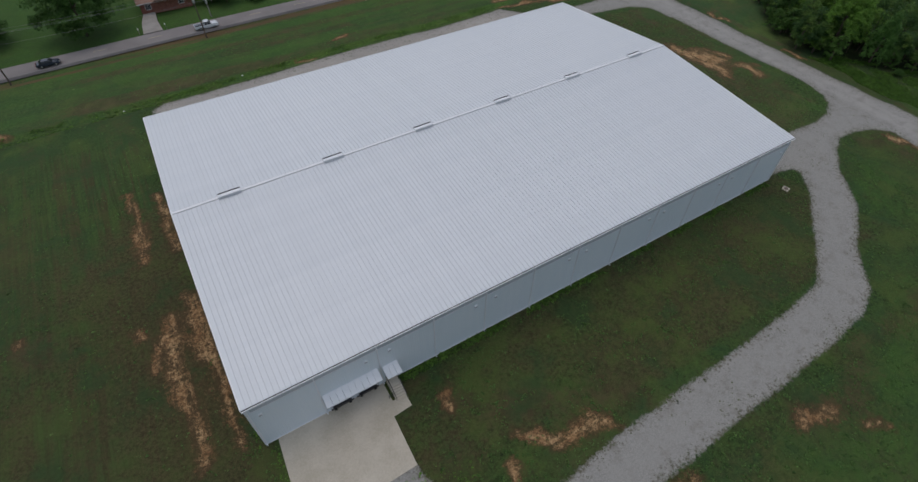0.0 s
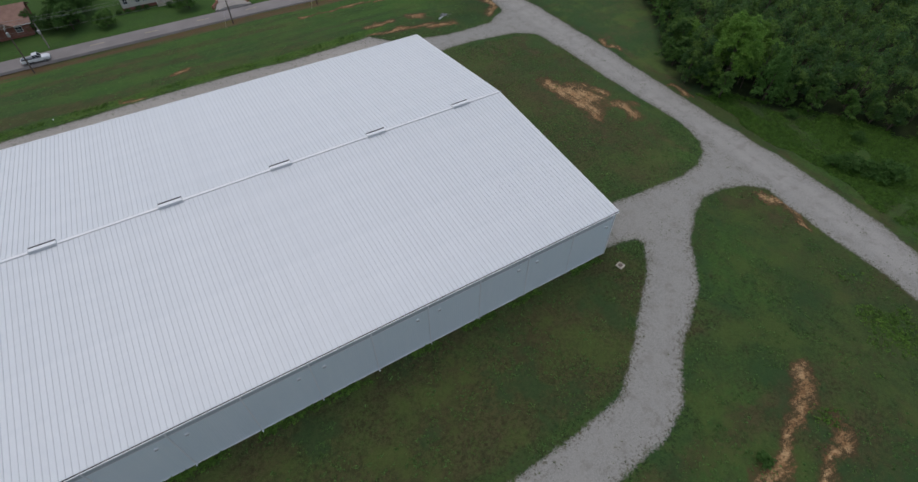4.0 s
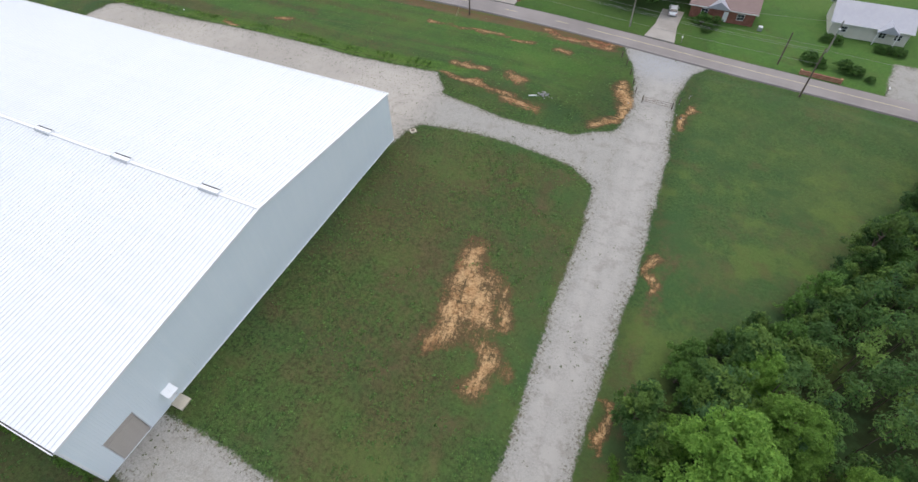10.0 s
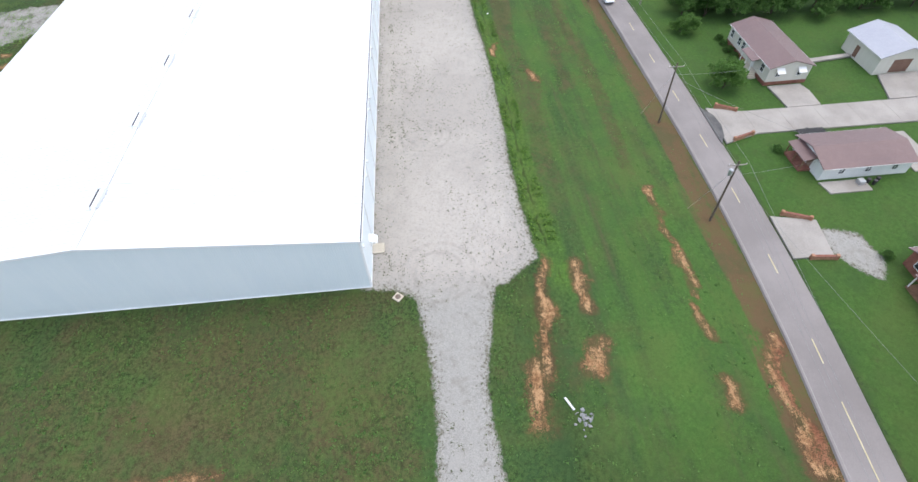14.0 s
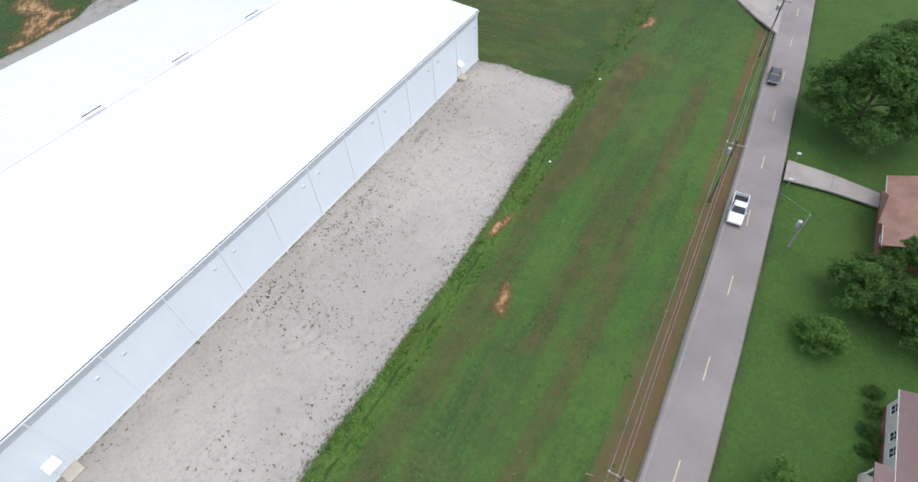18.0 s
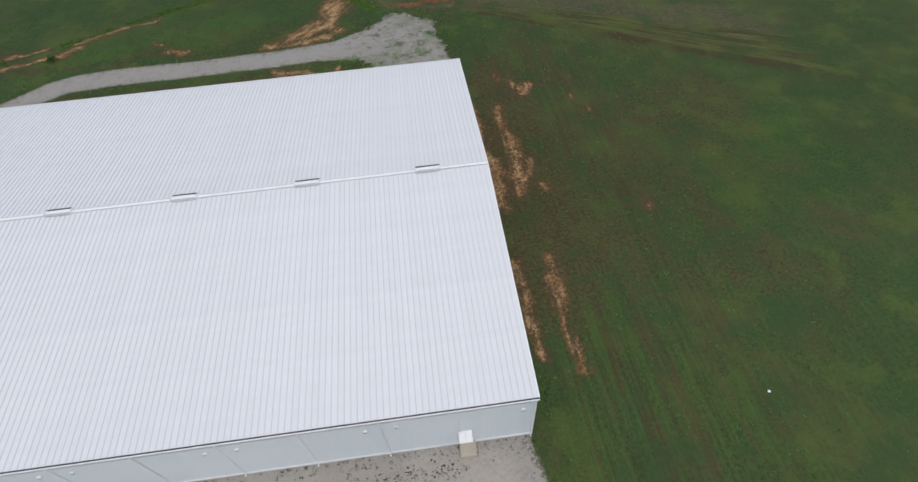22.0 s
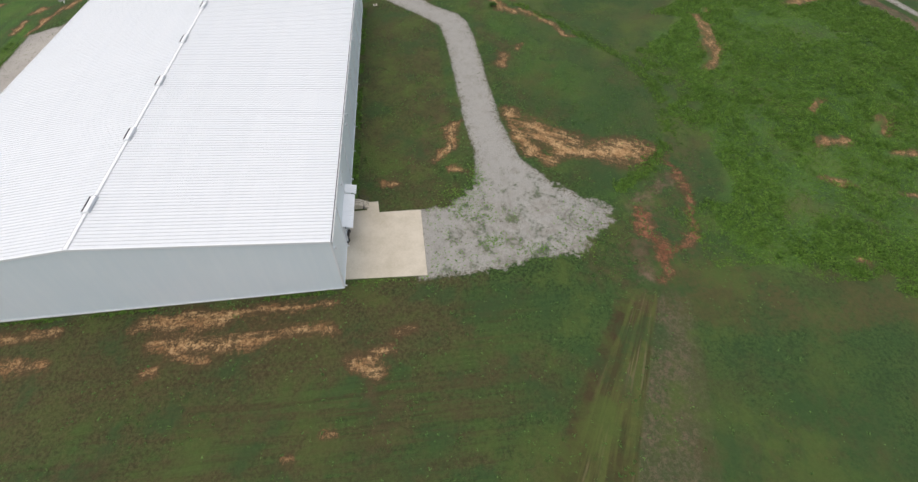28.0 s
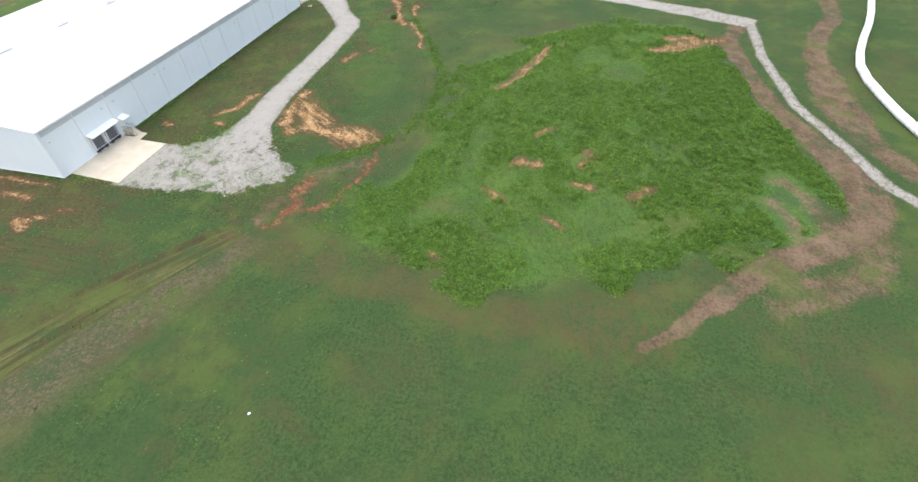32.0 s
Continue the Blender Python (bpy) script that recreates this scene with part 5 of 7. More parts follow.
# roof deck and panels
for side in (0, 1):
    def rp(s, up):
        y = s if side == 0 else WIDE - s
        return (y, EAVE + (RIDGE - EAVE) * s / (WIDE / 2) + up)
    Geo().prism([rp(0.02, -0.10), rp(0.02, -0.012), rp(WIDE / 2, -0.012), rp(WIDE / 2, -0.10)], 0, 0.03, LONG - 0.03).put("roof_deck", SEAM_PAINT, hall)
for x0, x1 in ((-0.05, 0.07), (LONG - 0.07, LONG + 0.05)):
    for side in (0, 1):
        q = [(s if side == 0 else WIDE - s, EAVE + (RIDGE - EAVE) * s / (WIDE / 2) + u) for s, u in ((0, -0.22), (0, 0.09), (WIDE / 2, 0.09), (WIDE / 2, -0.22))]
        Geo().prism(q, 0, x0, x1).put("rake_trim", TRIM, hall, "white rake trim")
# ridge cap and vents
Geo().prism([(WIDE / 2 - 0.22, RIDGE + 0.045), (WIDE / 2 - 0.22, RIDGE + 0.075), (WIDE / 2 - 0.05, RIDGE + 0.125), (WIDE / 2 + 0.05, RIDGE + 0.125), (WIDE / 2 + 0.22, RIDGE + 0.075), (WIDE / 2 + 0.22, RIDGE + 0.045)], 0, -0.04, LONG + 0.04).put("ridge_cap", TRIM, hall, "white ridge cap")
for side in (-1, 1):
    yy = sorted((WIDE / 2 + side * 0.225, WIDE / 2 + side * 0.31))
    Geo().box(0.05, yy[0], RIDGE - 0.02, LONG - 0.05, yy[1], RIDGE + 0.052).put("cap_closure", GALV, hall, "grey metal closure strip")
for n in range(6):
    cx = 7.75 + 15.24 * n
    v = new("ridge_vent")
    v.parent = hall
    v.matrix_world = pose(cx, WIDE / 2, RIDGE)
    v["label"] = "raised metal ridge vent with dark throats"
    # throat block and inner wing strips are coloured dark as the vent's inside shade
    Geo().prism([(-0.50, 0.04), (-0.40, 0.16), (0.40, 0.16), (0.50, 0.04)], 0, -1.50, 1.50).put("vent_throat", GAP_SHADE, v)
    Geo().prism([(-0.30, 0.24), (-0.28, 0.28), (0, 0.33), (0.28, 0.28), (0.30, 0.24)], 0, -1.50, 1.50).put("vent_cap", TRIM, v)
    for s in (-1, 1):
        Geo().prism([(s * 0.50, 0.03), (s * 0.48, 0.03), (s * 0.41, 0.37), (s * 0.45, 0.37)], 0, -1.53, 1.53).put("vent_wing", SEAM_PAINT, v)
        Geo().prism([(s * 0.465, 0.05), (s * 0.45, 0.05), (s * 0.385, 0.35), (s * 0.405, 0.35)], 0, -1.50, 1.50).put("wing_shade", GAP_SHADE, v)
    for s in (-1.56, 1.535):
        Geo().prism([(-0.50, 0.03), (-0.43, 0.36), (0.43, 0.36), (0.50, 0.03)], 0, s, s + 0.025).put("vent_end", TRIM, v)

# doors
def lap_door(name, x0, x1, z0, z1, y, face, material, label):
    leaf = Geo().box(x0, y + 0.062, z0, x1, y + 0.09, z1).put(name, material, hall, label)
    n = max(4, int((z1 - z0) / 0.5))
    h = (z1 - z0) / n
    for k in range(n):
        Geo().box(x0, y, z0 + k * h, x1, y + 0.06, z0 + (k + 1) * h - 0.015, 0.012).put("door_section", material, leaf)
    return leaf


for n, (a, b, z0, z1) in enumerate(DOCKS):
    lap_door("dock_door", a + 0.06, b - 0.06, z0 + 0.02, z1 - 0.05, Y0 + 0.1, -1, DOCK_GREY, "grey recessed dock door")
    for x in (a - 0.32, b):
        Geo().box(x, Y0 - 0.30, z0, x + 0.32, Y0 - 0.004, z1 + 0.2, 0.03).put("dock_seal", BLACK_RUBBER if n < 0 else SEAM_PAINT, hall, "grey dock door side seal")
    Geo().box(a - 0.3, Y0 - 0.28, z0 - 0.42, b + 0.3, Y0 - 0.004, z0 - 0.04, 0.02).put("dock_leveller", RAIL_STEEL, hall, "dark steel dock leveller lip")
    for x in (a + 0.1, b - 0.4):
        Geo().box(x, Y0 - 0.42, z0 - 0.55, x + 0.3, Y0 - 0.29, z0 - 0.1, 0.02).put("dock_bumper", BLACK_RUBBER, hall, "black rubber dock bumper")
roll = Geo().box(X1 - 0.17, 2.46, BASE + 0.70, X1 - 0.141, 6.09, 4.39).put("roll_up_door", TAN_DOOR, hall, "closed tan roll-up door")
for k in range(9):
    z = BASE + 0.72 + k * 0.405
    Geo().box(X1 - 0.138, 2.5, z, X1 - 0.07, 6.05, z + 0.39, 0.012).put("door_slat", TAN_DOOR, roll)
for y in (2.36, 6.1):
    Geo().box(X1 - 0.05, y, BASE + 0.6, X1 + 0.03, y + 0.1, 4.5).put("door_jamb", SEAM_PAINT, hall)
for (x, y, ax) in ((15.9, Y0, 0), (6.8, Y1, 0), (85.2, Y1, 0), (X1, 9.3, 1)):
    z0 = 0.55 if x == 15.9 else 0.2
    if ax == 0:
        yy = (Y0 + 0.08, Y0 + 0.13) if y == Y0 else (Y1 - 0.13, Y1 - 0.08)
        d = Geo().box(x + 0.03, yy[0], z0 + 0.02, x + (1.07 if x == 15.9 else 0.97), yy[1], z0 + 2.05, 0.01).put("walk_door", TRIM, hall, "closed white walk door")
        Geo().tube((x + 0.86, yy[0] - 0.05, z0 + 1.0), (x + 0.86, yy[1] + 0.05, z0 + 1.0), 0.03).put("door_knob", RAIL_STEEL, d)
    else:
        d = Geo().box(X1 - 0.13, y + 0.03, z0 + 0.02, X1 - 0.08, y + 0.97, z0 + 2.05, 0.01).put("walk_door", TRIM, hall, "closed white walk door")
        Geo().tube((X1 - 0.18, y + 0.86, z0 + 1.0), (X1 - 0.03, y + 0.86, z0 + 1.0), 0.03).put("door_knob", RAIL_STEEL, d)


def canopy(x0, x1, reach, z, out, label):
    """A small ribbed steel canopy on a wall; out: the wall's outward direction."""
    c = new("canopy")
    c.parent = hall
    c["label"] = label
    ox, oy = out
    if oy:
        wy = Y0 if oy < 0 else Y1
        place = lambda s, d, h: (s, wy + oy * d, h)
    else:
        place = lambda s, d, h: (X1 + d, s, h)
    def plate(g, a, b, d0, d1, z0, z1, t):
        g.loft([[place(a, d0, z0), place(b, d0, z0), place(b, d1, z1), place(a, d1, z1)], [place(a, d0, z0 + t), place(b, d0, z0 + t), place(b, d1, z1 + t), place(a, d1, z1 + t)]])
    n = max(2, round((x1 - x0) / 0.75))
    w = (x1 - x0) / n
    for k in range(n):
        g = Geo()
        plate(g, x0 + k * w, x0 + (k + 1) * w - 0.03, 0.01, reach, z + 0.45, z, 0.03)
        for r in (0.04, 0.28, 0.5):
            plate(g, x0 + k * w + r, x0 + k * w + r + 0.06, 0.01, reach, z + 0.481, z + 0.031, 0.035)
        g.put("canopy_panel", TRIM, c)
    g = Geo()
    plate(g, x0, x1, reach - 0.04, reach + 0.04, z - 0.10, z - 0.10, 0.10)
    g.put("fascia", TRIM, c)
    for s in (x0 + 0.05, x1 - 0.1):
        g = Geo()
        plate(g, s, s + 0.06, 0.01, reach - 0.05, z - 0.5, z - 0.06, 0.06)
        g.put("bracket", TRIM, c)
    return c


canopy(7.9, 15.0, 1.5, 3.3, (0, -1), "ribbed white canopy over the dock doors")
canopy(15.6, 17.6, 1.6, 2.95, (0, -1), "ribbed white canopy over the stair door")
canopy(6.6, 8.0, 1.0, 2.4, (0, 1), "small ribbed white door canopy")
canopy(85.0, 86.4, 1.0, 2.4, (0, 1), "small ribbed white door canopy")
canopy(9.1, 10.5, 1.0, 2.4, (1, 0), "small ribbed white door canopy")
# wall lights
for y, s in ((Y0, -1), (Y1, 1)):
    for x in [1.4, 90.2] + [X0 + BAY * k + d for k in range(2, 11, 2) for d in (-1.55, 1.5)]:
        wl = new("wall_light")
        wl.parent = hall
        wl.matrix_world = pose(x, y, 6.45, 0, 0, 0 if s < 0 else 180)
        wl["label"] = "small white wall light"
        Geo().box(-0.22, -0.16, -0.16, 0.22, 0, 0.18, 0.03).put("light_housing", TRIM, wl)
        Geo().box(-0.18, -0.20, -0.14, 0.18, -0.161, 0.08, 0.02).put("light_lens", GALV, wl)

# dock slab, stoops, stair
slab("dock_slab", [(0.9, -11.4), (14.3, -11.1), (14.55, -4.6), (17.1, -4.4), (17.1, -2.7), (15.3, -2.7), (15.3, 0.06), (1.6, 0.06)], -1.0, -0.42, CONCRETE, "pale stained concrete dock apron", "concrete slab")
stair = thing("dock_stair", "concrete dock stair with dark steel handrails", "stair", (15.7, -0.02, -0.42))
Geo().box(0, -1.5, -0.05, 1.45, 0, 0.92, 0.02).put("landing", CONCRETE, stair)
for k in range(5):
    Geo().box(0, -1.5 - 0.30 * (k + 1), -0.05, 1.45, -1.5 - 0.30 * k - 0.004, 0.92 - 0.16 * (k + 1), 0.015).put("step", CONCRETE, stair)
for x in (0.05, 1.40):
    h = Geo()
    h.pipe([(x, -0.1, 1.85), (x, -1.5, 1.85), (x, -3.0, 1.05)], [0.025] * 3, 6)
    h.pipe([(x, -0.1, 1.4), (x, -1.5, 1.4), (x, -3.0, 0.6)], [0.02] * 3, 6)
    h.put("handrail", RAIL_STEEL, stair)
    for y, z, t in ((-0.1, 0.92, 1.85), (-0.8, 0.92, 1.85), (-1.5, 0.92, 1.85), (-2.25, 0.44, 1.45), (-3.0, 0.1, 1.05)):
        Geo().tube((x, y, z), (x, y, t), 0.025, n=6).put("rail_post", RAIL_STEEL, stair)
bl = thing("guard_rail", "low dark pipe rail beside the dock stair", "guard rail", (15.1, -2.2, -0.42))
for p in (((0, 0, 0), (0, 0, 0.9)), ((0.5, -0.1, 0), (0.5, -0.1, 0.9)), ((0, 0, 0.88), (0.5, -0.1, 0.88)), ((0, 0, 0.45), (0.5, -0.1, 0.45))):
    Geo().tube(p[0], p[1], 0.04, n=6).put("rail_pipe", RAIL_STEEL, bl)
for nm, b in (("door_stoop", (6.3, WIDE - 0.125, -0.9, 8.0, WIDE + 1.55, 0.12)), ("door_stoop", (84.5, WIDE - 0.125, -0.6, 86.2, WIDE + 1.5, 0.15)), ("door_stoop", (LONG - 0.125, 9.0, -0.5, LONG + 1.55, 10.5, 0.15))):
    tagged(Geo().box(*b, 0.02).put(nm, CONCRETE), "tan concrete door stoop against the warehouse wall", "stoop", "door stoops")

# ---- leaves, clumps, trees ----
def leaf_rows(rng, centers, normals, size, long=1.5):
    """One kite-shaped leaf a row, lying across its normal."""
    n = len(centers)
    nrm = normals / (np.linalg.norm(normals, axis=1, keepdims=True) + 1e-9)
    ref = rng.normal(size=(n, 3))
    a = np.cross(nrm, ref)
    a /= np.linalg.norm(a, axis=1, keepdims=True) + 1e-9
    b = np.cross(nrm, a)
    s = size[:, None]
    bend = nrm * s * 0.18
    v = np.stack([centers - a * s * long * 0.5 - bend, centers + b * s * 0.5, centers + a * s * long * 0.5 - bend, centers - b * s * 0.5], 1)
    return v.reshape(-1, 3)


def leaf_mesh(name, verts, material):
    return raw_mesh(name, verts, np.arange(len(verts)).reshape(-1, 4), 4, material)


def tri_mesh(name, verts, material):
    """The same leaves with three corners each, for crowns that stay far off."""
    v = verts.reshape(-1, 4, 3)[:, :3].reshape(-1, 3)
    return raw_mesh(name, v, np.arange(len(v)).reshape(-1, 3), 3, material)


def crown_rows(rng, blobs, per_area, leaf):
    """Leaves over lumpy crown clumps: rows of x, y, z, radius, squash."""
    out = []
    for x, y, z, r, q in blobs:
        n = max(20, int(per_area * 4 * math.pi * r * r))
        d = rng.normal(size=(n, 3))
        d /= np.linalg.norm(d, axis=1, keepdims=True)
        d[:, 2] = np.where(d[:, 2] < -0.35, -d[:, 2], d[:, 2])
        rad = r * (1.0 - 0.45 * rng.rand(n) ** 2.2) * (0.76 + 0.48 * rng.rand(n))
        c = np.array([x, y, z]) + d * rad[:, None] * np.array([1, 1, q])
        out.append(leaf_rows(rng, c, d * 0.7 + rng.normal(size=(n, 3)) * 0.5 + np.array([0, 0, 0.7]), leaf * (0.6 + 0.8 * rng.rand(n))))
    return np.concatenate(out)


def blobs_for(rng, height, spread, base, count, size):
    rows = [(0, 0, base + (height - base) * 0.5, spread * 0.42, 0.9)]
    for k in range(count):
        a, h = rng.rand() * 2 * math.pi, rng.rand()
        out = spread * (0.95 - 0.75 * h ** 1.6) * (0.55 + 0.45 * rng.rand())
        rows.append((out * math.cos(a), out * math.sin(a), base + (height - base) * (0.12 + 0.82 * h), size * (0.7 + 0.6 * rng.rand()), 0.8))
    return rows


def sprigs(rng, rows):
    """Breaks each clump of a crown into smaller leafy sprigs of uneven reach."""
    out = []
    for x, y, z, r, q in rows:
        for k in range(7):
            a, up = rng.rand() * 2 * math.pi, rng.uniform(-0.35, 1.0)
            d = r * rng.uniform(0.45, 1.0)
            flat = d * math.sqrt(max(0.0, 1 - up * up))
            out.append((x + flat * math.cos(a), y + flat * math.sin(a), z + d * up * q, r * rng.uniform(0.24, 0.5), 0.85))
    return out


def tree(name, seed, height, spread, base, count, size, leaf, density, leaves, label, category, at, group=""):
    rng = np.random.RandomState(seed)
    top = thing(name, label, category, at, 0, group)
    rows = blobs_for(rng, height, spread, base, count, size)
    g = Geo()
    r0 = 0.03 * height
    g.pipe([(0, 0, -0.3), (0.02 * height, 0, height * 0.25), (0, 0.02 * height, height * 0.55), (0, 0, height * 0.85)], [r0, r0 * 0.75, r0 * 0.45, r0 * 0.12], 8)
    g.put("trunk", BARK, top, smooth=True)
    limbs = Geo()
    for x, y, z, r, q in rows[1:1 + min(9, count)]:
        z0 = max(base * 0.6, z - 0.45 * math.hypot(x, y) - 0.6)
        limbs.pipe([(0, 0, z0), (x * 0.5, y * 0.5, (z0 + z) / 2 - 0.1), (x, y, z)], [r0 * 0.4, r0 * 0.25, r0 * 0.06], 5)
    limbs.put("limbs", BARK, top, smooth=True)
    ob = new("crown", tri_mesh("crown", crown_rows(rng, sprigs(rng, rows), density, leaf), leaves))
    ob.parent = top
    return top


def planted(ob, x, y, s, turn):
    return copy_thing(ob, pose(x, y, lift1(x, y) - 0.05, 0, 0, turn) @ Matrix.Diagonal((s, s, s * (0.9 + 0.2 * ((turn * 7) % 10) / 10), 1)))


# the tall light-green tree and cedar at the corner of the woods
LIGHT_TREE = tree("broadleaf_tree", 3, 15.0, 6.4, 1.4, 90, 1.5, 0.25, 12.0, LEAF_LIGHT, "tall light-green broadleaf tree at the corner of the woods", "tree", (146.8, 24.0, lift1(146, 24)))
for x, y, s, a in ((152.6, 30.5, 0.8, 60), (155.5, 21.5, 0.66, 150), (161, 27, 0.7, 250), (150.5, 37.5, 0.55, 310), (142.6, 25.5, 0.5, 200)):
    planted(LIGHT_TREE, x, y, s, a)
cedar_top = thing("cedar_tree", "feathery green cedar beside the light-green tree", "tree", (148.8, 15.2, lift1(148, 15)))
Geo().pipe([(0, 0, -0.3), (0, 0, 4), (0, 0, 9.4)], [0.26, 0.16, 0.03], 8).put("trunk", BARK, cedar_top)
crng = np.random.RandomState(12)
sprays = []
for k in range(260):
    h = crng.rand() ** 0.8
    a, out = crng.rand() * 2 * math.pi, (0.3 + 3.9 * (1 - h)) * (0.35 + 0.75 * crng.rand())
    sprays.append((out * math.cos(a), out * math.sin(a), 0.9 + 10.2 * h + 0.2 * out, 0.30 + 0.28 * crng.rand(), 1.8))
cr = new("crown", leaf_mesh("crown", crown_rows(crng, sprays, 26.0, 0.15), LEAF_CEDAR))
cr.parent = cedar_top

# model trees for the edge of the woods, copied along it
E1 = tree("woodland_tree", 21, 7.5, 2.6, 0.9, 18, 1.2, 0.27, 11.0, LEAF_WOODS, "young broadleaf tree at the edge of the woods", "tree", (150, 40, lift1(150, 40)), "trees at the edge of the woods")
E2 = tree("woodland_tree", 22, 5.8, 2.2, 0.5, 15, 1.05, 0.27, 11.0, LEAF_LAWN, "lighter young tree at the edge of the woods", "tree", (141.5, 20.5, lift1(141, 20)), "trees at the edge of the woods")
E3 = tree("woodland_tree", 23, 10.5, 3.0, 1.5, 20, 1.35, 0.27, 11.0, LEAF_WOODS, "taller dark tree in the woods", "tree", (176, 84, lift1(176, 84)), "trees at the edge of the woods")
erng = random.Random(5)
walked = []
ring = WOODS[11:] + WOODS[:10]
for (ax, ay), (bx, by) in zip(ring, ring[1:]):
    n = max(1, int(math.hypot(bx - ax, by - ay) / 3.6))
    for k in range(n):
        s = (k + erng.random() * 0.6) / n
        nx, ny = (by - ay), -(bx - ax)
        d = math.hypot(nx, ny)
        for inward in (1.2, 4.2):
            x, y = ax + (bx - ax) * s, ay + (by - ay) * s
            for sign in (1, -1):
                tx, ty = x + sign * nx / d * inward, y + sign * ny / d * inward
                if inside_of(np.array([tx]), np.array([ty]), WOODS)[0] > 0.5 and tx < 200 and math.hypot(tx - 147.5, ty - 20) > 6.5:
                    walked.append((tx, ty))
                    break
for k, (x, y) in enumerate(walked[:110]):
    m = (E1, E2, E2 if y < 45 else E1, E3 if y > 60 else E1, E2)[k % 5]
    planted(m, x + erng.uniform(-0.8, 0.8), y + erng.uniform(-0.8, 0.8), erng.uniform(0.6, 1.1), erng.uniform(0, 360))

# the woods behind: a closed stand of small crowns
wrng = np.random.RandomState(31)
wx, wy = wrng.uniform(138, 250, 9000), wrng.uniform(-50, 112, 9000)
keep = inside_of(wx, wy, WOODS) > 5.0
wx, wy = wx[keep], wy[keep]
order, taken = [], {}
for k in range(len(wx)):
    c = (int(wx[k] // 2.15), int(wy[k] // 2.15))
    if c not in taken:
        taken[c] = 1
        order.append(k)
order = order[:1900]
parts_v, stems = [], Geo()
for k in order:
    x, y = wx[k], wy[k]
    far = x > 205
    h = 3.6 + 3.8 * wrng.rand() + (3.0 if wrng.rand() < 0.06 else 0) + 2.5 * smooth01((y - 55) / 25)
    r = 1.1 + 0.6 * wrng.rand()
    if wrng.rand() < 0.35:
        r, h = r * 0.75, h + 0.8
    rows = [(x, y, h - r * 0.8, r, 1.25), (x + wrng.uniform(-0.9, 0.9), y + wrng.uniform(-0.9, 0.9), h - r * 1.6, r * 0.95, 0.9), (x + wrng.uniform(-0.5, 0.5), y + wrng.uniform(-0.5, 0.5), h + 0.1, r * 0.5, 1.2)]
    parts_v.append(crown_rows(wrng, rows, 2.4 if far else (6.4 if x < 185 else 4.2), 0.60 if far else (0.31 if x < 185 else 0.36)))
    if not far:
        stems.tube((x, y, lift1(x, y) - 0.2), (x, y, h - r), 0.09, 0.05, 4)
woods = new("woods", tri_mesh("woods", np.concatenate(parts_v), LEAF_WOODS))
tagged(woods, "dense young mixed woods of small dark-green crowns", "woods", kind="stuff")
tagged(stems.put("woodland_stems", BARK), "thin bare stems under the woods", "stems", kind="stuff")

# trees and shrubs on the lawns across the road
OAK = tree("oak_tree", 41, 13.5, 9.8, 1.2, 84, 2.4, 0.36, 6.5, LEAF_OAK, "large dark-green spreading oak on a lawn", "tree", (-7.4, 122.8, -0.2))
planted(OAK, -29, 130, 0.75, 70)
planted(OAK, 119.8, 130.8, 1.05, 130)
planted(OAK, 127.5, 137.5, 0.9, 220)
planted(OAK, 108.5, 142, 0.6, 20)
LAWN = tree("lawn_tree", 42, 4.6, 3.4, 0.5, 24, 1.35, 0.24, 16.0, LEAF_LAWN, "rounded mid-green tree on a mown lawn", "tree", (55.0, 122.4, -0.2), "lawn trees")
planted(LAWN, 35.2, 122.9, 0.82, 40)
HEDGE = tree("hedge_tree", 43, 5.2, 3.9, 0.3, 22, 1.5, 0.27, 13.0, LEAF_OAK, "dark-green tree in an overgrown hedge row", "tree", (27.5, 125.2, -0.2), "hedge row trees")
for k, (x, y, s) in enumerate([(22.5, 128.5, 0.9), (27.5, 130.5, 1.1), (24.5, 134, 1.05), (28, 137, 1.2), (24.8, 140.5, 1.1), (28.5, 144.5, 1.2), (25.6, 149, 1.1), (29, 153, 1.2), (26, 158, 1.2), (29.5, 163, 1.15), (27, 168, 1.2), (30, 174, 1.1), (17.5, 131, 0.75), (28, 180, 1.2), (31, 187, 1.2)]):
    planted(HEDGE, x + 1.4, y - 1.0, s, 37 * k)
SHRUB = tree("shrub", 44, 1.7, 1.15, 0.1, 12, 0.6, 0.19, 26.0, LEAF_OAK, "rounded dark-green garden shrub", "shrub", (135.6, 119.7, -0.2), "garden shrubs")
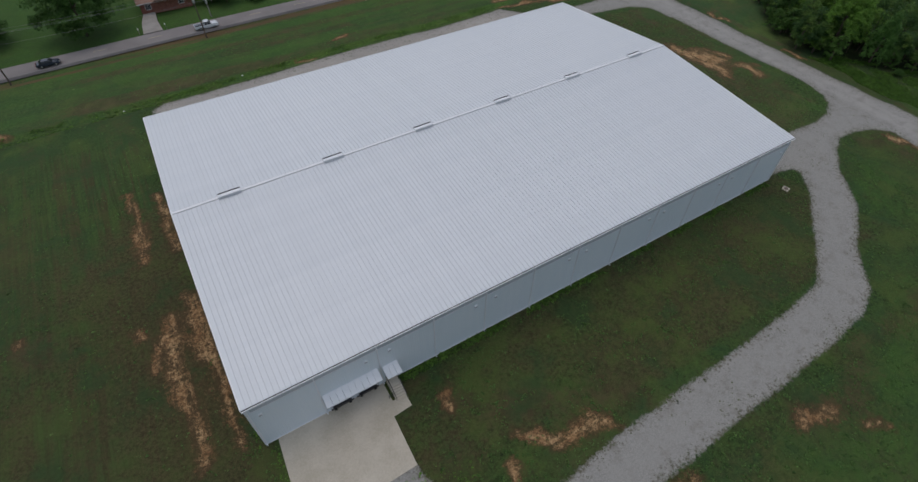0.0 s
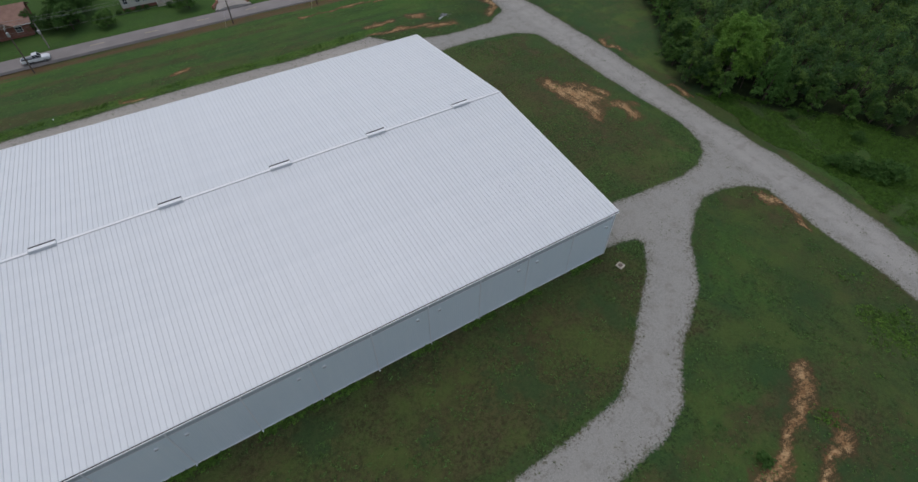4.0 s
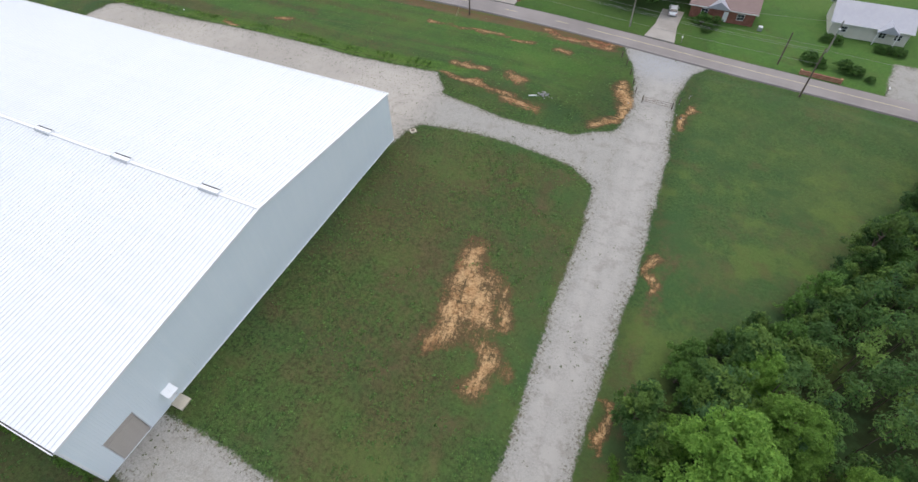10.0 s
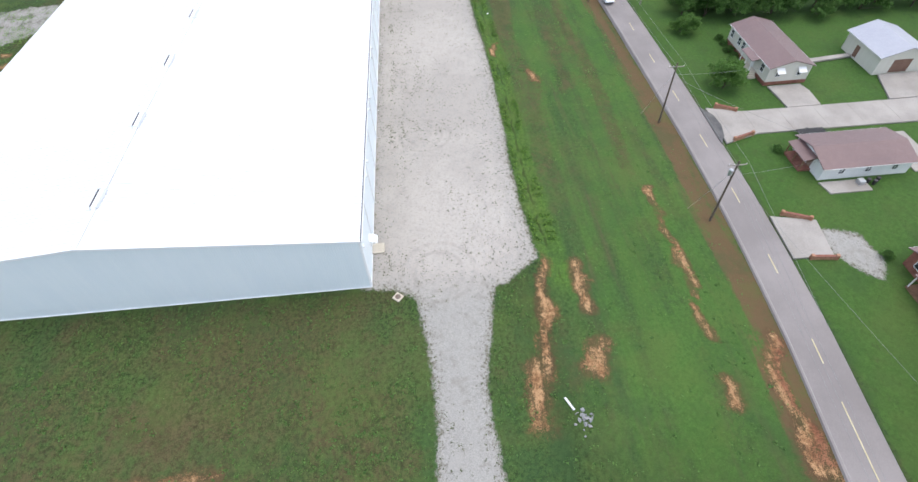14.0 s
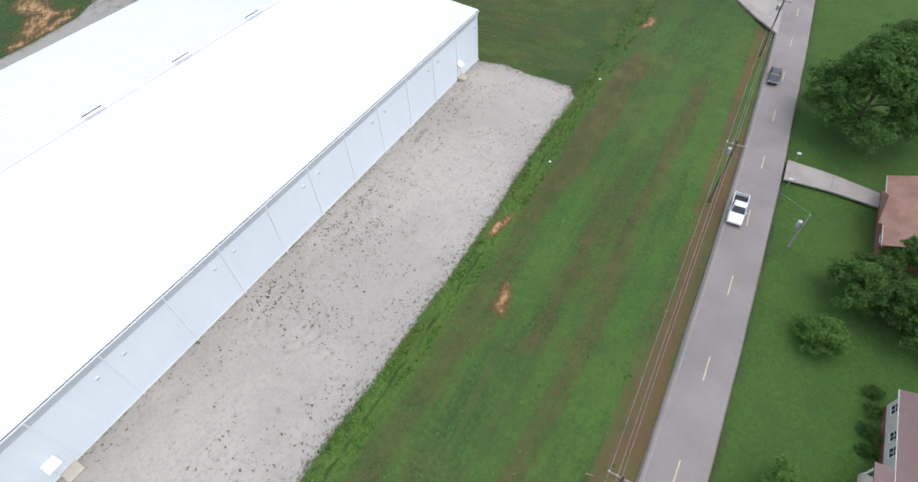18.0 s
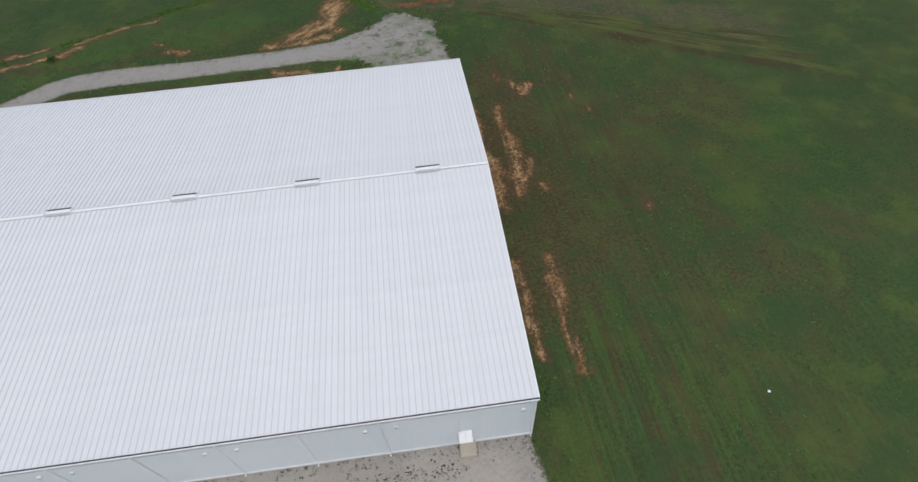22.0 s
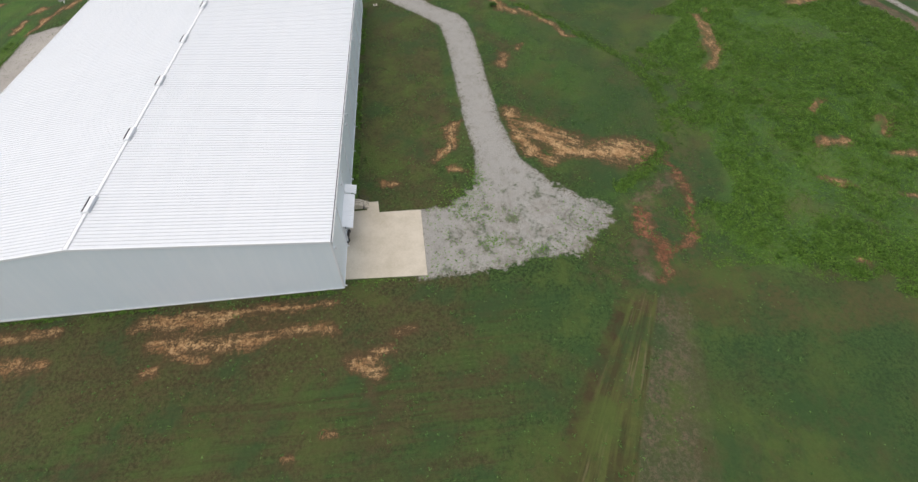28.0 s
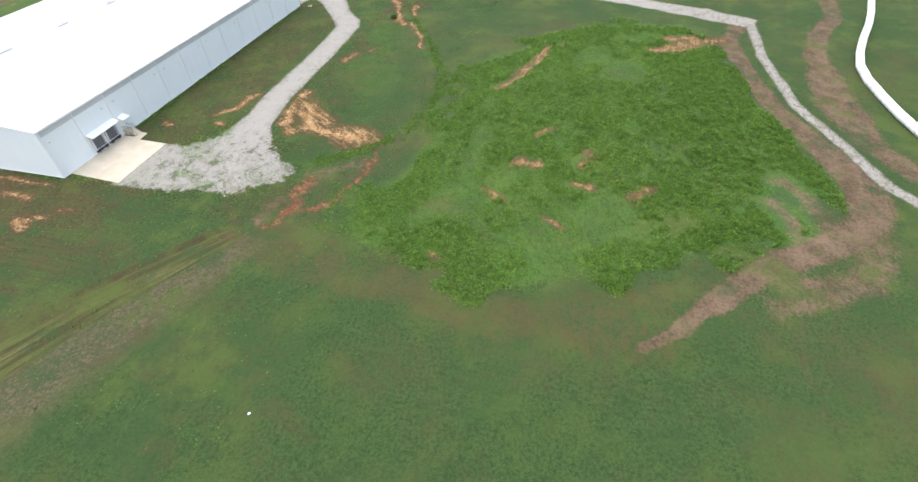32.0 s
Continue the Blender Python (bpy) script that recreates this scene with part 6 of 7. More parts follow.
for k, (x, y, s) in enumerate([(155.6, 114.4, 1.3), (157.4, 113.5, 1.0), (161.6, 113.2, 1.3), (163.6, 112.4, 1.1), (166.0, 110.8, 0.7), (178.5, 110.2, 1.3), (158.6, 124.2, 0.9), (160.6, 124.0, 0.9), (168, 123.4, 0.8), (169.8, 123.2, 0.8),
                             (171.6, 123.2, 1.0), (38.5, 128.6, 0.65), (40.6, 128.6, 0.6), (43.4, 128.5, 0.7), (45.4, 128.5, 0.6), (51.0, 126.4, 0.75), (72.6, 123.4, 0.6), (94.2, 127.0, 0.6), (108.4, 134.5, 0.9), (134.0, 122.4, 1.2),
                             (136.5, 122.0, 1.3), (94.3, 131.5, 0.6), (148.5, 8.5, 0.9), (143.0, -7.0, 1.6), (141.6, -5.2, 1.2), (146.2, -12.3, 1.9), (144.8, -9.6, 1.3), (148.2, -11.2, 1.2), (152.5, -3.0, 1.0), (140.0, -28, 1.0), (86.0, -33.0, 0.7)]):
    planted(SHRUB, x, y, s, 53 * k)
for x, y, s, a in ((-103, 30, 0.8, 40), (-108, 44, 0.9, 100), (-101, 52, 0.7, 190), (-112, 20, 0.9, 260), (-96, 64, 0.7, 320), (-118, 34, 0.95, 10)):
    planted(OAK, x, y, s, a)
planted(OAK, -98, 76, 0.75, 15)
planted(OAK, -108, 88, 0.85, 75)
planted(OAK, -120, 66, 0.9, 145)


def scatter(rng, n, x0, x1, y0, y1, test):
    x, y = rng.uniform(x0, x1, n), rng.uniform(y0, y1, n)
    ok = test(x, y)
    return x[ok], y[ok]


def clump_rows(rng, x, y, size, leaves, rise):
    """Low clumps of leaves on the ground at x, y."""
    z = lift(x, y)
    xs, ys, zs, ss = (np.repeat(a, leaves) for a in (x, y, z, size))
    n = len(xs)
    a, d = rng.rand(n) * 2 * math.pi, np.sqrt(rng.rand(n))
    c = np.stack([xs + ss * d * np.cos(a), ys + ss * d * np.sin(a), zs + ss * rise * (0.25 + rng.rand(n)) * (1.1 - d)], 1)
    nr = np.stack([0.8 * d * np.cos(a), 0.8 * d * np.sin(a), 1.0 + 0.6 * rng.rand(n)], 1) + rng.normal(size=(n, 3)) * 0.25
    return leaf_rows(rng, c, nr, np.minimum(ss * (0.45 + 0.45 * rng.rand(n)), 0.13 + 0.15 * rng.rand(n)))


hall_box = lambda x, y: (x > -0.1) & (x < LONG + 0.1) & (y > -0.1) & (y < WIDE + 0.1)
slab_box = lambda x, y: (x > 0.5) & (x < 17.4) & (y > -11.8) & (y < 0.2)
r = np.random.RandomState(51)
open_grass = lambda x, y: (gravel_at(x, y) < -0.5) & ~hall_box(x, y) & ~slab_box(x, y) & (y < 109) & (inside_of(x, y, WOODS) < 0)
# grass clumps near the hall
gx, gy = scatter(r, 110000, -40, 142, -60, 108, open_grass)
bare = np.zeros(gx.shape)
for rows in (SOIL_EAST, SOIL_NORTH, SOIL_WEST, SOIL_SOUTH):
    bare = np.maximum(bare, strokes(gx, gy, rows))
den = value_noise(gx, gy, 6.0, 61) * 0.5 + value_noise(gx, gy, 1.8, 62) * 0.5 - 0.35 * bare
ok = (den > 0.50) & ((gy < 82) | (r.rand(len(gy)) < 0.35)) & (gx < 132) & ((gx > -3) | (r.rand(len(gx)) < 0.22))
gx, gy = gx[ok][:36000], gy[ok][:36000]
tagged(new("grass_clumps", leaf_mesh("grass_clumps", clump_rows(r, gx, gy, 0.10 + 0.26 * r.rand(len(gx)) ** 2, 5, 0.35), LEAF_GRASS)), "coarse grass clumps scattered over the mown ground", "grass", kind="stuff")
# broadleaf weeds on the mound and beside the drive
gx, gy = scatter(r, 210000, -14, 100, -142, -50, lambda x, y: (inside_of(x, y, WEEDS) > 0.3 + 9 * (value_noise(x, y, 5.0, 91) - 0.55)) & (np.maximum(strokes(x, y, SOIL_MOUND), np.maximum(strokes(x, y, MUDDY), strokes(x, y, DIRT_WAYS))) < 0.45))
den = value_noise(gx, gy, 9.0, 63) * 0.7 + value_noise(gx, gy, 2.5, 64) * 0.5
band = smooth01((4.0 - np.abs(inside_of(gx, gy, WEEDS) - 5)) / 4) * 0.3 + smooth01((gx - 45) / 20) * 0.15
ok = (den + band > 0.55 * r.rand(len(den))) & (np.hypot((gx - 21) / 8, (gy + 127) / 6) > 0.5 + 0.7 * r.rand(len(den)))
gx, gy, wd = gx[ok][:74000], gy[ok][:74000], (den + band)[ok][:74000]
steep = smooth01((-100 - gy) / 12) * smooth01((66 - np.abs(gx - 36)) / 20)
tall = ((wd > 0.62) & (r.rand(len(wd)) < 0.05)) | (r.rand(len(wd)) < 0.12 * steep)
bush = [(x, y, z + 0.2, s, 0.8) for x, y, z, s in zip(gx[tall], gy[tall], lift(gx[tall], gy[tall]), 0.3 + 0.5 * r.rand(tall.sum()) ** 2)]
tagged(new("tall_weeds", tri_mesh("tall_weeds", crown_rows(r, bush[:2600], 15.0, 0.2), LEAF_WEED)), "taller leafy weeds standing out of the mound", "weeds", kind="stuff")
tagged(new("mound_weeds", tri_mesh("mound_weeds", clump_rows(r, gx, gy, (0.12 + 0.62 * r.rand(len(gx)) ** 2.4) * (0.42 + 0.58 * smooth01((wd - 0.45) / 0.3) + 0.55 * smooth01((wd - 0.72) / 0.2)), 8, 0.7), LEAF_WEED)), "knee-high bright-green broadleaf weeds over a low mound", "weeds", kind="stuff")
gx, gy = scatter(r, 150000, 130, 172, -60, 38, lambda x, y: (inside_of(x, y, BANK) > -6.0) & (inside_of(x, y, WOODS) < 2.0) & (gravel_at(x, y) < -1.2 - 3.0 * value_noise(x, y, 5.0, 93)) & ((inside_of(x, y, BANK) > 0.2) | (x > 140) & (y < 22)))
den = value_noise(gx, gy, 6.0, 65) * 0.8 + value_noise(gx, gy, 2.0, 66) * 0.4 + 0.25 * smooth01((143 - gx + gy * 0.3) / 8)
ok = den > 0.25 + 0.3 * r.rand(len(den))
gx, gy = gx[ok][:46000], gy[ok][:46000]
tagged(new("bank_weeds", tri_mesh("bank_weeds", clump_rows(r, gx, gy, 0.14 + 0.7 * r.rand(len(gx)) ** 2.6, 9, 0.9), LEAF_BANK)), "tall bright weeds along the bank of the drive", "weeds", kind="stuff")
# weeds along the hall's south wall, the north ditch and the strip by the drive
ditch_x = r.uniform(-60, 96, 2000)
ring_at = r.randint(0, len(RING) - 1, 3000), r.rand(3000)
ring_a, ring_b = np.array(RING)[ring_at[0]], np.array(RING)[ring_at[0] + 1]
ring_p = ring_a + (ring_b - ring_a) * ring_at[1][:, None] + r.normal(size=(3000, 2)) * 0.75
gx = np.concatenate([ring_p[:, 0], r.uniform(17, 91, 1500), r.uniform(-0.6, -0.2, 500) * 1.0, ditch_x, r.normal(117, 2.6, 900)])
gy = np.concatenate([ring_p[:, 1], -0.15 - 0.9 * r.rand(1500) ** 2, r.uniform(0, 61, 500), ditch_y(ditch_x) + np.sign(r.normal(size=2000)) * (0.5 + 1.1 * r.rand(2000)), -30 + r.normal(size=900) * 4])
ok = (gravel_at(gx, gy) < -0.3) & (value_noise(gx, gy, 4.0, 67) > 0.4)
gx, gy = gx[ok], gy[ok]
tagged(new("verge_weeds", leaf_mesh("verge_weeds", clump_rows(r, gx, gy, 0.14 + 0.3 * r.rand(len(gx)) ** 2, 7, 0.8), LEAF_WEED)), "bright weeds along the wall, the ditch and the drive", "weeds", kind="stuff")
# small dark weeds in the gravel
gx, gy = scatter(r, 110000, -2, 137, -60, 108, lambda x, y: (gravel_at(x, y) > 0.2) & ~hall_box(x, y) & ~slab_box(x, y))
den = value_noise(gx, gy, 5.0, 68) * 0.6 + value_noise(gx, gy, 1.5, 69) * 0.5
thick = 0.16 * ((gy > 62) & (gx < 92)) + 0.08 * ((gx < 30) & (gy < -12)) + 0.10 * smooth01((gy - 76) / 5) * (gx < 92) + 0.30 * smooth01((0.9 - np.abs(gravel_at(gx, gy) - 0.6)) / 0.8)
ok = (den + thick > 0.68) & (r.rand(len(gx)) < 0.6)
lane_x = r.uniform(3, 90, 2600)
lane_x = lane_x[value_noise(lane_x, np.zeros(len(lane_x)), 5.0, 94) > 0.45]
lane_y = WIDE + 2.2 + 0.8 * value_noise(lane_x, np.ones(len(lane_x)), 9.0, 95) + r.choice([0.0, 0.0, 1.9, 4.4], len(lane_x)) + 0.35 * r.normal(size=len(lane_x))
gx, gy = np.concatenate([gx[ok][:11000], r.uniform(0.5, 91, 700), lane_x]), np.concatenate([gy[ok][:11000], WIDE + 0.1 + 1.1 * r.rand(700) ** 2, lane_y])
tagged(new("gravel_weeds", leaf_mesh("gravel_weeds", clump_rows(r, gx, gy, 0.05 + 0.15 * r.rand(len(gx)) ** 2.8, 5, 0.6), LEAF_DRY)), "small dark weeds growing through the gravel", "weeds", kind="stuff")

# green weeds over the worn end of the apron
gx = np.concatenate([r.normal(15.5, 2.2, 700), r.uniform(1, 14.5, 260), r.normal(8, 3.0, 420), r.uniform(1.2, 5, 260), r.uniform(0.4, 2.0, 200), r.normal(6.4, 0.9, 260), r.normal(11.5, 1.0, 200), r.normal(4.0, 0.7, 160), r.normal(21, 1.6, 260)])
gy = np.concatenate([r.normal(-18, 2.6, 700), r.normal(-14, 2.2, 260), r.normal(-35.5, 2.5, 420), r.uniform(-36, -12, 260), r.uniform(-12, -0.6, 200), r.normal(-21.7, 1.6, 260), r.normal(-21.1, 2.2, 200), r.normal(-28, 2.5, 160), r.normal(-20.8, 0.7, 260)])
ok = ~((gx > 0.7) & (gy > -11.8)) | (gx < 1.3)
gx, gy = gx[ok], gy[ok]
tagged(new("apron_weeds", leaf_mesh("apron_weeds", clump_rows(r, gx, gy, 0.05 + 0.15 * r.rand(len(gx)) ** 2.4, 8, 0.6), LEAF_BANK)), "green weeds spreading over the worn end of the gravel", "weeds", kind="stuff")

# ---- utility poles and wires ----
def pole(x, y, height, arm, drum, timber, label, turn=0):
    z = lift1(x, y)
    p = thing("utility_pole", label, "utility pole", (x, y, z), turn, "utility poles")
    Geo().tube((0, 0, -0.4), (0, 0, height), 0.17, 0.11, 10).put("post", timber, p)
    if arm:
        Geo().box(-0.06, -1.2, height - 0.75, 0.06, 1.2, height - 0.62, 0.01).put("crossarm", GREY_POLE, p)
        for yy in (-1.1, -0.45, 1.1):
            Geo().pipe([(0, yy, height - 0.62), (0, yy, height - 0.5), (0, yy, height - 0.42)], [0.03, 0.06, 0.03], 6).put("insulator", WHITE_PAINT, p)
    if drum:
        Geo().pipe([(-0.02, -0.42, height - 2.3), (-0.02, -0.42, height - 2.25), (-0.02, -0.42, height - 1.45), (-0.02, -0.42, height - 1.35)], [0.24, 0.28, 0.28, 0.14], 12).put("transformer", GALV, p, "grey transformer drum")
    return p


pole(85.2, 107.7, 10.9, True, True, WOOD_POLE, "dark timber utility pole with a grey transformer")
pole(62.8, 108.2, 11.0, True, False, WOOD_POLE, "dark timber utility pole with a crossarm")
pole(17.9, 107.6, 11.0, True, True, WOOD_POLE, "dark timber utility pole with a grey transformer")
pole(-24.2, 106.9, 11.0, True, True, WOOD_POLE, "dark timber utility pole with a grey transformer")
pole(120.1, 115.3, 6.6, False, False, GREY_POLE, "grey leaning utility pole beside a driveway", 10)
pole(154.4, 101.4, 9.5, False, False, WOOD_POLE, "dark timber utility pole beside the road")
pole(84.7, 149.0, 9.5, False, False, WOOD_POLE, "dark timber pole standing in a lawn")
pole(150.1, 111.2, 6.5, False, False, WOOD_POLE, "thin dark pole in a lawn")
pole(158.8, 119.6, 6.5, False, True, GREY_POLE, "pole with a pale meter can among shrubs")
pole(21.6, 118.2, 6.0, False, True, GREY_POLE, "short leaning pole with a pale can")


WIRE_METAL = surface("weathered_aluminium_wire", (0.20, 0.20, 0.195), (0.30, 0.30, 0.29), 0.6, 0.2, 1.0, 8.0, 0.05)


def wire(p0, p1, sag, name="overhead_wire"):
    g = Geo()
    a, b = Vector(p0), Vector(p1)
    pts = [a.lerp(b, s / 12) - Vector((0, 0, sag * 4 * (s / 12) * (1 - s / 12))) for s in range(13)]
    g.pipe(pts, [0.018] * 13, 4)
    return tagged(g.put(name, WIRE_METAL), "pale sagging overhead wire between poles", "overhead wire", "overhead wires")


line = [(154.4, 101.4, 8.8), (85.2, 107.7, 10.35), (62.8, 108.2, 10.4), (17.9, 107.6, 10.4), (-24.2, 106.9, 10.4), (-140, 101.0, 10.4)]
for p, q in zip(line, line[1:]):
    for dy, dz in ((-1.1, 0), (1.1, 0), (-0.45, 0), (0.1, -2.6)):
        wire((p[0], p[1] + dy, p[2] + dz), (q[0], q[1] + dy, q[2] + dz), 0.012 * math.hypot(q[0] - p[0], q[1] - p[1]))
for p, q in (((85.2, 107.7, 8.3), (120.1, 115.3, 6.2)), ((120.1, 115.3, 6.4), (158.8, 119.6, 6.0)), ((154.4, 101.4, 8.8), (230, 94, 9.5)), ((62.8, 108.2, 8.4), (54.8, 129.5, 3.15)), ((62.8, 108.2, 8.1), (72.4, 126.0, 2.75)), ((85.2, 107.7, 8.0), (78.5, 126.0, 2.75)), ((17.9, 107.6, 8.2), (21.6, 118.2, 5.6)), ((120.1, 115.3, 6.3), (105.5, 128.4, 2.95))):
    wire(p, q, 0.3)
for x, y in ((85.2, 107.7), (62.8, 108.2)):
    gw = thing("guy_wire", "slanting guy wire with a yellow guard beside a pole", "guy wire", (x - 2.3, y - 2.4, lift1(x - 2.3, y - 2.4)), 0, "guy wires")
    Geo().tube((0, 0, 0), (2.2, 2.3, 8.6), 0.015, n=5).put("cable", GALV, gw)
    Geo().tube((0, 0, -0.1), (0.55, 0.58, 2.1), 0.05, n=6).put("guard", LINE_PAINT, gw, "yellow plastic guard")

# ---- gate, pads, box, rocks, bales ----
gate = thing("pipe_gate", "closed rusty pipe gate across the gravel drive", "gate", (128.4, 88.6, lift1(128, 88)), -2)
for zz in (0.35, 0.75, 1.15):
    Geo().tube((0.1, 0, zz), (5.0, 0, zz), 0.035, n=6).put("rail", RUSTY, gate)
for xx in (0.1, 2.5, 5.0):
    Geo().tube((xx, 0, 0.33), (xx, 0, 1.17), 0.035, n=6).put("upright", RUSTY, gate)
Geo().tube((0.1, 0, 0.35), (2.5, 0, 1.15), 0.025, n=6).put("brace", RUSTY, gate)
Geo().tube((2.5, 0, 1.15), (5.0, 0, 0.35), 0.025, n=6).put("brace", RUSTY, gate)
for xx in (-0.1, 5.25):
    Geo().tube((xx, 0, -0.3), (xx, 0, 1.5), 0.10, 0.09, 8).put("gate_post", WOOD_POLE, gate)
for x, y in ((126.6, 91.0), (125.6, 93.6), (124.4, 96.6), (123.0, 99.6), (121.4, 102.4), (134.6, 90.5)):
    f = thing("fence_post", "short dark timber post beside the drive", "fence post", (x, y, lift1(x, y)), 0, "drive posts")
    Geo().pipe([(0, 0, -0.3), (0, 0, 1.25), (0, 0, 1.32)], [0.09, 0.085, 0.04], 8).put("post", WOOD_POLE, f)


def manhole(x, y, turn):
    m = thing("manhole", "square pale concrete manhole pad with a rusty round lid", "manhole", (x, y, lift1(x, y)), turn, "manholes")
    Geo().box(-0.54, -0.54, -0.3, 0.54, 0.54, 0.14, 0.04).put("pad", CONCRETE, m)
    Geo().pipe([(0, 0, 0.13), (0, 0, 0.20), (0, 0, 0.22)], [0.36, 0.35, 0.31], 18).put("lid", RUSTY, m, "rusty round iron lid")


manhole(91.95, -3.1, 12)
manhole(93.55, 64.2, 50)
cb = thing("concrete_box", "white precast concrete box with a round dark hole on top", "concrete box", (154.6, -24.2, lift1(154, -24)), 22)
Geo().box(-0.9, -0.74, -0.2, 0.9, 0.74, 0.95, 0.05).put("shell", WHITE_PAINT, cb)
Geo().box(-0.98, -0.82, 0.954, 0.98, 0.82, 1.12, 0.04).put("cover", WHITE_PAINT, cb)
Geo().pipe([(0, 0, 1.115), (0, 0, 1.15)], [0.32, 0.29], 16).put("hole_lid", RUSTY, cb, "rusty brown round lid")


def rock(rng, s):
    me = bpy.data.meshes.new("rock")
    bm = bmesh.new()
    bmesh.ops.create_icosphere(bm, subdivisions=2, radius=s)
    for v in bm.verts:
        v.co *= 0.75 + 0.5 * rng.random()
        v.co.z *= 0.6
    bm.to_mesh(me)
    bm.free()
    me.materials.append(STONE)
    return me


rr = random.Random(8)
rock_models = [rock(rr, s) for s in (0.09, 0.13, 0.17, 0.23)]
for k in range(34):
    x, y = rr.gauss(111.2, 0.5), rr.gauss(83.8, 0.42)
    ob = new("rock", rock_models[k % 4])
    ob.matrix_world = pose(x, y, lift1(x, y) + 0.05, rr.uniform(0, 60), rr.uniform(0, 60), rr.uniform(0, 360))
    tagged(ob, "pale grey rock in a small pile on the grass", "rock", "rock pile")
for k in range(16):
    x, y = rr.uniform(127.5, 136), rr.gauss(90, 4.5)
    x = rr.choice((rr.uniform(126.0, 127.6), rr.uniform(134.0, 136.2)))
    ob = new("rock", rock_models[k % 2])
    ob.matrix_world = pose(x, y, lift1(x, y) + 0.03, rr.uniform(0, 60), rr.uniform(0, 60), rr.uniform(0, 360))
    tagged(ob, "pale loose rock beside the gravel drive", "rock", "drive rocks")
for x, y in ((-4.4, 83.4), (20.5, 84.6), (-33.3, -59.6), (-27, 60)):
    sc = Geo().loft([[(-0.22, -0.12, 0), (0.05, -0.2, 0.04), (0.25, 0.02, 0), (0.02, 0.18, 0.05)], [(-0.2, -0.1, 0.03), (0.05, -0.18, 0.10), (0.22, 0.02, 0.03), (0.02, 0.16, 0.12)]]).put("plastic_scrap", PLASTIC)
    sc.matrix_world = pose(x, y, lift1(x, y) + 0.02, 0, 0, 40 * x)
    tagged(sc, "crumpled white plastic scrap lying in the grass", "litter", "litter")
pipe_ob = Geo().pipe([(108.6, 82.0, lift1(109, 82) + 0.12), (110.0, 82.7, lift1(110, 82.7) + 0.12)], [0.13, 0.13], 10).put("plastic_pipe", WHITE_PAINT)
tagged(pipe_ob, "short white plastic pipe lying in the grass", "pipe")

# wrapped bales in a long winding row
BALES = [(117, -161.5), (108, -159), (98, -155.8), (88, -152), (79.5, -149.2), (72.5, -147.6), (66.5, -147.6), (60, -148.6), (53, -150), (45, -152.4), (37, -155.5)]
row = thing("wrapped_bale_row", "long winding row of round hay bales wrapped in white plastic", "hay bales", (BALES[0][0], BALES[0][1], 0))
seg = []
for (ax, ay), (bx, by) in zip(BALES, BALES[1:]):
    d = math.hypot(bx - ax, by - ay)
    n = max(1, round(d / 1.5))
    seg += [((ax + (bx - ax) * (k + 0.5) / n, ay + (by - ay) * (k + 0.5) / n), math.degrees(math.atan2(by - ay, bx - ax)), d / n) for k in range(n)]
bale = Geo().pipe([(-0.76, 0, 0.72), (-0.66, 0, 0.72), (0, 0, 0.72), (0.66, 0, 0.72), (0.76, 0, 0.72)], [0.70, 0.82, 0.86, 0.82, 0.70], 14).mesh("bale", PLASTIC)
bale.polygons.foreach_set("use_smooth", [True] * len(bale.polygons))
for (x, y), a, w in seg:
    b = new("bale", bale)
    b.parent = row
    b.matrix_world = pose(x, y, lift1(x, y), 0, 0, a)

# ---- houses across the road ----
def window(parent, x, y, z, w, h, face, trim=None):
    """face: outward direction of the wall, 'x+', 'x-', 'y+' or 'y-'; x, y, z the middle on the wall."""
    turn = {'y-': 0, 'x+': 90, 'y+': 180, 'x-': 270}[face]
    f = Geo()
    for b in ((-w / 2 - 0.07, -0.06, -h / 2 - 0.07, -w / 2, 0.02, h / 2 + 0.07), (w / 2, -0.06, -h / 2 - 0.07, w / 2 + 0.07, 0.02, h / 2 + 0.07), (-w / 2, -0.06, h / 2, w / 2, 0.02, h / 2 + 0.07),
              (-w / 2, -0.08, -h / 2 - 0.07, w / 2, 0.02, -h / 2), (-w / 2, -0.04, -0.025, w / 2, 0.01, 0.025), (-0.02, -0.035, -h / 2, 0.02, 0.01, h / 2)):
        f.box(*b)
    win = f.put("window", trim or WHITE_PAINT, parent)
    win.matrix_local = pose(x, y, z, 0, 0, turn)
    pane = Geo().box(-w / 2, -0.02, -h / 2, w / 2, 0.0, h / 2).put("pane", WINDOW_GLASS, win)
    return win


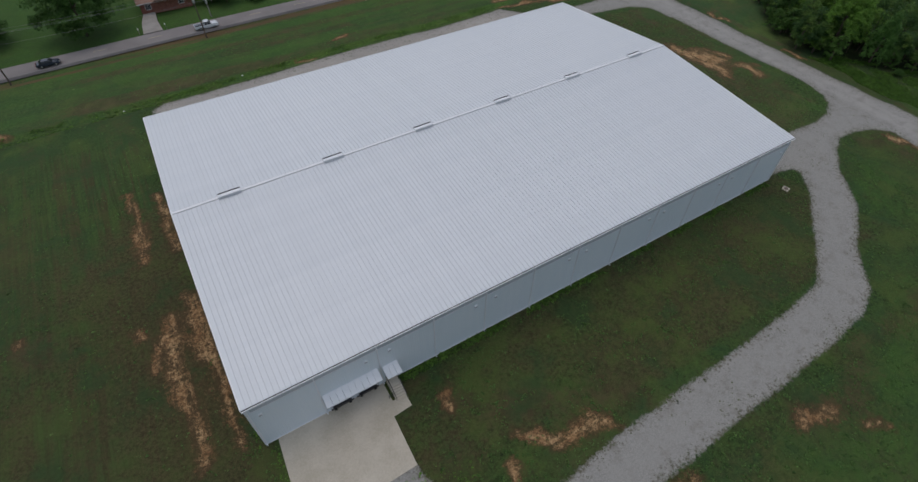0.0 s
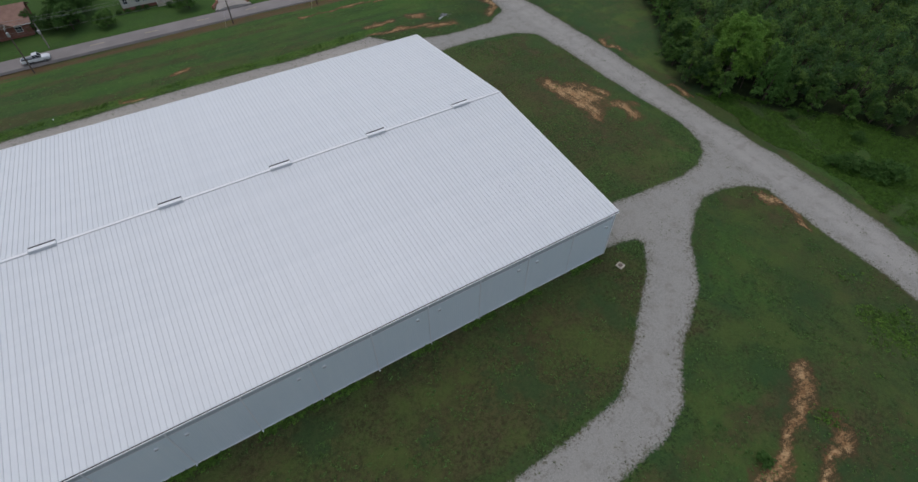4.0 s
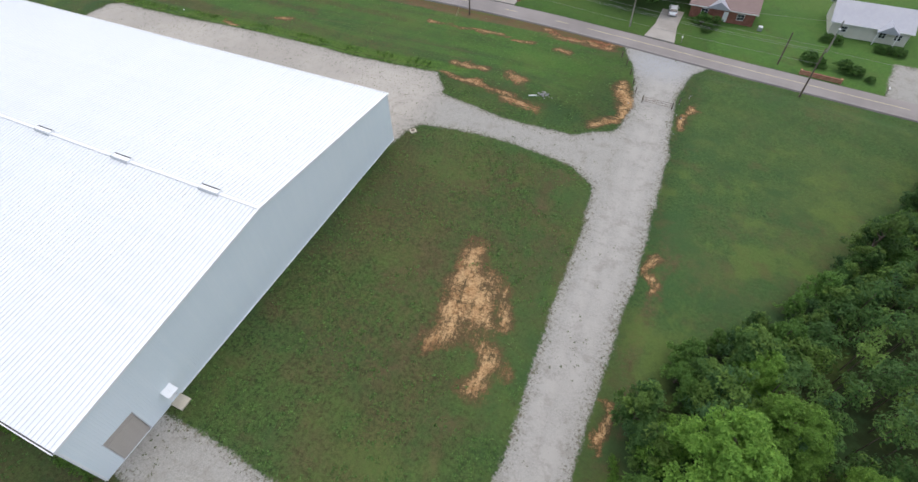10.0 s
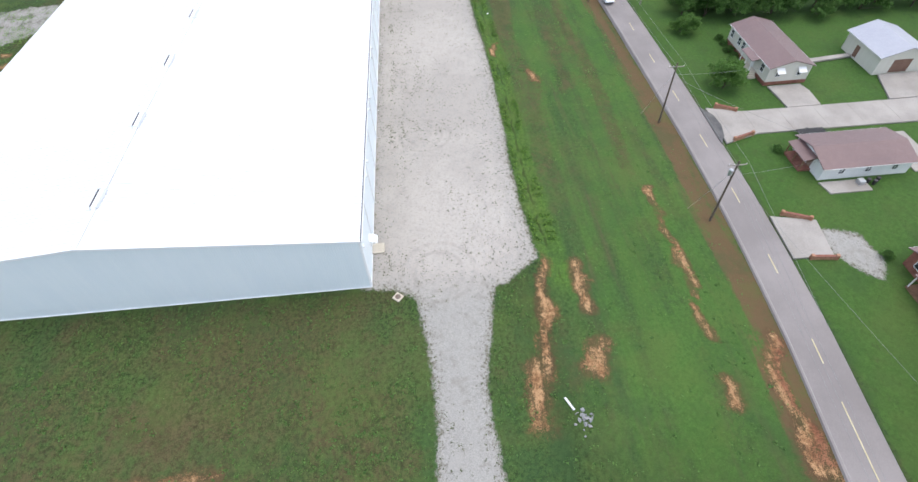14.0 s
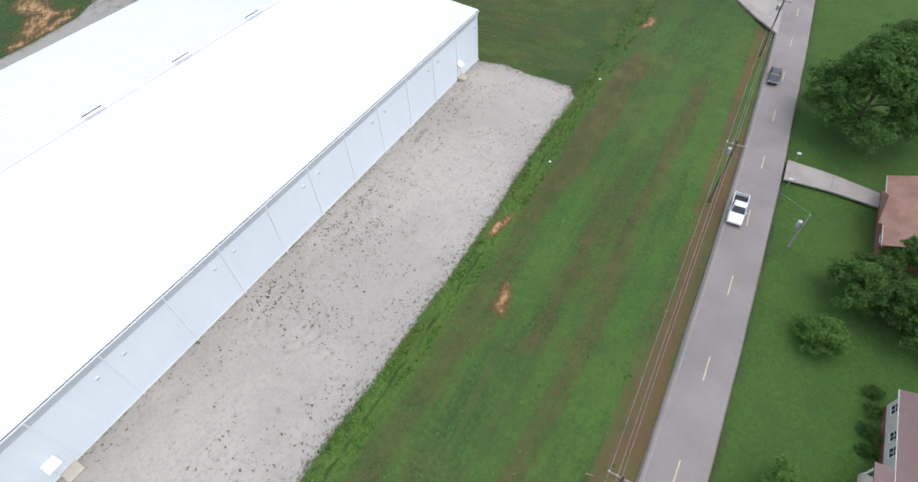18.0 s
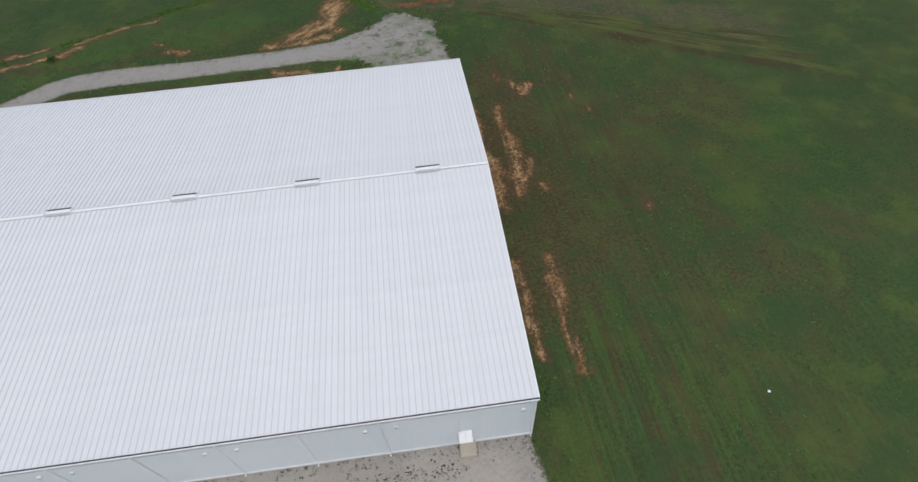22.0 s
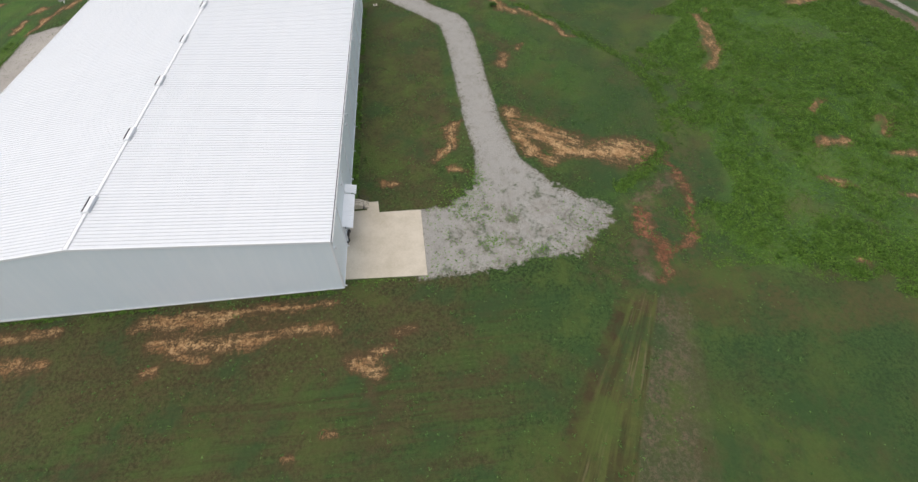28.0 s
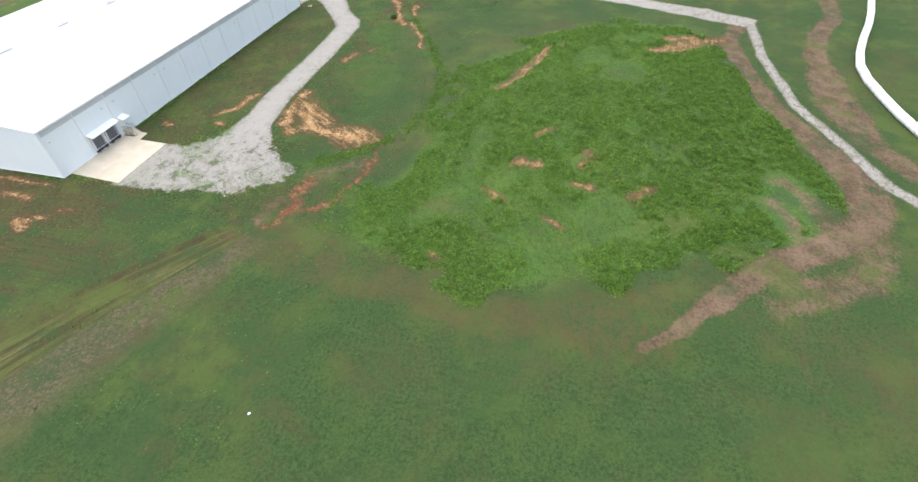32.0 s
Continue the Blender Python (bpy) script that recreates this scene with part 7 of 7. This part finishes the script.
def house(label, x0, y0, x1, y1, eave, rise, ridge_x, walls, roof, over=0.45, base=-0.2, hip=0.0, skirt=None):
    """A gabled house; ridge_x: whether its ridge runs along x."""
    h = thing("house", label, "house", ((x0 + x1) / 2, (y0 + y1) / 2, base))
    a, b = (x1 - x0) / 2, (y1 - y0) / 2
    t = 0.2
    Geo().box(-a, -b, -0.3, a, -b + t, eave).put("wall", walls, h)
    Geo().box(-a, b - t, -0.3, a, b, eave).put("wall", walls, h)
    Geo().box(-a, -b + t, -0.3, -a + t, b - t, eave).put("wall", walls, h)
    Geo().box(a - t, -b + t, -0.3, a, b - t, eave).put("wall", walls, h)
    if skirt:
        Geo().box(-a - 0.03, -b - 0.03, -0.3, a + 0.03, b + 0.03, 0.55).put("skirting", skirt, h)
    half, run = (b, a) if ridge_x else (a, b)
    for s in (-1, 1):
        if ridge_x:
            Geo().prism([(-b + t, eave), (b - t, eave), (0, eave + rise * (1 - t / b))], 0, min(s * a, s * (a - t)), max(s * a, s * (a - t))).put("gable", walls, h)
        else:
            Geo().prism([(-a + t, eave), (a - t, eave), (0, eave + rise * (1 - t / a))], 1, min(s * b, s * (b - t)), max(s * b, s * (b - t))).put("gable", walls, h)
    k = rise / half
    for s in (-1, 1):
        q = [(s * (half + over), eave - over * k + 0.03), (s * (half + over), eave - over * k + 0.15), (0, eave + rise + 0.15), (0, eave + rise + 0.03)]
        Geo().prism(q, 0 if ridge_x else 1, -run - over, run + over).put("roof", roof, h)
        e0, e1 = sorted((s * (half + over), s * (half + over + 0.03)))
        if ridge_x:
            Geo().box(-run - over, e0, eave - over * k - 0.02, run + over, e1, eave - over * k + 0.14).put("fascia", WHITE_PAINT, h)
        else:
            Geo().box(e0, -run - over, eave - over * k - 0.02, e1, run + over, eave - over * k + 0.14).put("fascia", WHITE_PAINT, h)
    return h, a, b


def lean_to(parent, x0, x1, y0, y1, z_hi, z_lo, roof, posts, post_mat, floor_mat, z_floor=0.25):
    """A porch with a sloping roof falling towards y0."""
    Geo().loft([[(x0, y0, z_lo), (x1, y0, z_lo), (x1, y1, z_hi), (x0, y1, z_hi)], [(x0, y0, z_lo + 0.1), (x1, y0, z_lo + 0.1), (x1, y1, z_hi + 0.1), (x0, y1, z_hi + 0.1)]]).put("porch_roof", roof, parent)
    Geo().box(x0 + 0.15, y0 + 0.2, -0.3, x1 - 0.15, y1 - 0.005, z_floor).put("porch_floor", floor_mat, parent)
    for k in range(posts):
        x = x0 + 0.3 + (x1 - x0 - 0.6) * k / max(1, posts - 1)
        Geo().box(x - 0.07, y0 + 0.25, z_floor, x + 0.07, y0 + 0.39, z_lo + 0.02).put("porch_post", post_mat, parent)


# cream house with a brick skirting
h, a, b = house("long cream-sided house with a brown roof on brick skirting", 39.8, 129.6, 55.2, 137.1, 3.3, 1.15, True, CREAM_SIDING, BROWN_ROOF, 0.35, -0.2, skirt=BRICK)
for x in (-6.6, -3.6, -1.9, 5.6):
    window(h, x, -b - 0.01, 2.15, 0.95, 1.35, 'y-')
for y in (-1.9, 1.9):
    window(h, a + 0.01, y, 2.2, 0.8, 1.3, 'x+')
for y in (-1.9, 1.9):
    Geo().loft([[(a + 0.02, y - 0.7, 3.1), (a + 0.02, y + 0.7, 3.1), (a + 0.9, y + 0.7, 2.5), (a + 0.9, y - 0.7, 2.5)], [(a + 0.02, y - 0.7, 3.16), (a + 0.02, y + 0.7, 3.16), (a + 0.92, y + 0.7, 2.56), (a + 0.92, y - 0.7, 2.56)]]).put("awning", WHITE_PAINT, h, "white window awning")
lean_to(h, 0.4, 4.6, -b - 1.8, -b, 3.25, 2.9, BROWN_ROOF, 3, WHITE_PAINT, CONCRETE, 0.6)
Geo().box(2.0, -b - 0.05, 0.62, 2.95, -b - 0.005, 2.65).put("front_door", WHITE_PAINT, h)
for k in range(3):
    Geo().box(4.5 + 0.3 * k, -b - 1.6, -0.3, 4.8 + 0.3 * k, -b - 0.4, 0.5 - 0.18 * k).put("step", CONCRETE, h)
ac = tagged(Geo().box(48.2, 137.9, -0.3, 49.4, 138.9, 0.75, 0.05).put("cooling_unit", GALV), "pale cooling unit behind the cream house", "cooling unit")
# white house with a brown roof
h, a, b = house("white house with a brown metal roof and a small porch", 72.4, 126.0, 79.6, 139.4, 2.35, 0.95, False, WHITE_SIDING, BROWN_ROOF_Y, 0.45, -0.15)
for y in (-3.8, 0.2, 4.2):
    window(h, a + 0.01, y, 1.45, 0.8, 0.9, 'x+')
window(h, -2.3, -b - 0.01, 1.4, 1.0, 1.0, 'y-')
Geo().box(0.1, -b - 0.05, 0.27, 1.05, -b - 0.005, 2.2).put("front_door", WOOD, h)
lean_to(h, -3.0, 1.6, -b - 2.0, -b, 2.4, 2.05, BROWN_ROOF, 3, WOOD, BRICK, 0.25)
tagged(Geo().box(80.6, 131.0, -0.2, 81.5, 131.9, 0.65, 0.05).put("cooling_unit", GALV), "grey cooling unit beside the white house", "cooling unit")
for x, y in ((81.0, 132.6), (81.4, 133.3), (80.9, 134.1)):
    bn = thing("bin", "dark plastic bin beside the white house", "bin", (x, y, -0.15), 0, "yard bins")
    Geo().pipe([(0, 0, 0), (0, 0, 0.8)], [0.22, 0.27], 10).put("drum", BLACK_RUBBER, bn)
    Geo().pipe([(0, 0, 0.8), (0, 0, 0.86)], [0.29, 0.25], 10).put("lid", RAIL_STEEL, bn)
# garage behind
h, a, b = house("cream garage with a pale grey metal roof", 45.2, 149.8, 54.7, 158.6, 3.3, 1.5, True, CREAM_SIDING, GREY_ROOF, 0.4, -0.15)
h.name = "garage"
h["category"] = "garage"
g = Geo()
for k in range(5):
    g.box(a + 0.005, -1.7, 0.1 + k * 0.5, a + 0.05, 1.7, 0.585 + k * 0.5, 0.01)
g.put("garage_door", BROWN_DOOR, h, "brown sectional garage door")
Geo().box(-1.6, -b - 0.05, 0.1, -0.6, -b - 0.005, 2.2).put("side_door", BROWN_DOOR, h)
slab("garden_path", [(48.6, 139.2), (49.8, 139.2), (48.6, 149.6), (47.6, 149.6)], -0.3, -0.01, OLD_CONCRETE, "narrow concrete path to the garage", "path")
# red brick house with a porch
h, a, b = house("red brick house with a brown roof and front porch", 95.4, 128.4, 106.4, 139.8, 2.65, 1.95, False, BRICK, BROWN_ROOF_Y, 0.5, -0.15)
window(h, -3.6, -b - 0.01, 1.7, 1.3, 1.3, 'y-')
window(h, 4.3, -b - 0.01, 1.7, 1.2, 1.3, 'y-')
for y in (-2, 2.4):
    window(h, -a - 0.01, y, 1.7, 1.1, 1.2, 'x-')
Geo().box(0.6, -b - 0.05, 0.32, 1.6, -b - 0.005, 2.4).put("front_door", WOOD, h)
lean_to(h, -2.2, 5.8, -b - 2.2, -b, 2.65, 2.3, BROWN_ROOF, 4, WHITE_PAINT, WOOD, 0.3)
Geo().box(-0.25, -b - 0.05, 3.5, 0.25, -b - 0.006, 4.0).put("gable_vent", WHITE_PAINT, h)
Geo().box(3.6, 3.0, 3.0, 4.2, 3.6, 4.6, 0.03).put("chimney", BRICK, h)
# brick house by the driveway, further east
h, a, b = house("dark brick house with a brown roof behind a driveway", 131.0, 124.8, 144.2, 133.2, 2.9, 2.0, True, BRICK, BROWN_ROOF, 0.5, -0.15)
for x in (-3.6, 3.8):
    window(h, x, -b - 0.01, 1.6, 1.3, 1.2, 'y-')
Geo().box(0.3, -b - 0.05, 0.1, 1.25, -b - 0.005, 2.2).put("front_door", WHITE_PAINT, h)
Geo().prism([(-3.4, 2.7), (1.6, 2.7), (-0.9, 4.2)], 1, -b - 0.6, -b + 2.5).put("porch_gable", GREY_ROOF, h, "grey porch gable")
tagged(Geo().box(145.4, 123.4, -0.2, 146.3, 124.3, 0.7, 0.05).put("cooling_unit", GALV), "pale cooling unit beside a brick house", "cooling unit")
# grey-roofed house
h, a, b = house("cream house with a pale grey metal roof and porch gable", 158.8, 127.4, 172.8, 136.6, 3.0, 2.4, True, CREAM_SIDING, GREY_ROOF, 0.5, -0.15)
for x in (-4.6, 2.4, 5.2):
    window(h, x, -b - 0.01, 1.6, 1.1, 1.1, 'y-')
Geo().prism([(1.0, 2.6), (5.0, 2.6), (3.0, 4.1)], 1, -b - 1.4, -b + 2.5).put("porch_gable", GREY_ROOF_Y, h)
for x in (1.2, 4.8):
    Geo().box(x - 0.08, -b - 1.3, -0.2, x + 0.08, -b - 1.14, 2.6).put("porch_post", WHITE_PAINT, h)
h, a, b = house("grey metal workshop beside a parking pad", 182.6, 127.6, 191, 138, 3.4, 1.6, False, GREY_ROOF, GREY_ROOF_Y, 0.3, -0.15)
h.name = "workshop"
h["category"] = "workshop"
Geo().box(-2.0, -b - 0.05, 0.0, 2.0, -b - 0.005, 2.8).put("roller_door", TRIM, h)
# shingled brick house near the oak
h, a, b = house("low brick house with a red-brown shingle roof", 6.4, 127.6, 19.0, 139.6, 2.9, 2.4, True, BRICK, SHINGLE, 0.6, -0.2)
for x in (-4.4, 3.8):
    window(h, x, -b - 0.01, 1.6, 1.3, 1.2, 'y-')
Geo().prism([(-3.2, 2.9), (3.2, 2.9), (0, 4.9)], 1, -b - 1.2, -b + 4).put("front_gable", SHINGLE, h)

# brick headwalls
def headwall(x0, y0, x1, y1, label):
    w = thing("brick_headwall", label, "brick wall", (x0, y0, -0.2), math.degrees(math.atan2(y1 - y0, x1 - x0)), "brick headwalls")
    d = math.hypot(x1 - x0, y1 - y0)
    Geo().box(0, -0.15, -0.3, d, 0.15, 0.62, 0.02).put("wall", BRICK_PALE, w)
    for s in (0.0, d - 0.4):
        Geo().box(s, -0.22, -0.3, s + 0.4, 0.22, 0.85, 0.03).put("pier", BRICK_PALE, w)
    Geo().box(0.4, -0.19, 0.624, d - 0.4, 0.19, 0.70, 0.015).put("coping", BRICK, w)


headwall(60.3, 118.5, 62.2, 121.6, "low orange brick wing wall at the side street")
headwall(68.3, 121.6, 69.5, 117.8, "low orange brick wing wall at the side street")
headwall(85.5, 117.4, 87.1, 121.0, "low orange brick wing wall at a culvert crossing")
headwall(93.4, 117.3, 93.8, 120.8, "low orange brick wing wall at a culvert crossing")
headwall(154.0, 109.4, 161.3, 108.6, "low brick wall at the road edge")
tr = thing("flat_trailer", "low black flat trailer beside the side street", "trailer", (69.4, 130.4, -0.1), 90)
Geo().box(-2.2, -0.8, 0.45, 2.2, 0.8, 0.56, 0.02).put("bed", BLACK_RUBBER, tr)
Geo().pipe([(2.2, 0, 0.5), (3.3, 0, 0.45)], [0.05, 0.05], 6).put("tongue", RAIL_STEEL, tr)
for s in (-0.9, 0.9):
    Geo().tube((-0.2, s - 0.08, 0.3), (-0.2, s + 0.08, 0.3), 0.3, n=14).put("wheel", BLACK_RUBBER, tr)
for x, y in ((10.2, 116.4), (168.6, 107.9), (131.4, 112.6), (3.9, 116.6)):
    mb = thing("mailbox", "pale roadside mailbox on a timber post", "mailbox", (x, y, -0.2), 0, "roadside mailboxes")
    Geo().box(-0.05, -0.05, -0.2, 0.05, 0.05, 1.05).put("post", GREY_POLE, mb)
    Geo().prism([(-0.11, 1.054), (0.11, 1.054), (0.11, 1.22), (0.06, 1.29), (-0.06, 1.29), (-0.11, 1.22)], 1, -0.26, 0.26).put("box", WHITE_PAINT, mb)

# ---- vehicles ----
def glossy(name, col, rough=0.25):
    m, nt, bsdf = nodes_of(name)
    co = nt.nodes.new("ShaderNodeTexCoord").outputs["Object"]
    nt.links.new(mix(nt, ramp(nt, noise_of(nt, co, 3.0), 0.3, 0.8), col, tuple(c * 0.85 for c in col)), bsdf.inputs["Base Color"])
    bsdf.inputs["Roughness"].default_value = rough
    bsdf.inputs["Coat Weight"].default_value = 0.25
    return m


CAR_WHITE, CAR_NAVY, CAR_RED, CAR_BLACK = glossy("white_car_paint", (0.72, 0.74, 0.76)), glossy("dark_blue_car_paint", (0.018, 0.025, 0.04)), glossy("red_car_paint", (0.30, 0.02, 0.03)), glossy("black_car_paint", (0.012, 0.014, 0.022))
LAMP_GLASS = glossy("headlight_lens", (0.6, 0.62, 0.65), 0.1)
TAIL_RED = glossy("tail_light_lens", (0.35, 0.01, 0.01), 0.2)


def vehicle(name, label, category, paint, x, y, turn, pickup=False, z=-0.1):
    """Nose towards +x before turning."""
    c = thing(name, label, category, (x, y, z), turn)
    L, W = (2.85, 0.98) if pickup else (2.4, 0.92)
    def section(xx, zlo, zhi, w):
        return [(xx, -w, zlo), (xx, -w * 1.02, (zlo + zhi) / 2), (xx, -w * 0.93, zhi), (xx, w * 0.93, zhi), (xx, w * 1.02, (zlo + zhi) / 2), (xx, w, zlo)]
    hood = 1.05 if pickup else 0.92
    g = Geo()
    if pickup:
        g.loft([section(-0.55, 0.35, hood, W), section(1.5, 0.33, hood, W), section(2.5, 0.36, hood - 0.06, W * 0.97), section(L, 0.42, hood - 0.28, W * 0.86)])
    else:
        g.loft([section(-L, 0.45, 0.72, W * 0.86), section(-L + 0.25, 0.34, 0.95, W * 0.95), section(-1.2, 0.3, 0.97, W), section(1.0, 0.3, hood, W), section(L - 0.35, 0.34, 0.78, W * 0.95), section(L, 0.42, 0.62, W * 0.82)])
    g.put("body", paint, c, smooth=False)
    if pickup:
        for s in (-1, 1):
            yy = sorted((s * W, s * (W - 0.12)))
            Geo().box(-L, yy[0], 0.45, -0.56, yy[1], hood, 0.02).put("bed_side", paint, c)
        Geo().box(-L + 0.05, -W + 0.13, 0.5, -0.57, W - 0.13, 0.6).put("bed_floor", BLACK_RUBBER, c)
        Geo().box(-L - 0.05, -W + 0.05, 0.5, -L + 0.04, W - 0.05, hood, 0.02).put("tailgate", paint, c)
    r0, r1, top = ((-0.5, 1.25, 1.82) if pickup else (-1.75, 1.05, 1.42))
    f0, f1 = ((-0.3, 0.55) if pickup else (-0.95, 0.25))
    cab = lambda zz, a0, a1, w: [(a0, -w, zz), (a1, -w, zz), (a1, w, zz), (a0, w, zz)]
    Geo().loft([cab(hood - 0.02, r0, r1, W * 0.92), cab(hood + 0.18, r0 + 0.12, r1 - 0.25, W * 0.88), cab(top - 0.07, f0 - 0.1, f1 + 0.1, W * 0.74)]).put("windows", WINDOW_GLASS, c)
    Geo().loft([cab(top - 0.068, f0 - 0.12, f1 + 0.12, W * 0.76), cab(top - 0.02, f0 - 0.08, f1 + 0.08, W * 0.74), cab(top, f0 + 0.05, f1 - 0.08, W * 0.62)]).put("roof", paint, c)
    for s in (-1, 1):
        for q in (((r1 - 0.02, s * W * 0.9, hood), (f1 + 0.1, s * W * 0.75, top - 0.06)), ((r0 + 0.02, s * W * 0.9, hood), (f0 - 0.1, s * W * 0.75, top - 0.06)), (((r0 + r1) / 2, s * W * 0.92, hood), ((f0 + f1) / 2, s * W * 0.76, top - 0.06))):
            Geo().tube(q[0], q[1], 0.045, n=4).put("pillar", paint, c)
        Geo().box(r1 - 0.45, min(s * W, s * (W + 0.18)), hood + 0.02, r1 - 0.3, max(s * W, s * (W + 0.18)), hood + 0.16, 0.03).put("mirror", paint, c)
        yy = sorted((s * (W - 0.34), s * (W - 0.06)))
        Geo().box(L - 0.12, yy[0], 0.62, L - 0.03, yy[1], 0.76, 0.02).put("headlight", LAMP_GLASS, c)
        Geo().box(-L - 0.06, yy[0] + 0.1 * (s > 0), 0.68, -L + 0.02, yy[1], 0.88, 0.02).put("tail_light", TAIL_RED, c)
        for wx in (-L * 0.58, L * 0.60):
            wheel = Geo().pipe([(wx, s * (W - 0.2), 0.34), (wx, s * (W - 0.18), 0.34), (wx, s * (W - 0.02), 0.34), (wx, s * (W + 0.01), 0.34)], [0.30, 0.34, 0.34, 0.30], 16).put("tyre", BLACK_RUBBER, c)
            Geo().tube((wx, s * (W - 0.03), 0.34), (wx, s * (W + 0.025), 0.34), 0.2, 0.17, 12).put("rim", GALV, wheel)
    Geo().box(L - 0.05, -W * 0.8, 0.4, L + 0.05, W * 0.8, 0.52, 0.03).put("bumper", RAIL_STEEL, c)


vehicle("pickup_truck", "white pickup truck on the road with a dark bed", "pickup truck", CAR_WHITE, 19.1, 111.2, 1, True, 0.0)
vehicle("car", "dark blue car on the grey road", "car", CAR_NAVY, -16.2, 110.2, 2, False, 0.0)
vehicle("car", "white car parked on a concrete pad", "car", CAR_WHITE, 178.6, 124.8, 100)
vehicle("pickup_truck", "dark pickup truck parked beside a workshop", "pickup truck", CAR_BLACK, 184.0, 121.0, 170, True, -0.2)
vehicle("car", "silver-white car parked on a driveway", "car", CAR_WHITE, 127.6, 125.0, 95)
vehicle("car", "red car parked beside the side street", "car", CAR_RED, 59.0, 172.3, 100, False, -0.15)

# ---- roof panels ----
PANELS = 150
pitch_len = math.hypot(WIDE / 2 - 0.02, RIDGE - EAVE)
pw = LONG / PANELS
tray = Geo()
tray.prism([(0.0, 0.0), (0.0, 0.06), (0.05, 0.06), (0.06, 0.012), (pw - 0.004, 0.012), (pw - 0.004, 0.0)], 1, 0.0, pitch_len - 0.06)
panel_mesh = tray.mesh("roof_panel", ROOF_PAINT)
panel_mesh.materials.append(SEAM_PAINT)
for f in panel_mesh.polygons:
    if f.center.x < 0.066 and f.center.z > 0.02:
        f.material_index = 1
for n in range(PANELS):
    for side in (0, 1):
        p = new("roof_panel", panel_mesh)
        p.parent = hall
        p.matrix_local = pose(n * pw, 0.0, EAVE, math.degrees(slope)) if side == 0 else pose((n + 1) * pw, WIDE, EAVE, math.degrees(slope), 0, 180)
